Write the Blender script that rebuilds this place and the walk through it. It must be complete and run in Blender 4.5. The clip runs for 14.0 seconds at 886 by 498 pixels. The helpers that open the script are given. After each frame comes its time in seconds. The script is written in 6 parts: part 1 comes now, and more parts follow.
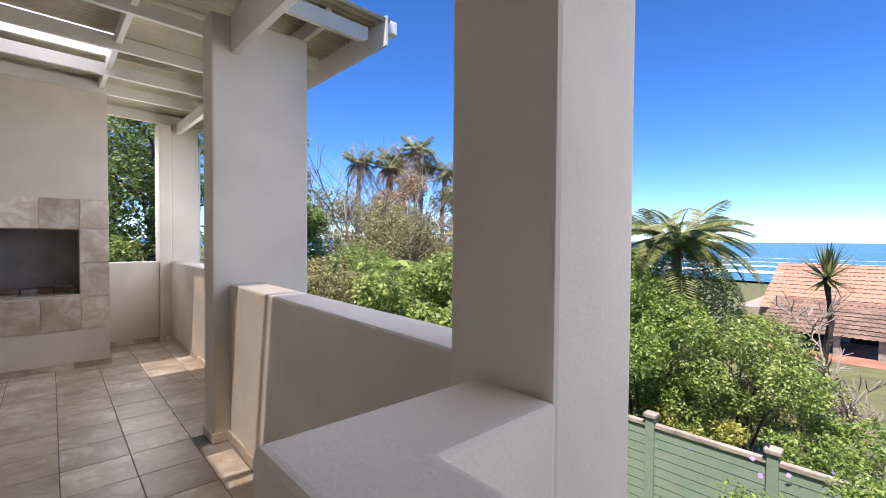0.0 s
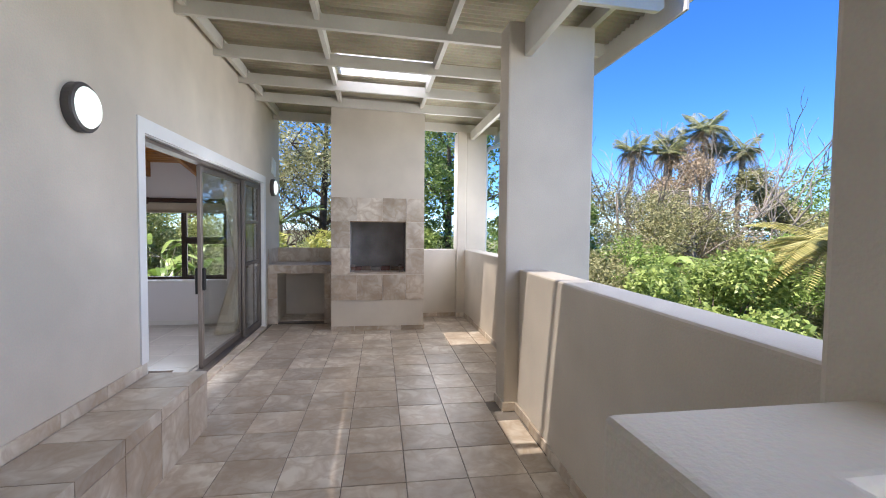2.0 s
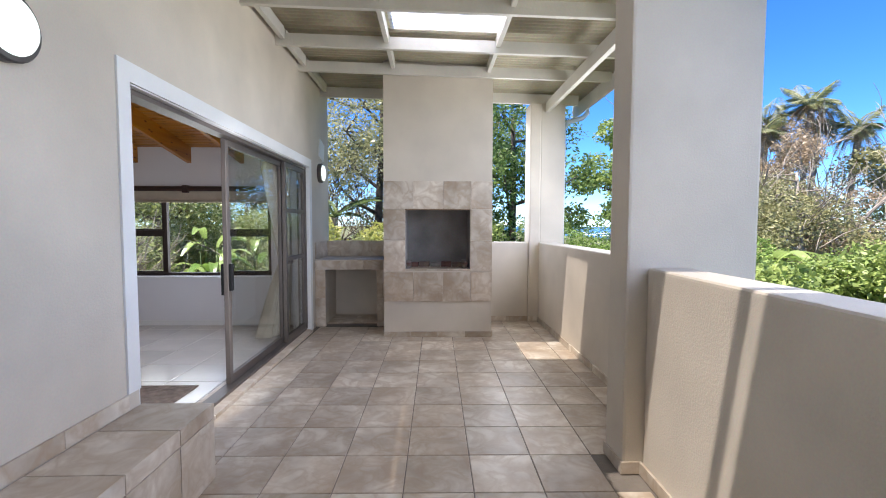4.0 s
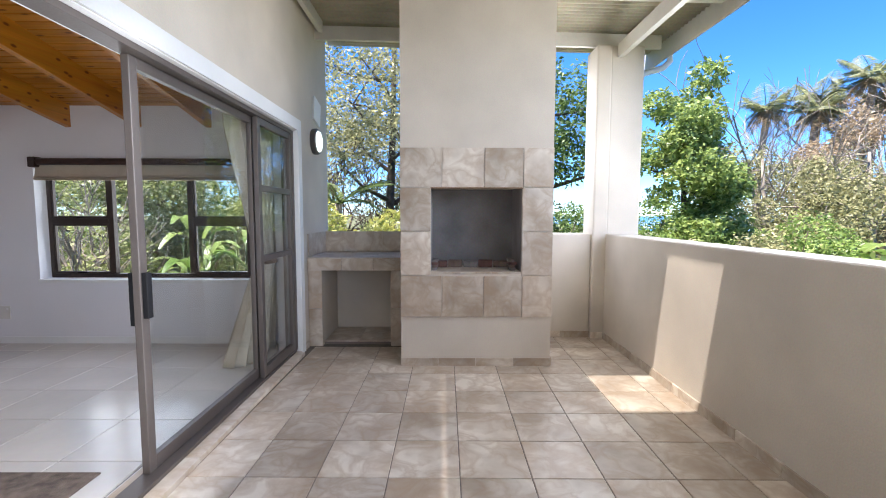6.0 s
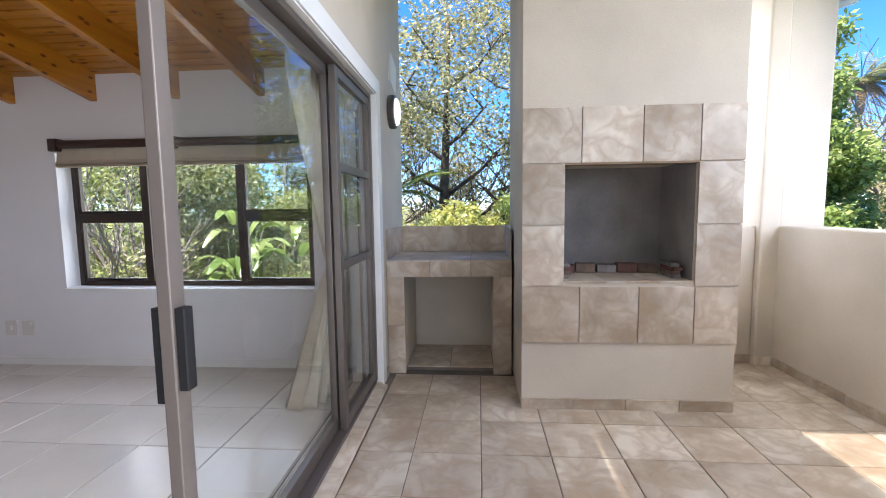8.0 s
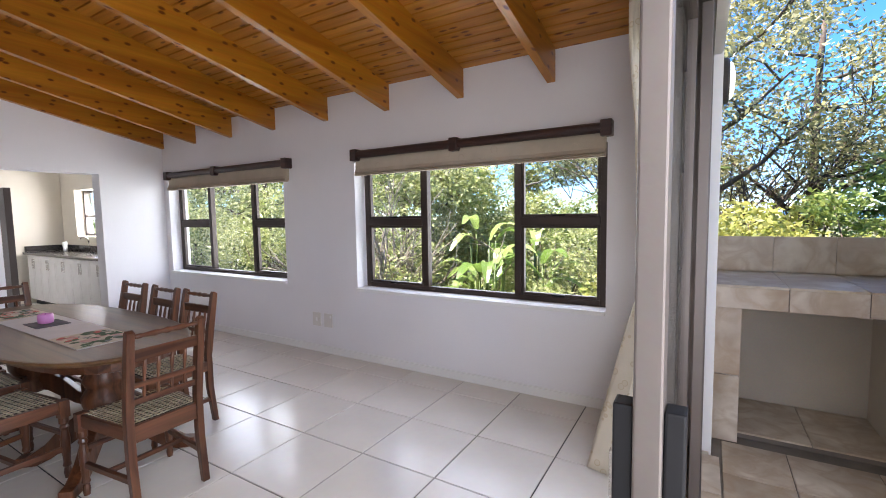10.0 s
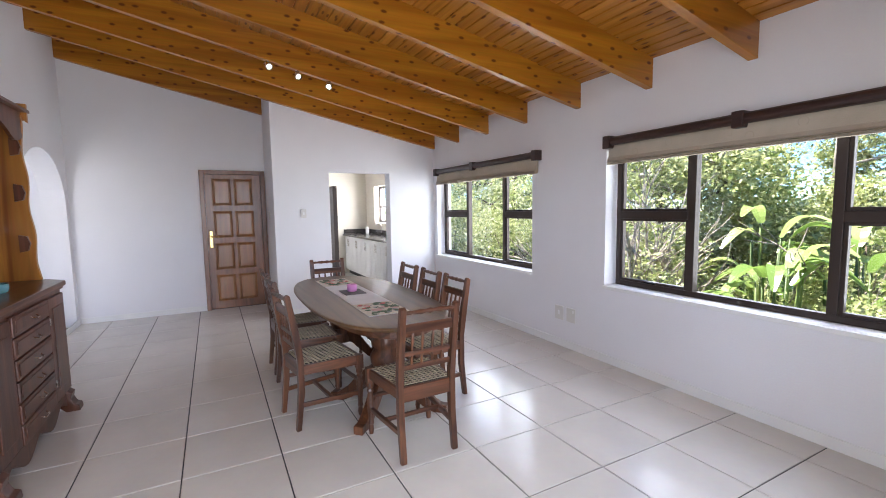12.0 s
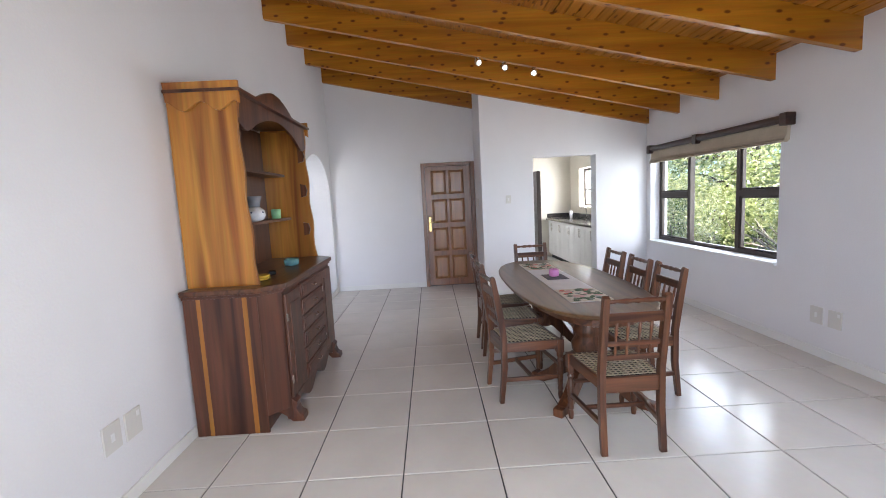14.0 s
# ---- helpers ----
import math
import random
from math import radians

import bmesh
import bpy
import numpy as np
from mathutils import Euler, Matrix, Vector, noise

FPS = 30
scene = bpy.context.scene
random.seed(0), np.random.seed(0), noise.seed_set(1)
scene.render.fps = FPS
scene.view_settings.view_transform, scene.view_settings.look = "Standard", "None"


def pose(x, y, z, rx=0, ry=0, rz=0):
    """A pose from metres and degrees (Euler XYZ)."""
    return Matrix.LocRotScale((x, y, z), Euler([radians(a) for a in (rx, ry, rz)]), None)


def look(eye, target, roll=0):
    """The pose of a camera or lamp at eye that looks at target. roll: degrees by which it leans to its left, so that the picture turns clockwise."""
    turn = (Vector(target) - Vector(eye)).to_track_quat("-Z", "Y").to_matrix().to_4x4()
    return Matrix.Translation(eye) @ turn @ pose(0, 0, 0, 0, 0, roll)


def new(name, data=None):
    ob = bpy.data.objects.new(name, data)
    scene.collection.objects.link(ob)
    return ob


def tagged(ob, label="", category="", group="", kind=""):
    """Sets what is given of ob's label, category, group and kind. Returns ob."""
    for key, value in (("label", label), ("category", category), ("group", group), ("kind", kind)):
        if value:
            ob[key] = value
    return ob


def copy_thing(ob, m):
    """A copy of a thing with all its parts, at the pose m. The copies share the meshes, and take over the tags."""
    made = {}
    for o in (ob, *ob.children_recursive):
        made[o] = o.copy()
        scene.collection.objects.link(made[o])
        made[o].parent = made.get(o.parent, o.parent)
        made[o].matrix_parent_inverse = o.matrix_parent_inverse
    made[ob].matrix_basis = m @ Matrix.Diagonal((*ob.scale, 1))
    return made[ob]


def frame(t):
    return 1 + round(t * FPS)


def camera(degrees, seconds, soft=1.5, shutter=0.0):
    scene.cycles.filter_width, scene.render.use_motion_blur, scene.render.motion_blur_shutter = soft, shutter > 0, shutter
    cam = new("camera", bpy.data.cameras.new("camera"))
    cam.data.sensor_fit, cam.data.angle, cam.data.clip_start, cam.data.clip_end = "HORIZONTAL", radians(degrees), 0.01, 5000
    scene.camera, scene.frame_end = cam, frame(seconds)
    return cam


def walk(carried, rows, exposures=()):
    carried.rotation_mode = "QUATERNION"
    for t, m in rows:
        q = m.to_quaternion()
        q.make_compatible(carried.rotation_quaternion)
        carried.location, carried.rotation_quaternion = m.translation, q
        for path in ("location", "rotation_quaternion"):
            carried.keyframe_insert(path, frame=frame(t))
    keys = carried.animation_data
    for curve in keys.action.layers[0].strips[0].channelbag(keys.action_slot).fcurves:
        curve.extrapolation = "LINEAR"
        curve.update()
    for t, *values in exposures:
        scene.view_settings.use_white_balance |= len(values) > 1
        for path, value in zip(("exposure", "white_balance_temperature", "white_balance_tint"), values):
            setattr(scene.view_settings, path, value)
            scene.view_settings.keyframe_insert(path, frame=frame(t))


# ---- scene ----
cam = camera(90.9, 14.0, soft=1.0)
PATH = [
    (0, (0.168, 0.114, 1.608), (1.521, 1.586, 1.561), 0.4),
    (0.5, (0.136, 0.14, 1.604), (1.228, 1.814, 1.533), 0.4),
    (1, (0.1, 0.151, 1.583), (0.903, 1.981, 1.514), 0.9),
    (1.5, (0.052, 0.152, 1.599), (0.564, 2.084, 1.517), 0.9),
    (2, (0.026, 0.178, 1.569), (0.334, 2.152, 1.484), 0.6),
    (2.5, (-0.015, 0.289, 1.556), (0.218, 2.273, 1.464), 0.3),
    (3, (-0.012, 0.513, 1.509), (0.179, 2.501, 1.414), 0.1),
    (3.5, (0.017, 0.869, 1.495), (0.108, 2.864, 1.393), 0.1),
    (6, (-0.251, 2.924, 1.442), (-0.245, 4.918, 1.285), 0.1),
    (6.5, (-0.301, 3.258, 1.443), (-0.304, 5.25, 1.267), -0.3),
    (7, (-0.464, 3.538, 1.415), (-0.478, 5.53, 1.235), -0.5),
    (7.2, (-0.559, 3.647, 1.41), (-0.572, 5.638, 1.229), -0.6),
    (9.3, (-1.578, 4.400, 1.408), (-2.268, 6.269, 1.241), -1),
    (9.5, (-1.655, 4.436, 1.408), (-2.445, 6.268, 1.255), -1.1),
    (10, (-1.756, 4.485, 1.423), (-2.782, 6.196, 1.268), -0.9),
    (10.5, (-1.805, 4.560, 1.458), (-3.093, 6.080, 1.288), -1),
    (11, (-1.830, 4.554, 1.454), (-3.314, 5.884, 1.282), -1),
    (11.5, (-1.843, 4.553, 1.443), (-3.487, 5.681, 1.27), -0.6),
    (12, (-1.852, 4.545, 1.448), (-3.614, 5.473, 1.262), -0.9),
    (12.5, (-1.849, 4.539, 1.457), (-3.708, 5.252, 1.261), -1.3),
    (13, (-1.833, 4.518, 1.457), (-3.760, 5.012, 1.253), -1.6),
    (13.5, (-1.816, 4.566, 1.444), (-3.787, 4.820, 1.223), -2),
    (14, (-1.801, 4.538, 1.462), (-3.787, 4.585, 1.233), -2.9),
]
EXPOSURE = [(0.0, 1.12, 6800, 22), (1.5, 1.38, 6650, 17), (3.7, 1.52, 6500, 16), (5.8, 1.8, 6450, 16), (7.2, 1.88, 6500, 16), (9.3, 2.2, 6750, 17), (10.5, 2.25, 6700, 19), (12.0, 2.5, 6500, 17), (14.0, 2.5, 6500, 14)]
walk(cam, [(t, look(eye, target, roll)) for t, eye, target, roll in PATH], EXPOSURE)
# exposure is keyed along the walk: the clip's camera opens up indoors
# ---- world, sun, large lights ----
SUN_WAY = Vector((0.405, 0.18, -1.0)).normalized()
world = bpy.data.worlds.new("sky")
scene.world = world
world.use_nodes = True
wn = world.node_tree
sky = wn.nodes.new("ShaderNodeTexSky")
sky.sky_type = "NISHITA"
sky.sun_disc = False
sky.sun_elevation = math.asin(-SUN_WAY.z)
sky.sun_rotation = math.atan2(-SUN_WAY.x, -SUN_WAY.y)
sky.air_density, sky.dust_density, sky.ozone_density, sky.altitude = 0.85, 0.0, 3.5, 2000
deep = wn.nodes.new("ShaderNodeHueSaturation")
deep.inputs["Saturation"].default_value = 1.25
wn.links.new(sky.outputs[0], deep.inputs["Color"])
tone = wn.nodes.new("ShaderNodeMix")
tone.data_type, tone.blend_type = "RGBA", "MULTIPLY"
tone.inputs["Factor"].default_value = 1.0
tone.inputs["B"].default_value = (0.72, 0.88, 1.06, 1)
wn.links.new(deep.outputs[0], tone.inputs["A"])
wn.links.new(tone.outputs["Result"], wn.nodes["Background"].inputs[0])
wn.nodes["Background"].inputs[1].default_value = 0.12
sun = new("sun", bpy.data.lights.new("sun", "SUN"))
sun.data.energy, sun.data.angle, sun.data.color = 5.0, radians(0.53), (1.0, 0.95, 0.86)
sun.matrix_world = look((0, 0, 30), Vector((0, 0, 30)) + SUN_WAY)


def window_light(x, y, z, w, h, target, power):
    """Sky light entering through a window's opening."""
    lamp = new("window_light", bpy.data.lights.new("window_light", "AREA"))
    lamp.data.shape, lamp.data.size, lamp.data.size_y = "RECTANGLE", w, h
    lamp.data.energy, lamp.data.color = power, (0.88, 0.94, 1.0)
    lamp.matrix_world = look((x, y, z), target)
    return lamp


window_light(-3.470, 8.04, 1.35, 2.1, 1.1, (-3.57, 5.0, 1.3), 9)
window_light(-6.790, 8.04, 1.35, 2.1, 1.1, (-6.92, 5.0, 1.3), 14)
window_light(-10.7, 8.02, 1.55, 0.85, 0.7, (-10.7, 5.0, 1.0), 18)
# daylight of the verandah entering by the open sliding door
window_light(-1.62, 4.5, 1.2, 1.45, 2.0, (-6.0, 5.6, 0.8), 9)
# added lamp to brighten the passage behind the arch, at an invented window
window_light(-6.6, 2.1, 1.5, 1.0, 1.2, (-9.0, 2.4, 1.3), 4)
# sky light through the open sides of the verandah
window_light(2.48, 5.7, 2.2, 3.4, 1.9, (-0.4, 5.7, 0.95), 34)
window_light(2.36, 2.0, 2.2, 2.6, 1.9, (-0.4, 2.0, 0.95), 11)
window_light(2.0, -1.6, 2.2, 3.8, 1.9, (-0.2, -0.4, 0.95), 25)
window_light(1.2, 8.62, 2.2, 0.75, 1.8, (1.2, 4.0, 1.2), 11)


# ---- materials ----


def mat(name, color, rough=0.6, metal=0.0, vary=0.12, scale=3.0, fine=40.0, bump=0.15, tint=None, island=False, rand=0.0, spec=0.5):
    """A node material: base colour with two scales of variation, roughness variation and fine relief."""
    m = bpy.data.materials.new(name)
    m.use_nodes = True
    nt = m.node_tree
    b = nt.nodes["Principled BSDF"]
    co = nt.nodes.new("ShaderNodeTexCoord")
    n1 = nt.nodes.new("ShaderNodeTexNoise")
    n1.inputs["Scale"].default_value, n1.inputs["Detail"].default_value = scale, 6
    n2 = nt.nodes.new("ShaderNodeTexNoise")
    n2.inputs["Scale"].default_value, n2.inputs["Detail"].default_value = fine, 4
    for n in (n1, n2):
        nt.links.new(co.outputs["Object"], n.inputs["Vector"])
    ramp = nt.nodes.new("ShaderNodeValToRGB")
    c = Vector(color)
    t = Vector(tint) if tint else c * (1 - 2.2 * vary)
    ramp.color_ramp.elements[0].position, ramp.color_ramp.elements[1].position = 0.3, 0.7
    ramp.color_ramp.elements[0].color = (*t, 1)
    ramp.color_ramp.elements[1].color = (*(c * (1 + vary)), 1)
    nt.links.new(n1.outputs["Fac"], ramp.inputs[0])
    mix = nt.nodes.new("ShaderNodeMix")
    mix.data_type, mix.blend_type = "RGBA", "MULTIPLY"
    mix.inputs["Factor"].default_value = min(1.0, vary * 2.5)
    nt.links.new(ramp.outputs[0], mix.inputs["A"])
    nt.links.new(n2.outputs["Color"], mix.inputs["B"])
    out = mix.outputs["Result"]
    if rand or island:
        info = nt.nodes.new("ShaderNodeNewGeometry" if island else "ShaderNodeObjectInfo")
        hsv = nt.nodes.new("ShaderNodeHueSaturation")
        mr = nt.nodes.new("ShaderNodeMapRange")
        mr.inputs["To Min"].default_value, mr.inputs["To Max"].default_value = 1 - (rand or 0.25), 1 + (rand or 0.25)
        nt.links.new(info.outputs["Random Per Island" if island else "Random"], mr.inputs["Value"])
        nt.links.new(mr.outputs[0], hsv.inputs["Value"])
        nt.links.new(out, hsv.inputs["Color"])
        out = hsv.outputs[0]
    nt.links.new(out, b.inputs["Base Color"])
    rr = nt.nodes.new("ShaderNodeMapRange")
    rr.inputs["To Min"].default_value, rr.inputs["To Max"].default_value = max(0.03, rough - 0.08), min(1, rough + 0.1)
    nt.links.new(n2.outputs["Fac"], rr.inputs["Value"])
    nt.links.new(rr.outputs[0], b.inputs["Roughness"])
    b.inputs["Metallic"].default_value = metal
    b.inputs["Specular IOR Level"].default_value = spec
    if bump:
        bp = nt.nodes.new("ShaderNodeBump")
        bp.inputs["Strength"].default_value, bp.inputs["Distance"].default_value = bump, 0.01
        nt.links.new(n2.outputs["Fac"], bp.inputs["Height"])
        nt.links.new(bp.outputs[0], b.inputs["Normal"])
    return m


def stone_mat(name, c1, c2, vein, rough, rand=0.1):
    """Stone-look tile: cloudy body, wandering veins, different on every piece."""
    m = bpy.data.materials.new(name)
    m.use_nodes = True
    nt = m.node_tree
    b = nt.nodes["Principled BSDF"]
    co, info = nt.nodes.new("ShaderNodeTexCoord"), nt.nodes.new("ShaderNodeObjectInfo")
    add = nt.nodes.new("ShaderNodeVectorMath")
    add.operation = "MULTIPLY_ADD"
    comb = nt.nodes.new("ShaderNodeCombineXYZ")
    for k in range(3):
        nt.links.new(info.outputs["Random"], comb.inputs[k])
    nt.links.new(comb.outputs[0], add.inputs[0])
    add.inputs[1].default_value = (37, 91, 53)
    nt.links.new(co.outputs["Object"], add.inputs[2])
    n1, n2, n3 = [nt.nodes.new("ShaderNodeTexNoise") for _ in range(3)]
    for n, s, d in ((n1, 3.0, 8), (n2, 5.5, 5), (n3, 60, 3)):
        n.inputs["Scale"].default_value, n.inputs["Detail"].default_value = s, d
        nt.links.new(add.outputs[0], n.inputs["Vector"])
    n2.inputs["Distortion"].default_value = 0.7
    r1, r2 = nt.nodes.new("ShaderNodeValToRGB"), nt.nodes.new("ShaderNodeValToRGB")
    r1.color_ramp.elements[0].color, r1.color_ramp.elements[1].color = (*c1, 1), (*c2, 1)
    r1.color_ramp.elements[0].position, r1.color_ramp.elements[1].position = 0.36, 0.64
    e = r2.color_ramp.elements
    e[0].position, e[0].color = 0.36, (0, 0, 0, 1)
    e[1].position, e[1].color = 0.5, (1, 1, 1, 1)
    k = e.new(0.62)
    k.color = (0, 0, 0, 1)
    nt.links.new(n1.outputs["Fac"], r1.inputs[0])
    nt.links.new(n2.outputs["Fac"], r2.inputs[0])
    sc = nt.nodes.new("ShaderNodeMath")
    sc.operation = "MULTIPLY"
    sc.inputs[1].default_value = 0.45
    nt.links.new(r2.outputs[0], sc.inputs[0])
    mix = nt.nodes.new("ShaderNodeMix")
    mix.data_type = "RGBA"
    nt.links.new(sc.outputs[0], mix.inputs["Factor"])
    nt.links.new(r1.outputs[0], mix.inputs["A"])
    mix.inputs["B"].default_value = (*vein, 1)
    hsv, mr = nt.nodes.new("ShaderNodeHueSaturation"), nt.nodes.new("ShaderNodeMapRange")
    mr.inputs["To Min"].default_value, mr.inputs["To Max"].default_value = 1 - rand, 1 + rand
    nt.links.new(info.outputs["Random"], mr.inputs["Value"])
    nt.links.new(mr.outputs[0], hsv.inputs["Value"])
    nt.links.new(mix.outputs["Result"], hsv.inputs["Color"])
    nt.links.new(hsv.outputs[0], b.inputs["Base Color"])
    rr = nt.nodes.new("ShaderNodeMapRange")
    rr.inputs["To Min"].default_value, rr.inputs["To Max"].default_value = rough - 0.1, rough + 0.12
    nt.links.new(n1.outputs["Fac"], rr.inputs["Value"])
    nt.links.new(rr.outputs[0], b.inputs["Roughness"])
    bp = nt.nodes.new("ShaderNodeBump")
    bp.inputs["Strength"].default_value, bp.inputs["Distance"].default_value = 0.12, 0.01
    nt.links.new(n2.outputs["Fac"], bp.inputs["Height"])
    nt.links.new(bp.outputs[0], b.inputs["Normal"])
    return m


def wood_mat(name, dark, light, axis=2, rough=0.35, rings=9.0, knots=None, rand=0.12, coat=0.2):
    """Wood with grain along one axis of the object, and knots where wanted."""
    m = bpy.data.materials.new(name)
    m.use_nodes = True
    nt = m.node_tree
    b = nt.nodes["Principled BSDF"]
    co, info = nt.nodes.new("ShaderNodeTexCoord"), nt.nodes.new("ShaderNodeObjectInfo")
    mp = nt.nodes.new("ShaderNodeMapping")
    s = [rings, rings, rings]
    s[axis] = rings * 0.06
    mp.inputs["Scale"].default_value = s
    add = nt.nodes.new("ShaderNodeVectorMath")
    add.operation = "ADD"
    mul = nt.nodes.new("ShaderNodeMath")
    mul.operation = "MULTIPLY"
    mul.inputs[1].default_value = 71.0
    nt.links.new(info.outputs["Random"], mul.inputs[0])
    nt.links.new(co.outputs["Object"], add.inputs[0])
    nt.links.new(mul.outputs[0], add.inputs[1])
    nt.links.new(add.outputs[0], mp.inputs["Vector"])
    n1, n2 = nt.nodes.new("ShaderNodeTexNoise"), nt.nodes.new("ShaderNodeTexNoise")
    n1.inputs["Scale"].default_value, n1.inputs["Detail"].default_value, n1.inputs["Distortion"].default_value = 1.4, 8, 0.8
    n2.inputs["Scale"].default_value, n2.inputs["Detail"].default_value = 9.0, 4
    nt.links.new(mp.outputs[0], n1.inputs["Vector"])
    nt.links.new(mp.outputs[0], n2.inputs["Vector"])
    r = nt.nodes.new("ShaderNodeValToRGB")
    r.color_ramp.elements[0].position, r.color_ramp.elements[1].position = 0.33, 0.66
    r.color_ramp.elements[0].color, r.color_ramp.elements[1].color = (*dark, 1), (*light, 1)
    nt.links.new(n1.outputs["Fac"], r.inputs[0])
    mix = nt.nodes.new("ShaderNodeMix")
    mix.data_type, mix.blend_type = "RGBA", "MULTIPLY"
    mix.inputs["Factor"].default_value = 0.35
    nt.links.new(r.outputs[0], mix.inputs["A"])
    nt.links.new(n2.outputs["Color"], mix.inputs["B"])
    out = mix.outputs["Result"]
    if knots:
        # knots lie on a flat grid: along the grain, and across it
        sep, flat = nt.nodes.new("ShaderNodeSeparateXYZ"), nt.nodes.new("ShaderNodeCombineXYZ")
        side, lng, acr = [nt.nodes.new("ShaderNodeMath") for _ in range(3)]
        side.operation, lng.operation, acr.operation = "ADD", "MULTIPLY", "MULTIPLY"
        nt.links.new(add.outputs[0], sep.inputs[0])
        others = [k for k in range(3) if k != axis]
        nt.links.new(sep.outputs[others[0]], side.inputs[0])
        nt.links.new(sep.outputs[others[1]], side.inputs[1])
        nt.links.new(sep.outputs[axis], lng.inputs[0])
        nt.links.new(side.outputs[0], acr.inputs[0])
        lng.inputs[1].default_value, acr.inputs[1].default_value = knots
        nt.links.new(lng.outputs[0], flat.inputs[0])
        nt.links.new(acr.outputs[0], flat.inputs[1])
        vo = nt.nodes.new("ShaderNodeTexVoronoi")
        vo.voronoi_dimensions = "2D"
        vo.inputs["Scale"].default_value = 1.0
        nt.links.new(flat.outputs[0], vo.inputs["Vector"])
        kr = nt.nodes.new("ShaderNodeValToRGB")
        kr.color_ramp.elements[0].position, kr.color_ramp.elements[0].color = 0.06, (1, 1, 1, 1)
        kr.color_ramp.elements[1].position, kr.color_ramp.elements[1].color = 0.13, (0, 0, 0, 1)
        nt.links.new(vo.outputs["Distance"], kr.inputs[0])
        km = nt.nodes.new("ShaderNodeMix")
        km.data_type = "RGBA"
        nt.links.new(kr.outputs[0], km.inputs["Factor"])
        nt.links.new(out, km.inputs["A"])
        km.inputs["B"].default_value = (dark[0] * 0.35, dark[1] * 0.22, dark[2] * 0.2, 1)
        out = km.outputs["Result"]
    hsv, mr = nt.nodes.new("ShaderNodeHueSaturation"), nt.nodes.new("ShaderNodeMapRange")
    mr.inputs["To Min"].default_value, mr.inputs["To Max"].default_value = 1 - rand, 1 + rand
    nt.links.new(info.outputs["Random"], mr.inputs["Value"])
    nt.links.new(mr.outputs[0], hsv.inputs["Value"])
    nt.links.new(out, hsv.inputs["Color"])
    nt.links.new(hsv.outputs[0], b.inputs["Base Color"])
    b.inputs["Roughness"].default_value = rough
    b.inputs["Coat Weight"].default_value = coat
    b.inputs["Coat Roughness"].default_value = 0.2
    bp = nt.nodes.new("ShaderNodeBump")
    bp.inputs["Strength"].default_value, bp.inputs["Distance"].default_value = 0.12, 0.004
    nt.links.new(n2.outputs["Fac"], bp.inputs["Height"])
    nt.links.new(bp.outputs[0], b.inputs["Normal"])
    return m


def leaf_mat(name, color, color2, gloss=0.45):
    """Leaf: each one its own shade, some light coming through."""
    m = bpy.data.materials.new(name)
    m.use_nodes = True
    nt = m.node_tree
    b = nt.nodes["Principled BSDF"]
    geo = nt.nodes.new("ShaderNodeNewGeometry")
    r = nt.nodes.new("ShaderNodeValToRGB")
    r.color_ramp.elements[0].color, r.color_ramp.elements[1].color = (*color, 1), (*color2, 1)
    nt.links.new(geo.outputs["Random Per Island"], r.inputs[0])
    nt.links.new(r.outputs[0], b.inputs["Base Color"])
    b.inputs["Roughness"].default_value = gloss
    tr = nt.nodes.new("ShaderNodeBsdfTranslucent")
    nt.links.new(r.outputs[0], tr.inputs[0])
    mx = nt.nodes.new("ShaderNodeMixShader")
    mx.inputs[0].default_value = 0.42
    nt.links.new(b.outputs[0], mx.inputs[1])
    nt.links.new(tr.outputs[0], mx.inputs[2])
    nt.links.new(mx.outputs[0], nt.nodes["Material Output"].inputs[0])
    return m


def glass_mat(name, tint=(0.93, 0.95, 0.95)):
    m = bpy.data.materials.new(name)
    m.use_nodes = True
    nt = m.node_tree
    tb, gb = nt.nodes.new("ShaderNodeBsdfTransparent"), nt.nodes.new("ShaderNodeBsdfGlossy")
    tb.inputs[0].default_value = (*tint, 1)
    gb.inputs["Roughness"].default_value = 0.02
    fr = nt.nodes.new("ShaderNodeLayerWeight")
    fr.inputs[0].default_value = 0.5
    pw, ad = nt.nodes.new("ShaderNodeMath"), nt.nodes.new("ShaderNodeMath")
    pw.operation, ad.operation = "POWER", "MULTIPLY_ADD"
    pw.inputs[1].default_value = 4.0
    ad.inputs[1].default_value, ad.inputs[2].default_value = 0.62, 0.05
    nt.links.new(fr.outputs["Facing"], pw.inputs[0])
    nt.links.new(pw.outputs[0], ad.inputs[0])
    mx = nt.nodes.new("ShaderNodeMixShader")
    nt.links.new(ad.outputs[0], mx.inputs[0])
    nt.links.new(tb.outputs[0], mx.inputs[1])
    nt.links.new(gb.outputs[0], mx.inputs[2])
    nt.links.new(mx.outputs[0], nt.nodes["Material Output"].inputs[0])
    return m


def glow_mat(name, color, strength):
    m = bpy.data.materials.new(name)
    m.use_nodes = True
    b = m.node_tree.nodes["Principled BSDF"]
    b.inputs["Base Color"].default_value = (*color, 1)
    b.inputs["Emission Color"].default_value = (*color, 1)
    b.inputs["Emission Strength"].default_value = strength
    return m


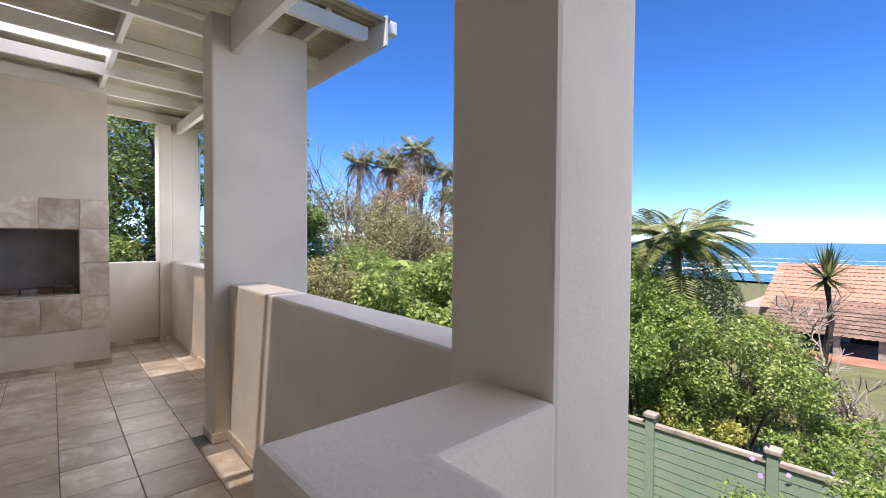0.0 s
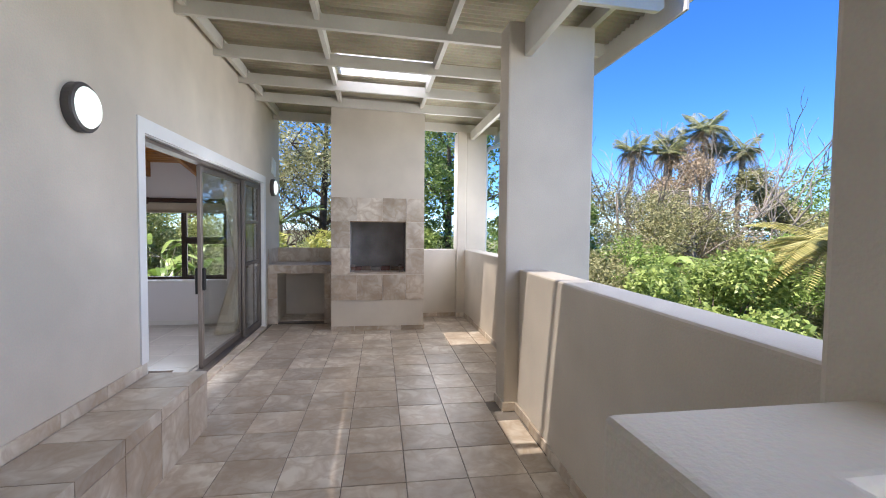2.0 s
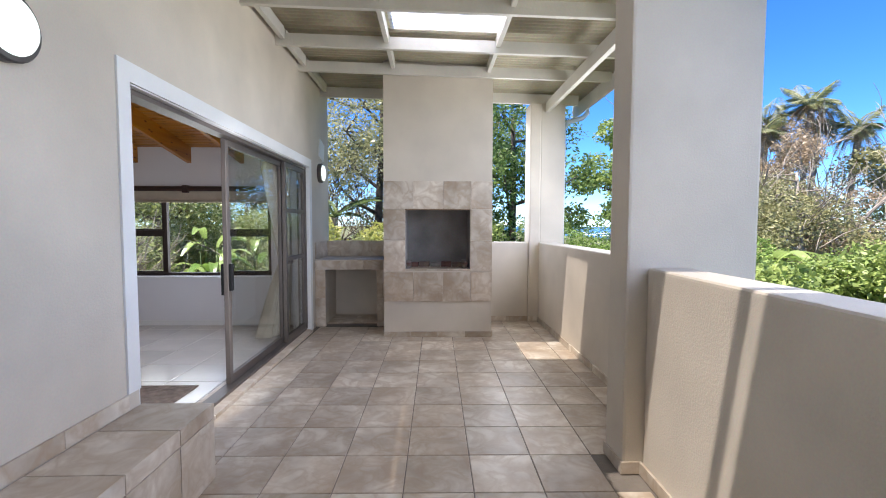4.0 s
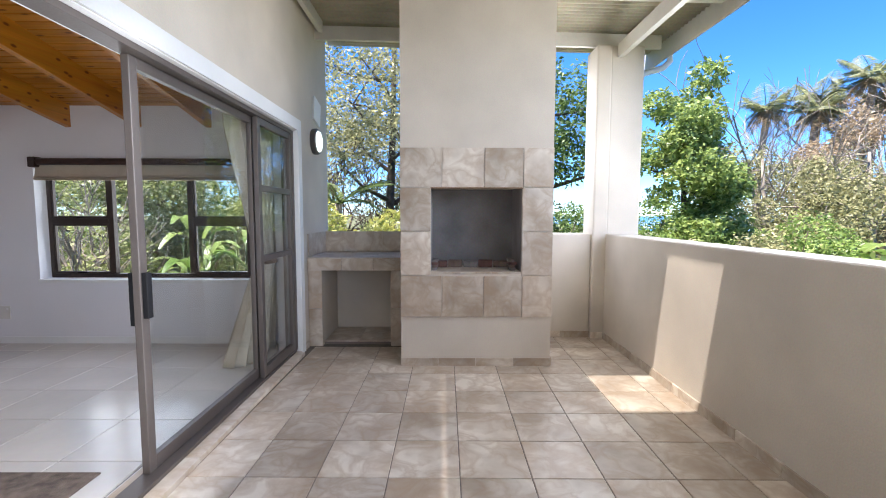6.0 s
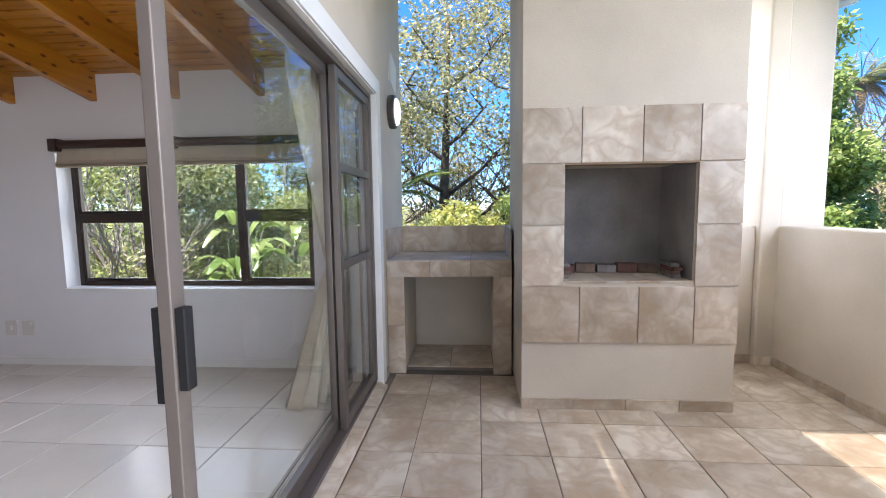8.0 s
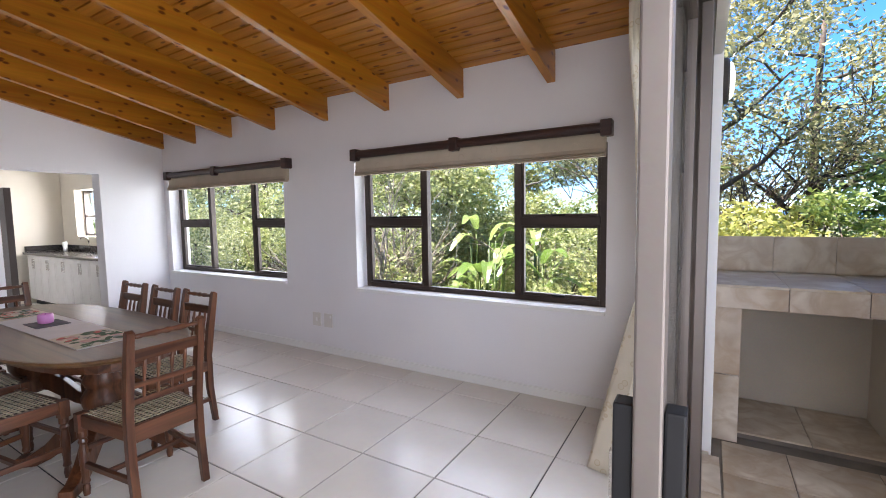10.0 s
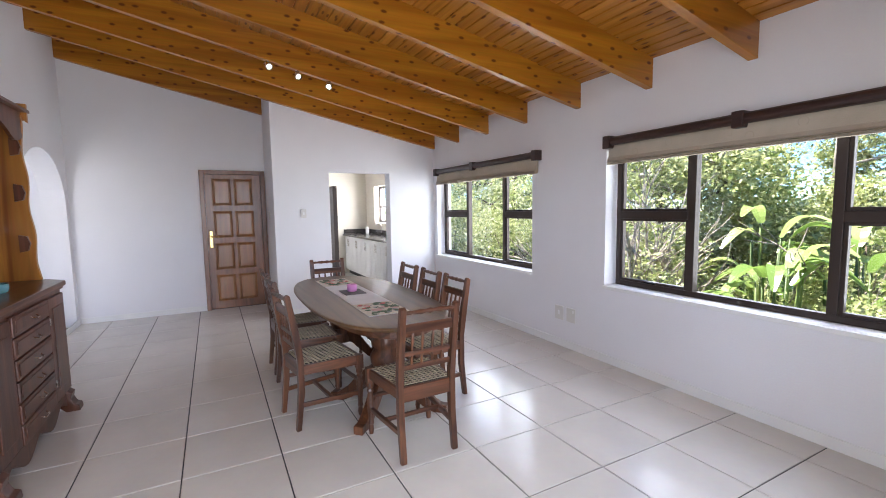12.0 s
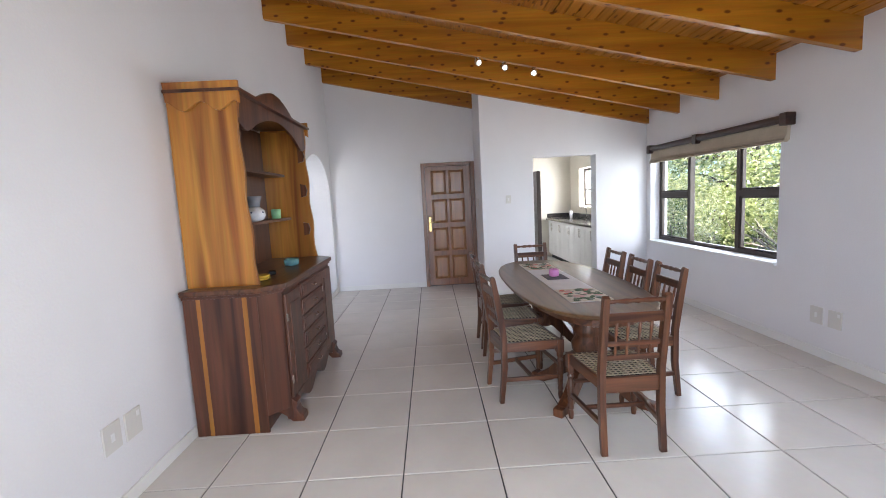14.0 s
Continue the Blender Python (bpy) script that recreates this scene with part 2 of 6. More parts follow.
PLASTER = mat("beige_plaster", (0.71, 0.635, 0.53), 0.75, vary=0.07, scale=1.3, fine=95, bump=0.16)
ROOM_PAINT = mat("white_room_paint", (0.80, 0.795, 0.81), 0.6, vary=0.025, scale=0.9, fine=90, bump=0.12)
TRIM = mat("white_trim_paint", (0.82, 0.82, 0.80), 0.5, vary=0.03, scale=2, fine=60, bump=0.08)
BEAM_WHITE = mat("cream_beam_paint", (0.72, 0.69, 0.62), 0.55, vary=0.06, scale=2, fine=50, bump=0.15)
SHEET = mat("fibre_cement_sheet", (0.62, 0.555, 0.41), 0.85, vary=0.14, scale=1.6, fine=35, bump=0.2)
STONE = stone_mat("stone_tile", (0.42, 0.345, 0.265), (0.71, 0.64, 0.54), (0.36, 0.235, 0.13), 0.38, 0.14)
GROUT = mat("tile_grout", (0.22, 0.19, 0.16), 0.9, vary=0.1, scale=8, fine=80, bump=0.2)
DARK_GROUT = mat("dark_grout", (0.045, 0.045, 0.05), 0.85, vary=0.1, scale=8, fine=80, bump=0.2)
ROOM_TILE = mat("glazed_floor_tile", (0.71, 0.675, 0.62), 0.17, spec=0.3, vary=0.035, scale=2.0, fine=25, bump=0.02, rand=0.035)
PINE = wood_mat("varnished_pine", (0.40, 0.135, 0.007), (0.63, 0.26, 0.019), axis=1, rough=0.36, rings=7, knots=(4.2, 8.5), rand=0.08)
CEIL_PINE = wood_mat("ceiling_pine", (0.40, 0.14, 0.012), (0.60, 0.25, 0.03), axis=0, rough=0.38, rings=10, knots=(3.0, 13.0), rand=0.0)
DARK_WOOD = wood_mat("dark_stained_wood", (0.055, 0.018, 0.008), (0.175, 0.066, 0.028), axis=2, rough=0.32, rings=16, rand=0.15)
DARK_WOOD_X = wood_mat("dark_stained_wood_x", (0.055, 0.018, 0.008), (0.175, 0.066, 0.028), axis=0, rough=0.32, rings=16, rand=0.15)
DARK_WOOD_Y = wood_mat("dark_stained_wood_y", (0.055, 0.018, 0.008), (0.175, 0.066, 0.028), axis=1, rough=0.32, rings=16, rand=0.15)
TABLE_WOOD = wood_mat("table_top_wood", (0.10, 0.05, 0.019), (0.20, 0.108, 0.045), axis=0, rough=0.38, rings=9, rand=0.05)
DOOR_WOOD = wood_mat("door_wood", (0.16, 0.058, 0.022), (0.28, 0.112, 0.045), axis=2, rough=0.35, rings=12)
PANEL_WOOD = wood_mat("door_panel_wood", (0.27, 0.11, 0.038), (0.42, 0.185, 0.066), axis=2, rough=0.33, rings=12)
DRESSER_DARK = wood_mat("dresser_dark", (0.045, 0.014, 0.008), (0.15, 0.052, 0.026), axis=2, rough=0.3, rings=9)
DRESSER_HONEY = wood_mat("dresser_honey", (0.23, 0.062, 0.010), (0.62, 0.27, 0.045), axis=2, rough=0.3, rings=5.5)
BRONZE = mat("bronze_aluminium", (0.17, 0.145, 0.13), 0.42, 0.6, vary=0.05, scale=4, fine=80, bump=0.03)
WINDOW_BRONZE = mat("dark_bronze_frame", (0.055, 0.04, 0.033), 0.45, 0.3, vary=0.05, scale=4, fine=80, bump=0.03)
BLACK = mat("black_plastic", (0.008, 0.008, 0.009), 0.55, spec=0.25, vary=0.05, bump=0.02)
GLASS = glass_mat("clear_glass")
CHROME = mat("brushed_metal", (0.7, 0.68, 0.64), 0.25, 1.0, vary=0.03, bump=0.02)
BRASS = mat("brass", (0.75, 0.55, 0.22), 0.25, 1.0, vary=0.05, bump=0.02)
WHITE_PLASTIC = mat("white_plastic", (0.8, 0.8, 0.79), 0.35, vary=0.02, bump=0.0)
POLE_WOOD = wood_mat("dark_pole_wood", (0.022, 0.010, 0.008), (0.06, 0.026, 0.02), axis=0, rough=0.4, rings=14)
FABRIC = mat("beige_linen", (0.52, 0.45, 0.35), 0.9, vary=0.06, scale=5, fine=220, bump=0.3)


def printed(m, scale, color):
    """Lays a print of open rings over a cloth material."""
    nt = m.node_tree
    b = nt.nodes["Principled BSDF"]
    link = b.inputs["Base Color"].links[0]
    src = link.from_socket
    co = nt.nodes.new("ShaderNodeTexCoord")
    vo = nt.nodes.new("ShaderNodeTexVoronoi")
    vo.inputs["Scale"].default_value = scale
    nt.links.new(co.outputs["Object"], vo.inputs["Vector"])
    r = nt.nodes.new("ShaderNodeValToRGB")
    e = r.color_ramp.elements
    e[0].position, e[0].color = 0.22, (0.25, 0.25, 0.25, 1)
    e[1].position, e[1].color = 0.25, (1, 1, 1, 1)
    k = e.new(0.29)
    k.color = (1, 1, 1, 1)
    k = e.new(0.32)
    k.color = (0, 0, 0, 1)
    nt.links.new(vo.outputs["Distance"], r.inputs[0])
    mx = nt.nodes.new("ShaderNodeMix")
    mx.data_type = "RGBA"
    nt.links.new(r.outputs[0], mx.inputs["Factor"])
    nt.links.new(src, mx.inputs["A"])
    mx.inputs["B"].default_value = (*color, 1)
    nt.links.new(mx.outputs["Result"], b.inputs["Base Color"])
    return m

# ---- building helpers ----


def box(bm, x0, x1, y0, y1, z0, z1, m=None):
    """Adds a box between two corners, turned by m, to a bmesh."""
    vs = [bm.verts.new((x, y, z)) for x in (x0, x1) for y in (y0, y1) for z in (z0, z1)]
    if m is not None:
        for v in vs:
            v.co = m @ v.co
    for f in ((0, 1, 3, 2), (4, 6, 7, 5), (0, 4, 5, 1), (2, 3, 7, 6), (0, 2, 6, 4), (1, 5, 7, 3)):
        bm.faces.new([vs[i] for i in f])
    return vs


def finish(bm, name, material, parent=None, label="", bevel=0.0, segments=2, smooth=False):
    """Links a bmesh as one mesh object."""
    bmesh.ops.recalc_face_normals(bm, faces=bm.faces)
    if bevel:
        bmesh.ops.bevel(bm, geom=list(bm.edges), offset=bevel, segments=segments, affect="EDGES", profile=0.6)
    me = bpy.data.meshes.new(name)
    bm.to_mesh(me)
    bm.free()
    me.materials.append(material)
    if smooth:
        for p in me.polygons:
            p.use_smooth = True
    ob = new(name, me)
    if parent is not None:
        ob.parent = parent
    if label:
        ob["label"] = label
    return ob


def part(name, bm, material, parent, label="", bevel=0.0, smooth=False):
    return finish(bm, name, material, parent, label, bevel, 2, smooth)


def block(name, x0, x1, y0, y1, z0, z1, material, parent=None, label="", bevel=0.0):
    bm = bmesh.new()
    box(bm, x0, x1, y0, y1, z0, z1)
    return finish(bm, name, material, parent, label, bevel)


def thing(name, label, category, group="", at=None):
    e = new(name)
    e.empty_display_size = 0.1
    if at is not None:
        e.matrix_basis = at
    return tagged(e, label, category, group)


def wall(name, axis, a0, a1, b0, b1, z0, z1, holes=(), material=None, bevel=0.0):
    """A wall with holes right through it. axis 'x': it runs along x from a0 to a1 and is b0 to b1 thick in y. holes: (a, a, z, z)."""
    us = sorted({a0, a1, *[h[0] for h in holes], *[h[1] for h in holes]})
    zs = sorted({z0, z1, *[h[2] for h in holes], *[h[3] for h in holes]})
    solid = {}
    for i in range(len(us) - 1):
        for j in range(len(zs) - 1):
            u, z = (us[i] + us[i + 1]) / 2, (zs[j] + zs[j + 1]) / 2
            solid[i, j] = not any(h[0] < u < h[1] and h[2] < z < h[3] for h in holes)
    bm = bmesh.new()
    cache = {}

    def vert(u, b, z):
        k = (u, b, z)
        if k not in cache:
            cache[k] = bm.verts.new((u, b, z) if axis == "x" else (b, u, z))
        return cache[k]

    for (i, j), s in solid.items():
        if not s:
            continue
        u0, u1, q0, q1 = us[i], us[i + 1], zs[j], zs[j + 1]
        bm.faces.new([vert(u0, b0, q0), vert(u1, b0, q0), vert(u1, b0, q1), vert(u0, b0, q1)])
        bm.faces.new([vert(u0, b1, q0), vert(u0, b1, q1), vert(u1, b1, q1), vert(u1, b1, q0)])
        for di, dj, (p, q) in ((-1, 0, ((u0, q0), (u0, q1))), (1, 0, ((u1, q0), (u1, q1))), (0, -1, ((u0, q0), (u1, q0))), (0, 1, ((u0, q1), (u1, q1)))):
            if not solid.get((i + di, j + dj), False):
                bm.faces.new([vert(p[0], b0, p[1]), vert(q[0], b0, q[1]), vert(q[0], b1, q[1]), vert(p[0], b1, p[1])])
    ob = finish(bm, name, material)
    return tagged(ob, kind="structure")


def lathe(bm, profile, segs=14, m=None):
    """Turns (radius, z) pairs about z."""
    rings = []
    for r, z in profile:
        ring = []
        for k in range(segs):
            a = 2 * math.pi * k / segs
            v = Vector((r * math.cos(a), r * math.sin(a), z))
            ring.append(bm.verts.new(m @ v if m is not None else v))
        rings.append(ring)
    for a, b in zip(rings, rings[1:]):
        for k in range(segs):
            bm.faces.new([a[k], a[(k + 1) % segs], b[(k + 1) % segs], b[k]])
    bm.faces.new(rings[0][::-1])
    bm.faces.new(rings[-1])


def tube(bm, points, radii, segs=6):
    """A tapered tube through points."""
    rings = []
    n = len(points)
    for i, p in enumerate(points):
        d = (points[min(i + 1, n - 1)] - points[max(i - 1, 0)]).normalized()
        q = d.to_track_quat("Z", "Y").to_matrix()
        rings.append([bm.verts.new(p + q @ Vector((radii[i] * math.cos(2 * math.pi * k / segs), radii[i] * math.sin(2 * math.pi * k / segs), 0))) for k in range(segs)])
    for a, b in zip(rings, rings[1:]):
        for k in range(segs):
            bm.faces.new([a[k], a[(k + 1) % segs], b[(k + 1) % segs], b[k]])
    bm.faces.new(rings[0][::-1])
    bm.faces.new(rings[-1])


def outline_prism(bm, pts, y0, y1, swap=False):
    """A flat outline of (x, z) pairs given thickness in y (swap: outline in (y, z), thickness in x)."""
    a = [bm.verts.new((y0, u, z) if swap else (u, y0, z)) for u, z in pts]
    b = [bm.verts.new((y1, u, z) if swap else (u, y1, z)) for u, z in pts]
    n = len(pts)
    bm.faces.new(a)
    bm.faces.new(b[::-1])
    for k in range(n):
        bm.faces.new([a[k], b[k], b[(k + 1) % n], a[(k + 1) % n]])


# ---- the large structure: verandah ----
XW, XI = -1.70, -1.93          # outer and inner face of the house wall
YN, YS, XD, XO = 7.655, 2.95, -8.97, -8.04  # room: window wall, dresser wall, door wall, kitchen opening wall
ROOF = 3.60

tagged(block("floor_verandah", XI - 0.02, 1.66, -4.0, 8.6, -0.25, -0.006, GROUT), kind="structure")
tagged(block("floor_room", XD - 0.3, XI - 0.02, YS - 0.3, YN + 0.2, -0.25, 0.014, DARK_GROUT), kind="structure")
wall("wall_house_front", "y", -4.0, 8.5, XI, XW, -0.25, 3.62, [(3.80, 7.36, 0.02, 2.28), (0.35, 2.29, 0.02, 2.28)], PLASTER)
# room-side paint skin on the same wall
wall("wall_room_east", "y", YS, YN, XI - 0.012, XI - 0.003, 0.0, 3.9, [(3.80, 7.36, 0.02, 2.28)], ROOM_PAINT)

wall("wall_room_north", "x", XO - 0.2, XI, YN, YN + 0.24, -0.25, 2.78, [(-4.630, -2.335, 0.735, 1.93), (-7.930, -5.640, 0.735, 1.93)], ROOM_PAINT)
wall("wall_room_south", "x", XD - 0.25, XI, YS - 0.24, YS, -0.25, 4.1, [(-8.85, -7.35, 0.0, 2.20)], ROOM_PAINT)
# arch head filling the top of that opening
bm = bmesh.new()
for side in (-1, 1):
    pts = [(-8.1 + side * 0.75, 2.2)] + [(-8.1 + side * 0.75 * math.cos(a), 1.55 + 0.62 * math.sin(a)) for a in [math.pi / 2 * k / 10 for k in range(11)]] + [(-8.1, 2.2)]
    outline_prism(bm, pts, YS - 0.24, YS)
tagged(finish(bm, "wall_arch", ROOM_PAINT), kind="structure")
tagged(block("wall_passage_back", -9.4, -6.8, 1.2, 1.4, -0.2, 3.2, ROOM_PAINT), kind="structure")
tagged(block("wall_passage_west", -9.4, -9.2, 1.4, YS - 0.24, -0.2, 3.2, ROOM_PAINT), kind="structure")
# the window hole is invented, made for the added passage lamp
wall("wall_passage_east", "y", 1.4, YS - 0.24, -6.9, -6.8, -0.2, 3.2, [(1.6, 2.6, 0.9, 2.1)], ROOM_PAINT)
tagged(block("ceiling_passage", -9.4, -6.8, 1.2, YS - 0.24, 2.6, 2.7, ROOM_PAINT), kind="structure")
tagged(block("floor_passage", -9.2, -6.9, 1.4, YS, -0.2, 0.014, ROOM_TILE), kind="structure")
wall("wall_room_door", "y", YS, 5.390, XD - 0.2, XD, -0.25, 4.1, [(4.420, 5.265, 0.0, 2.03)], ROOM_PAINT)
wall("wall_room_jog", "x", XD - 0.2, XO - 0.2, 5.390, 5.510, -0.25, 4.1, [], ROOM_PAINT)
wall("wall_kitchen_opening", "y", 5.280, YN, XO - 0.2, XO, -0.25, 4.1, [(6.020, 6.920, 0.0, 1.98)], ROOM_PAINT)
tagged(block("wall_room_jog_side", XD, XO - 0.2, 5.280, 5.390, 0.0, 4.1, ROOM_PAINT), kind="structure")
# kitchen behind the opening, and the hall behind the panelled door, closed in plainly
KITCHEN_PAINT = mat("cream_kitchen_paint", (0.62, 0.57, 0.47), 0.6, vary=0.03, scale=0.9, fine=90, bump=0.1)
wall("wall_kitchen_west", "y", 5.51, 8.0, XO - 3.94, XO - 3.74, -0.25, 2.9, [], KITCHEN_PAINT)
tagged(block("ceiling_kitchen", XO - 3.74, XO - 0.2, 5.51, 8.0, 2.55, 2.65, ROOM_PAINT), kind="structure")
tagged(block("floor_kitchen", XO - 3.74, XO, 5.51, 7.76, -0.2, 0.012, ROOM_TILE), kind="structure")
tagged(wall("wall_kitchen_north", "x", XO - 3.74, XO - 0.2, 7.76, 8.0, -0.25, 2.6, [(-11.2, -10.2, 1.15, 1.95)], KITCHEN_PAINT), kind="structure")
tagged(block("wall_kitchen_south", XO - 3.74, XD - 0.2, 5.51, 5.59, 0.0, 2.9, ROOM_PAINT), kind="structure")
tagged(block("wall_hall_back", XD - 0.45, XD - 0.25, 4.210, 5.510, 0.0, 2.4, ROOM_PAINT), kind="structure")

# sloping pine ceiling: tongued boards along x on beams along y
SLOPE = 0.2115
ANG = math.degrees(math.atan(SLOPE))


def ceiling_z(y):
    return 2.585 + (YN - y) * SLOPE


bm = bmesh.new()
tilt = Matrix.Translation((0, YN, 2.585)) @ Matrix.Rotation(-math.atan(SLOPE), 4, "X")
length = (YN - YS) / math.cos(math.atan(SLOPE)) + 0.1
k = 0
while k * 0.092 < length:
    y1 = -k * 0.092
    pts = [(y1, 0.014), (y1 - 0.004, 0.0), (y1 - 0.082, 0.0), (y1 - 0.086, 0.014)]
    va = [bm.verts.new(tilt @ Vector((XD - 0.1, y, z))) for y, z in pts]
    vb = [bm.verts.new(tilt @ Vector((XI, y, z))) for y, z in pts]
    for q in range(3):
        bm.faces.new([va[q], va[q + 1], vb[q + 1], vb[q]])
    k += 1
box(bm, XD - 0.2, XI, -length, 0.05, 0.013, 0.035, tilt)
tagged(finish(bm, "ceiling", CEIL_PINE), "varnished pine board ceiling sloping up from the windows", kind="structure")
bm = bmesh.new()
box(bm, XD - 0.5, XI + 0.02, -length - 0.3, 0.55, 0.16, 0.22, tilt)
tagged(finish(bm, "roof_house", mat("grey_roof", (0.5, 0.5, 0.5), 0.8)), kind="structure")
bm = bmesh.new()
box(bm, XI - 0.05, XW + 0.02, 0.24, 0.5, -0.02, 0.24, tilt)
tagged(finish(bm, "eave", TRIM), "white painted eave board at the house corner", kind="structure")

# roof beams of the room
for i, x in enumerate([-2.727, -3.470, -4.220, -4.975, -5.755, -6.515, -7.250, -8.005, -8.935]):
    y_end = YN if i < 8 else 5.280
    bm = bmesh.new()
    ya, yb = y_end, YS
    za, zb = ceiling_z(ya), ceiling_z(yb)
    pts = [(ya, za - 0.225), (ya, za + 0.01), (yb, zb + 0.01), (yb, zb - 0.225)]
    outline_prism(bm, pts, x - 0.03, x + 0.03, swap=True)
    ob = finish(bm, "roof_beam", PINE, bevel=0.004)
    tagged(ob, "orange varnished knotty pine beam under the sloping ceiling", "beam", "room ceiling beams")

# verandah pillars, parapets
for nm, a in (("pillar_near", (1.03, 1.43, 0.672, 1.02, -3.2, 3.4)), ("pillar_middle", (1.135, 1.91, 3.79, 4.045, -3.2, 3.34)), ("pillar_far", (1.655, 2.03, 7.97, 8.4, -3.2, 3.34)), ("pilaster_far", (1.49, 1.655, 7.94, 8.3, -0.1, 3.34))):
    tagged(block(nm, *a, PLASTER, bevel=0.018), "beige plastered square pillar", "pillar", kind="structure")


def parapet(name, outline, top, label):
    """A low wall of any plan with softly rounded edges."""
    bm = bmesh.new()
    lo = [bm.verts.new((x, y, -3.2)) for x, y in outline]
    hi = [bm.verts.new((x, y, top)) for x, y in outline]
    bm.faces.new(lo[::-1]); bm.faces.new(hi)
    n = len(outline)
    for q in range(n):
        bm.faces.new([lo[q], lo[(q + 1) % n], hi[(q + 1) % n], hi[q]])
    tagged(finish(bm, name, PLASTER, bevel=0.022, segments=3), label, kind="structure")


parapet("parapet_near", [(0.438, -3.5), (0.672, -3.5), (0.672, 0.66), (1.029, 0.66), (1.029, 0.913), (0.438, 0.913)], 1.237, "beige plastered low parapet wall with rounded edges")
parapet("parapet_middle", [(1.165, 1.02), (1.41, 1.02), (1.503, 3.79), (1.258, 3.79)], 1.24, "beige plastered parapet wall with rounded edges")
parapet("parapet_far", [(1.64, 4.045), (1.89, 4.045), (1.89, 7.97), (1.64, 7.97)], 1.225, "beige plastered parapet wall striped by sun")
parapet("parapet_back", [(0.80, 7.99), (1.49, 7.99), (1.49, 8.24), (0.80, 8.24)], 1.225, "beige plastered parapet wall beside the barbecue")
tagged(block("parapet_back_counter", XW, -0.6, 8.36, 8.5, -3.2, 1.225, PLASTER, bevel=0.004), kind="structure")
tagged(block("wall_below", XW, 2.0, 8.5, 8.56, -3.2, -0.02, PLASTER), kind="structure")
# added wall, out of view, closing the terrace's south end to the sky
tagged(block("wall_terrace_end", XW, 2.2, -4.25, -4.0, -3.2, 3.6, PLASTER), kind="structure")

# skirting tiles along the verandah
SK = []


def skirting(axis, a0, a1, face, depth, z0=0.0, height=0.075, pitch=0.395):
    n = max(1, round(abs(a1 - a0) / pitch))
    for i in range(n):
        u0, u1 = a0 + (a1 - a0) * i / n + 0.002, a0 + (a1 - a0) * (i + 1) / n - 0.002
        lo, hi = min(face, face + depth), max(face, face + depth)
        SK.append((u0, u1, lo, hi, z0, z0 + height) if axis == "x" else (lo, hi, u0, u1, z0, z0 + height))


skirting("y", 4.06, 7.93, 1.64, -0.014)
for k in range(7):
    ya, yb = 1.03 + k * 0.394, 1.03 + (k + 1) * 0.394
    xa = 1.165 + (ya + 0.197 - 1.02) * 0.0336
    SK.append((xa - 0.016, xa, ya + 0.002, yb - 0.002, 0.0, 0.075))
skirting("y", 3.79, 4.045, 1.135, -0.012)
skirting("x", 1.123, 1.25, 3.79, -0.012)
skirting("x", 0.80, 1.49, 7.99, -0.012)
skirting("x", 1.49, 1.64, 7.94, -0.010)
skirting("x", -0.64, 0.79, 7.01, -0.014)
skirting("y", 7.02, 8.1, 0.79, 0.014)
skirting("y", 2.41, 3.70, XW, 0.014, 0.452, 0.085)
skirting("y", -3.9, 0.2, XW, 0.014)
skirting("y", 7.47, 7.58, XW, 0.014)
skirt = thing("baseboard", "stone tile skirting along the verandah walls", "skirting")
skirt["kind"] = "structure"
for s in SK:
    block("skirting_tile", *s, STONE, skirt, bevel=0.002)

# low tiled bench along the house wall
bench = thing("tiled_bench", "low stone-tiled step bench along the house wall", "bench")
block("core", XW + 0.002, -1.285, 1.5, 3.80, 0.0, 0.438, GROUT, bench)
yy = [1.5, 1.875, 2.27, 2.665, 3.06, 3.455, 3.80]
for a, b in zip(yy, yy[1:]):
    block("tread_tile", XW + 0.016, -1.277, a + 0.003, b - 0.003, 0.436, 0.45, STONE, bench, bevel=0.002)
    block("edge_tile", -1.285, -1.272, a + 0.003, b - 0.003, 0.365, 0.4495, STONE, bench, bevel=0.002)
    block("riser_tile", -1.286, -1.273, a + 0.003, b - 0.003, 0.004, 0.36, STONE, bench, bevel=0.002)

# verandah roof: corrugated sheet on purlins (along y) over rafters (along x)
RZ = 3.43


def roof_z(x):
    return RZ - 0.025 * (x - XW)


STEP_Y = 3.30


def eave(y):
    """End of the rafters: the roof is wider past the step in the verandah."""
    return 2.30 if y >= STEP_Y else 1.42


SKY1, SKY2, SKX = (5.38, 6.10), (2.42, 3.15), (-0.42, 0.71)
bm = bmesh.new()


def corrugated(x0, x1, y0, y1):
    n = int((y1 - y0) / 0.0127)
    prev = None
    for i in range(n + 1):
        y = y0 + (y1 - y0) * i / n
        h = 0.2 + 0.017 * math.sin(2 * math.pi * y / 0.076)
        cur = (bm.verts.new((x0, y, roof_z(x0) + h)), bm.verts.new((x1, y, roof_z(x1) + h)))
        if prev:
            bm.faces.new([prev[0], cur[0], cur[1], prev[1]])
        prev = cur


for a, b, full in ((-4.2, SKY2[0], True), (SKY2[0], SKY2[1], False), (SKY2[1], STEP_Y, True), (STEP_Y, SKY1[0], True), (SKY1[0], SKY1[1], False), (SKY1[1], 8.75, True)):
    if full:
        corrugated(XW, eave(a) + 0.15, a, b)
    else:
        corrugated(XW, SKX[0], a, b)
        corrugated(SKX[1], eave(a) + 0.15, a, b)
roof = tagged(finish(bm, "roof_verandah", SHEET, smooth=True), "weathered corrugated roof sheeting seen from below", kind="structure")
thick = roof.modifiers.new("thickness", "SOLIDIFY")
thick.thickness, thick.offset = 0.008, 1
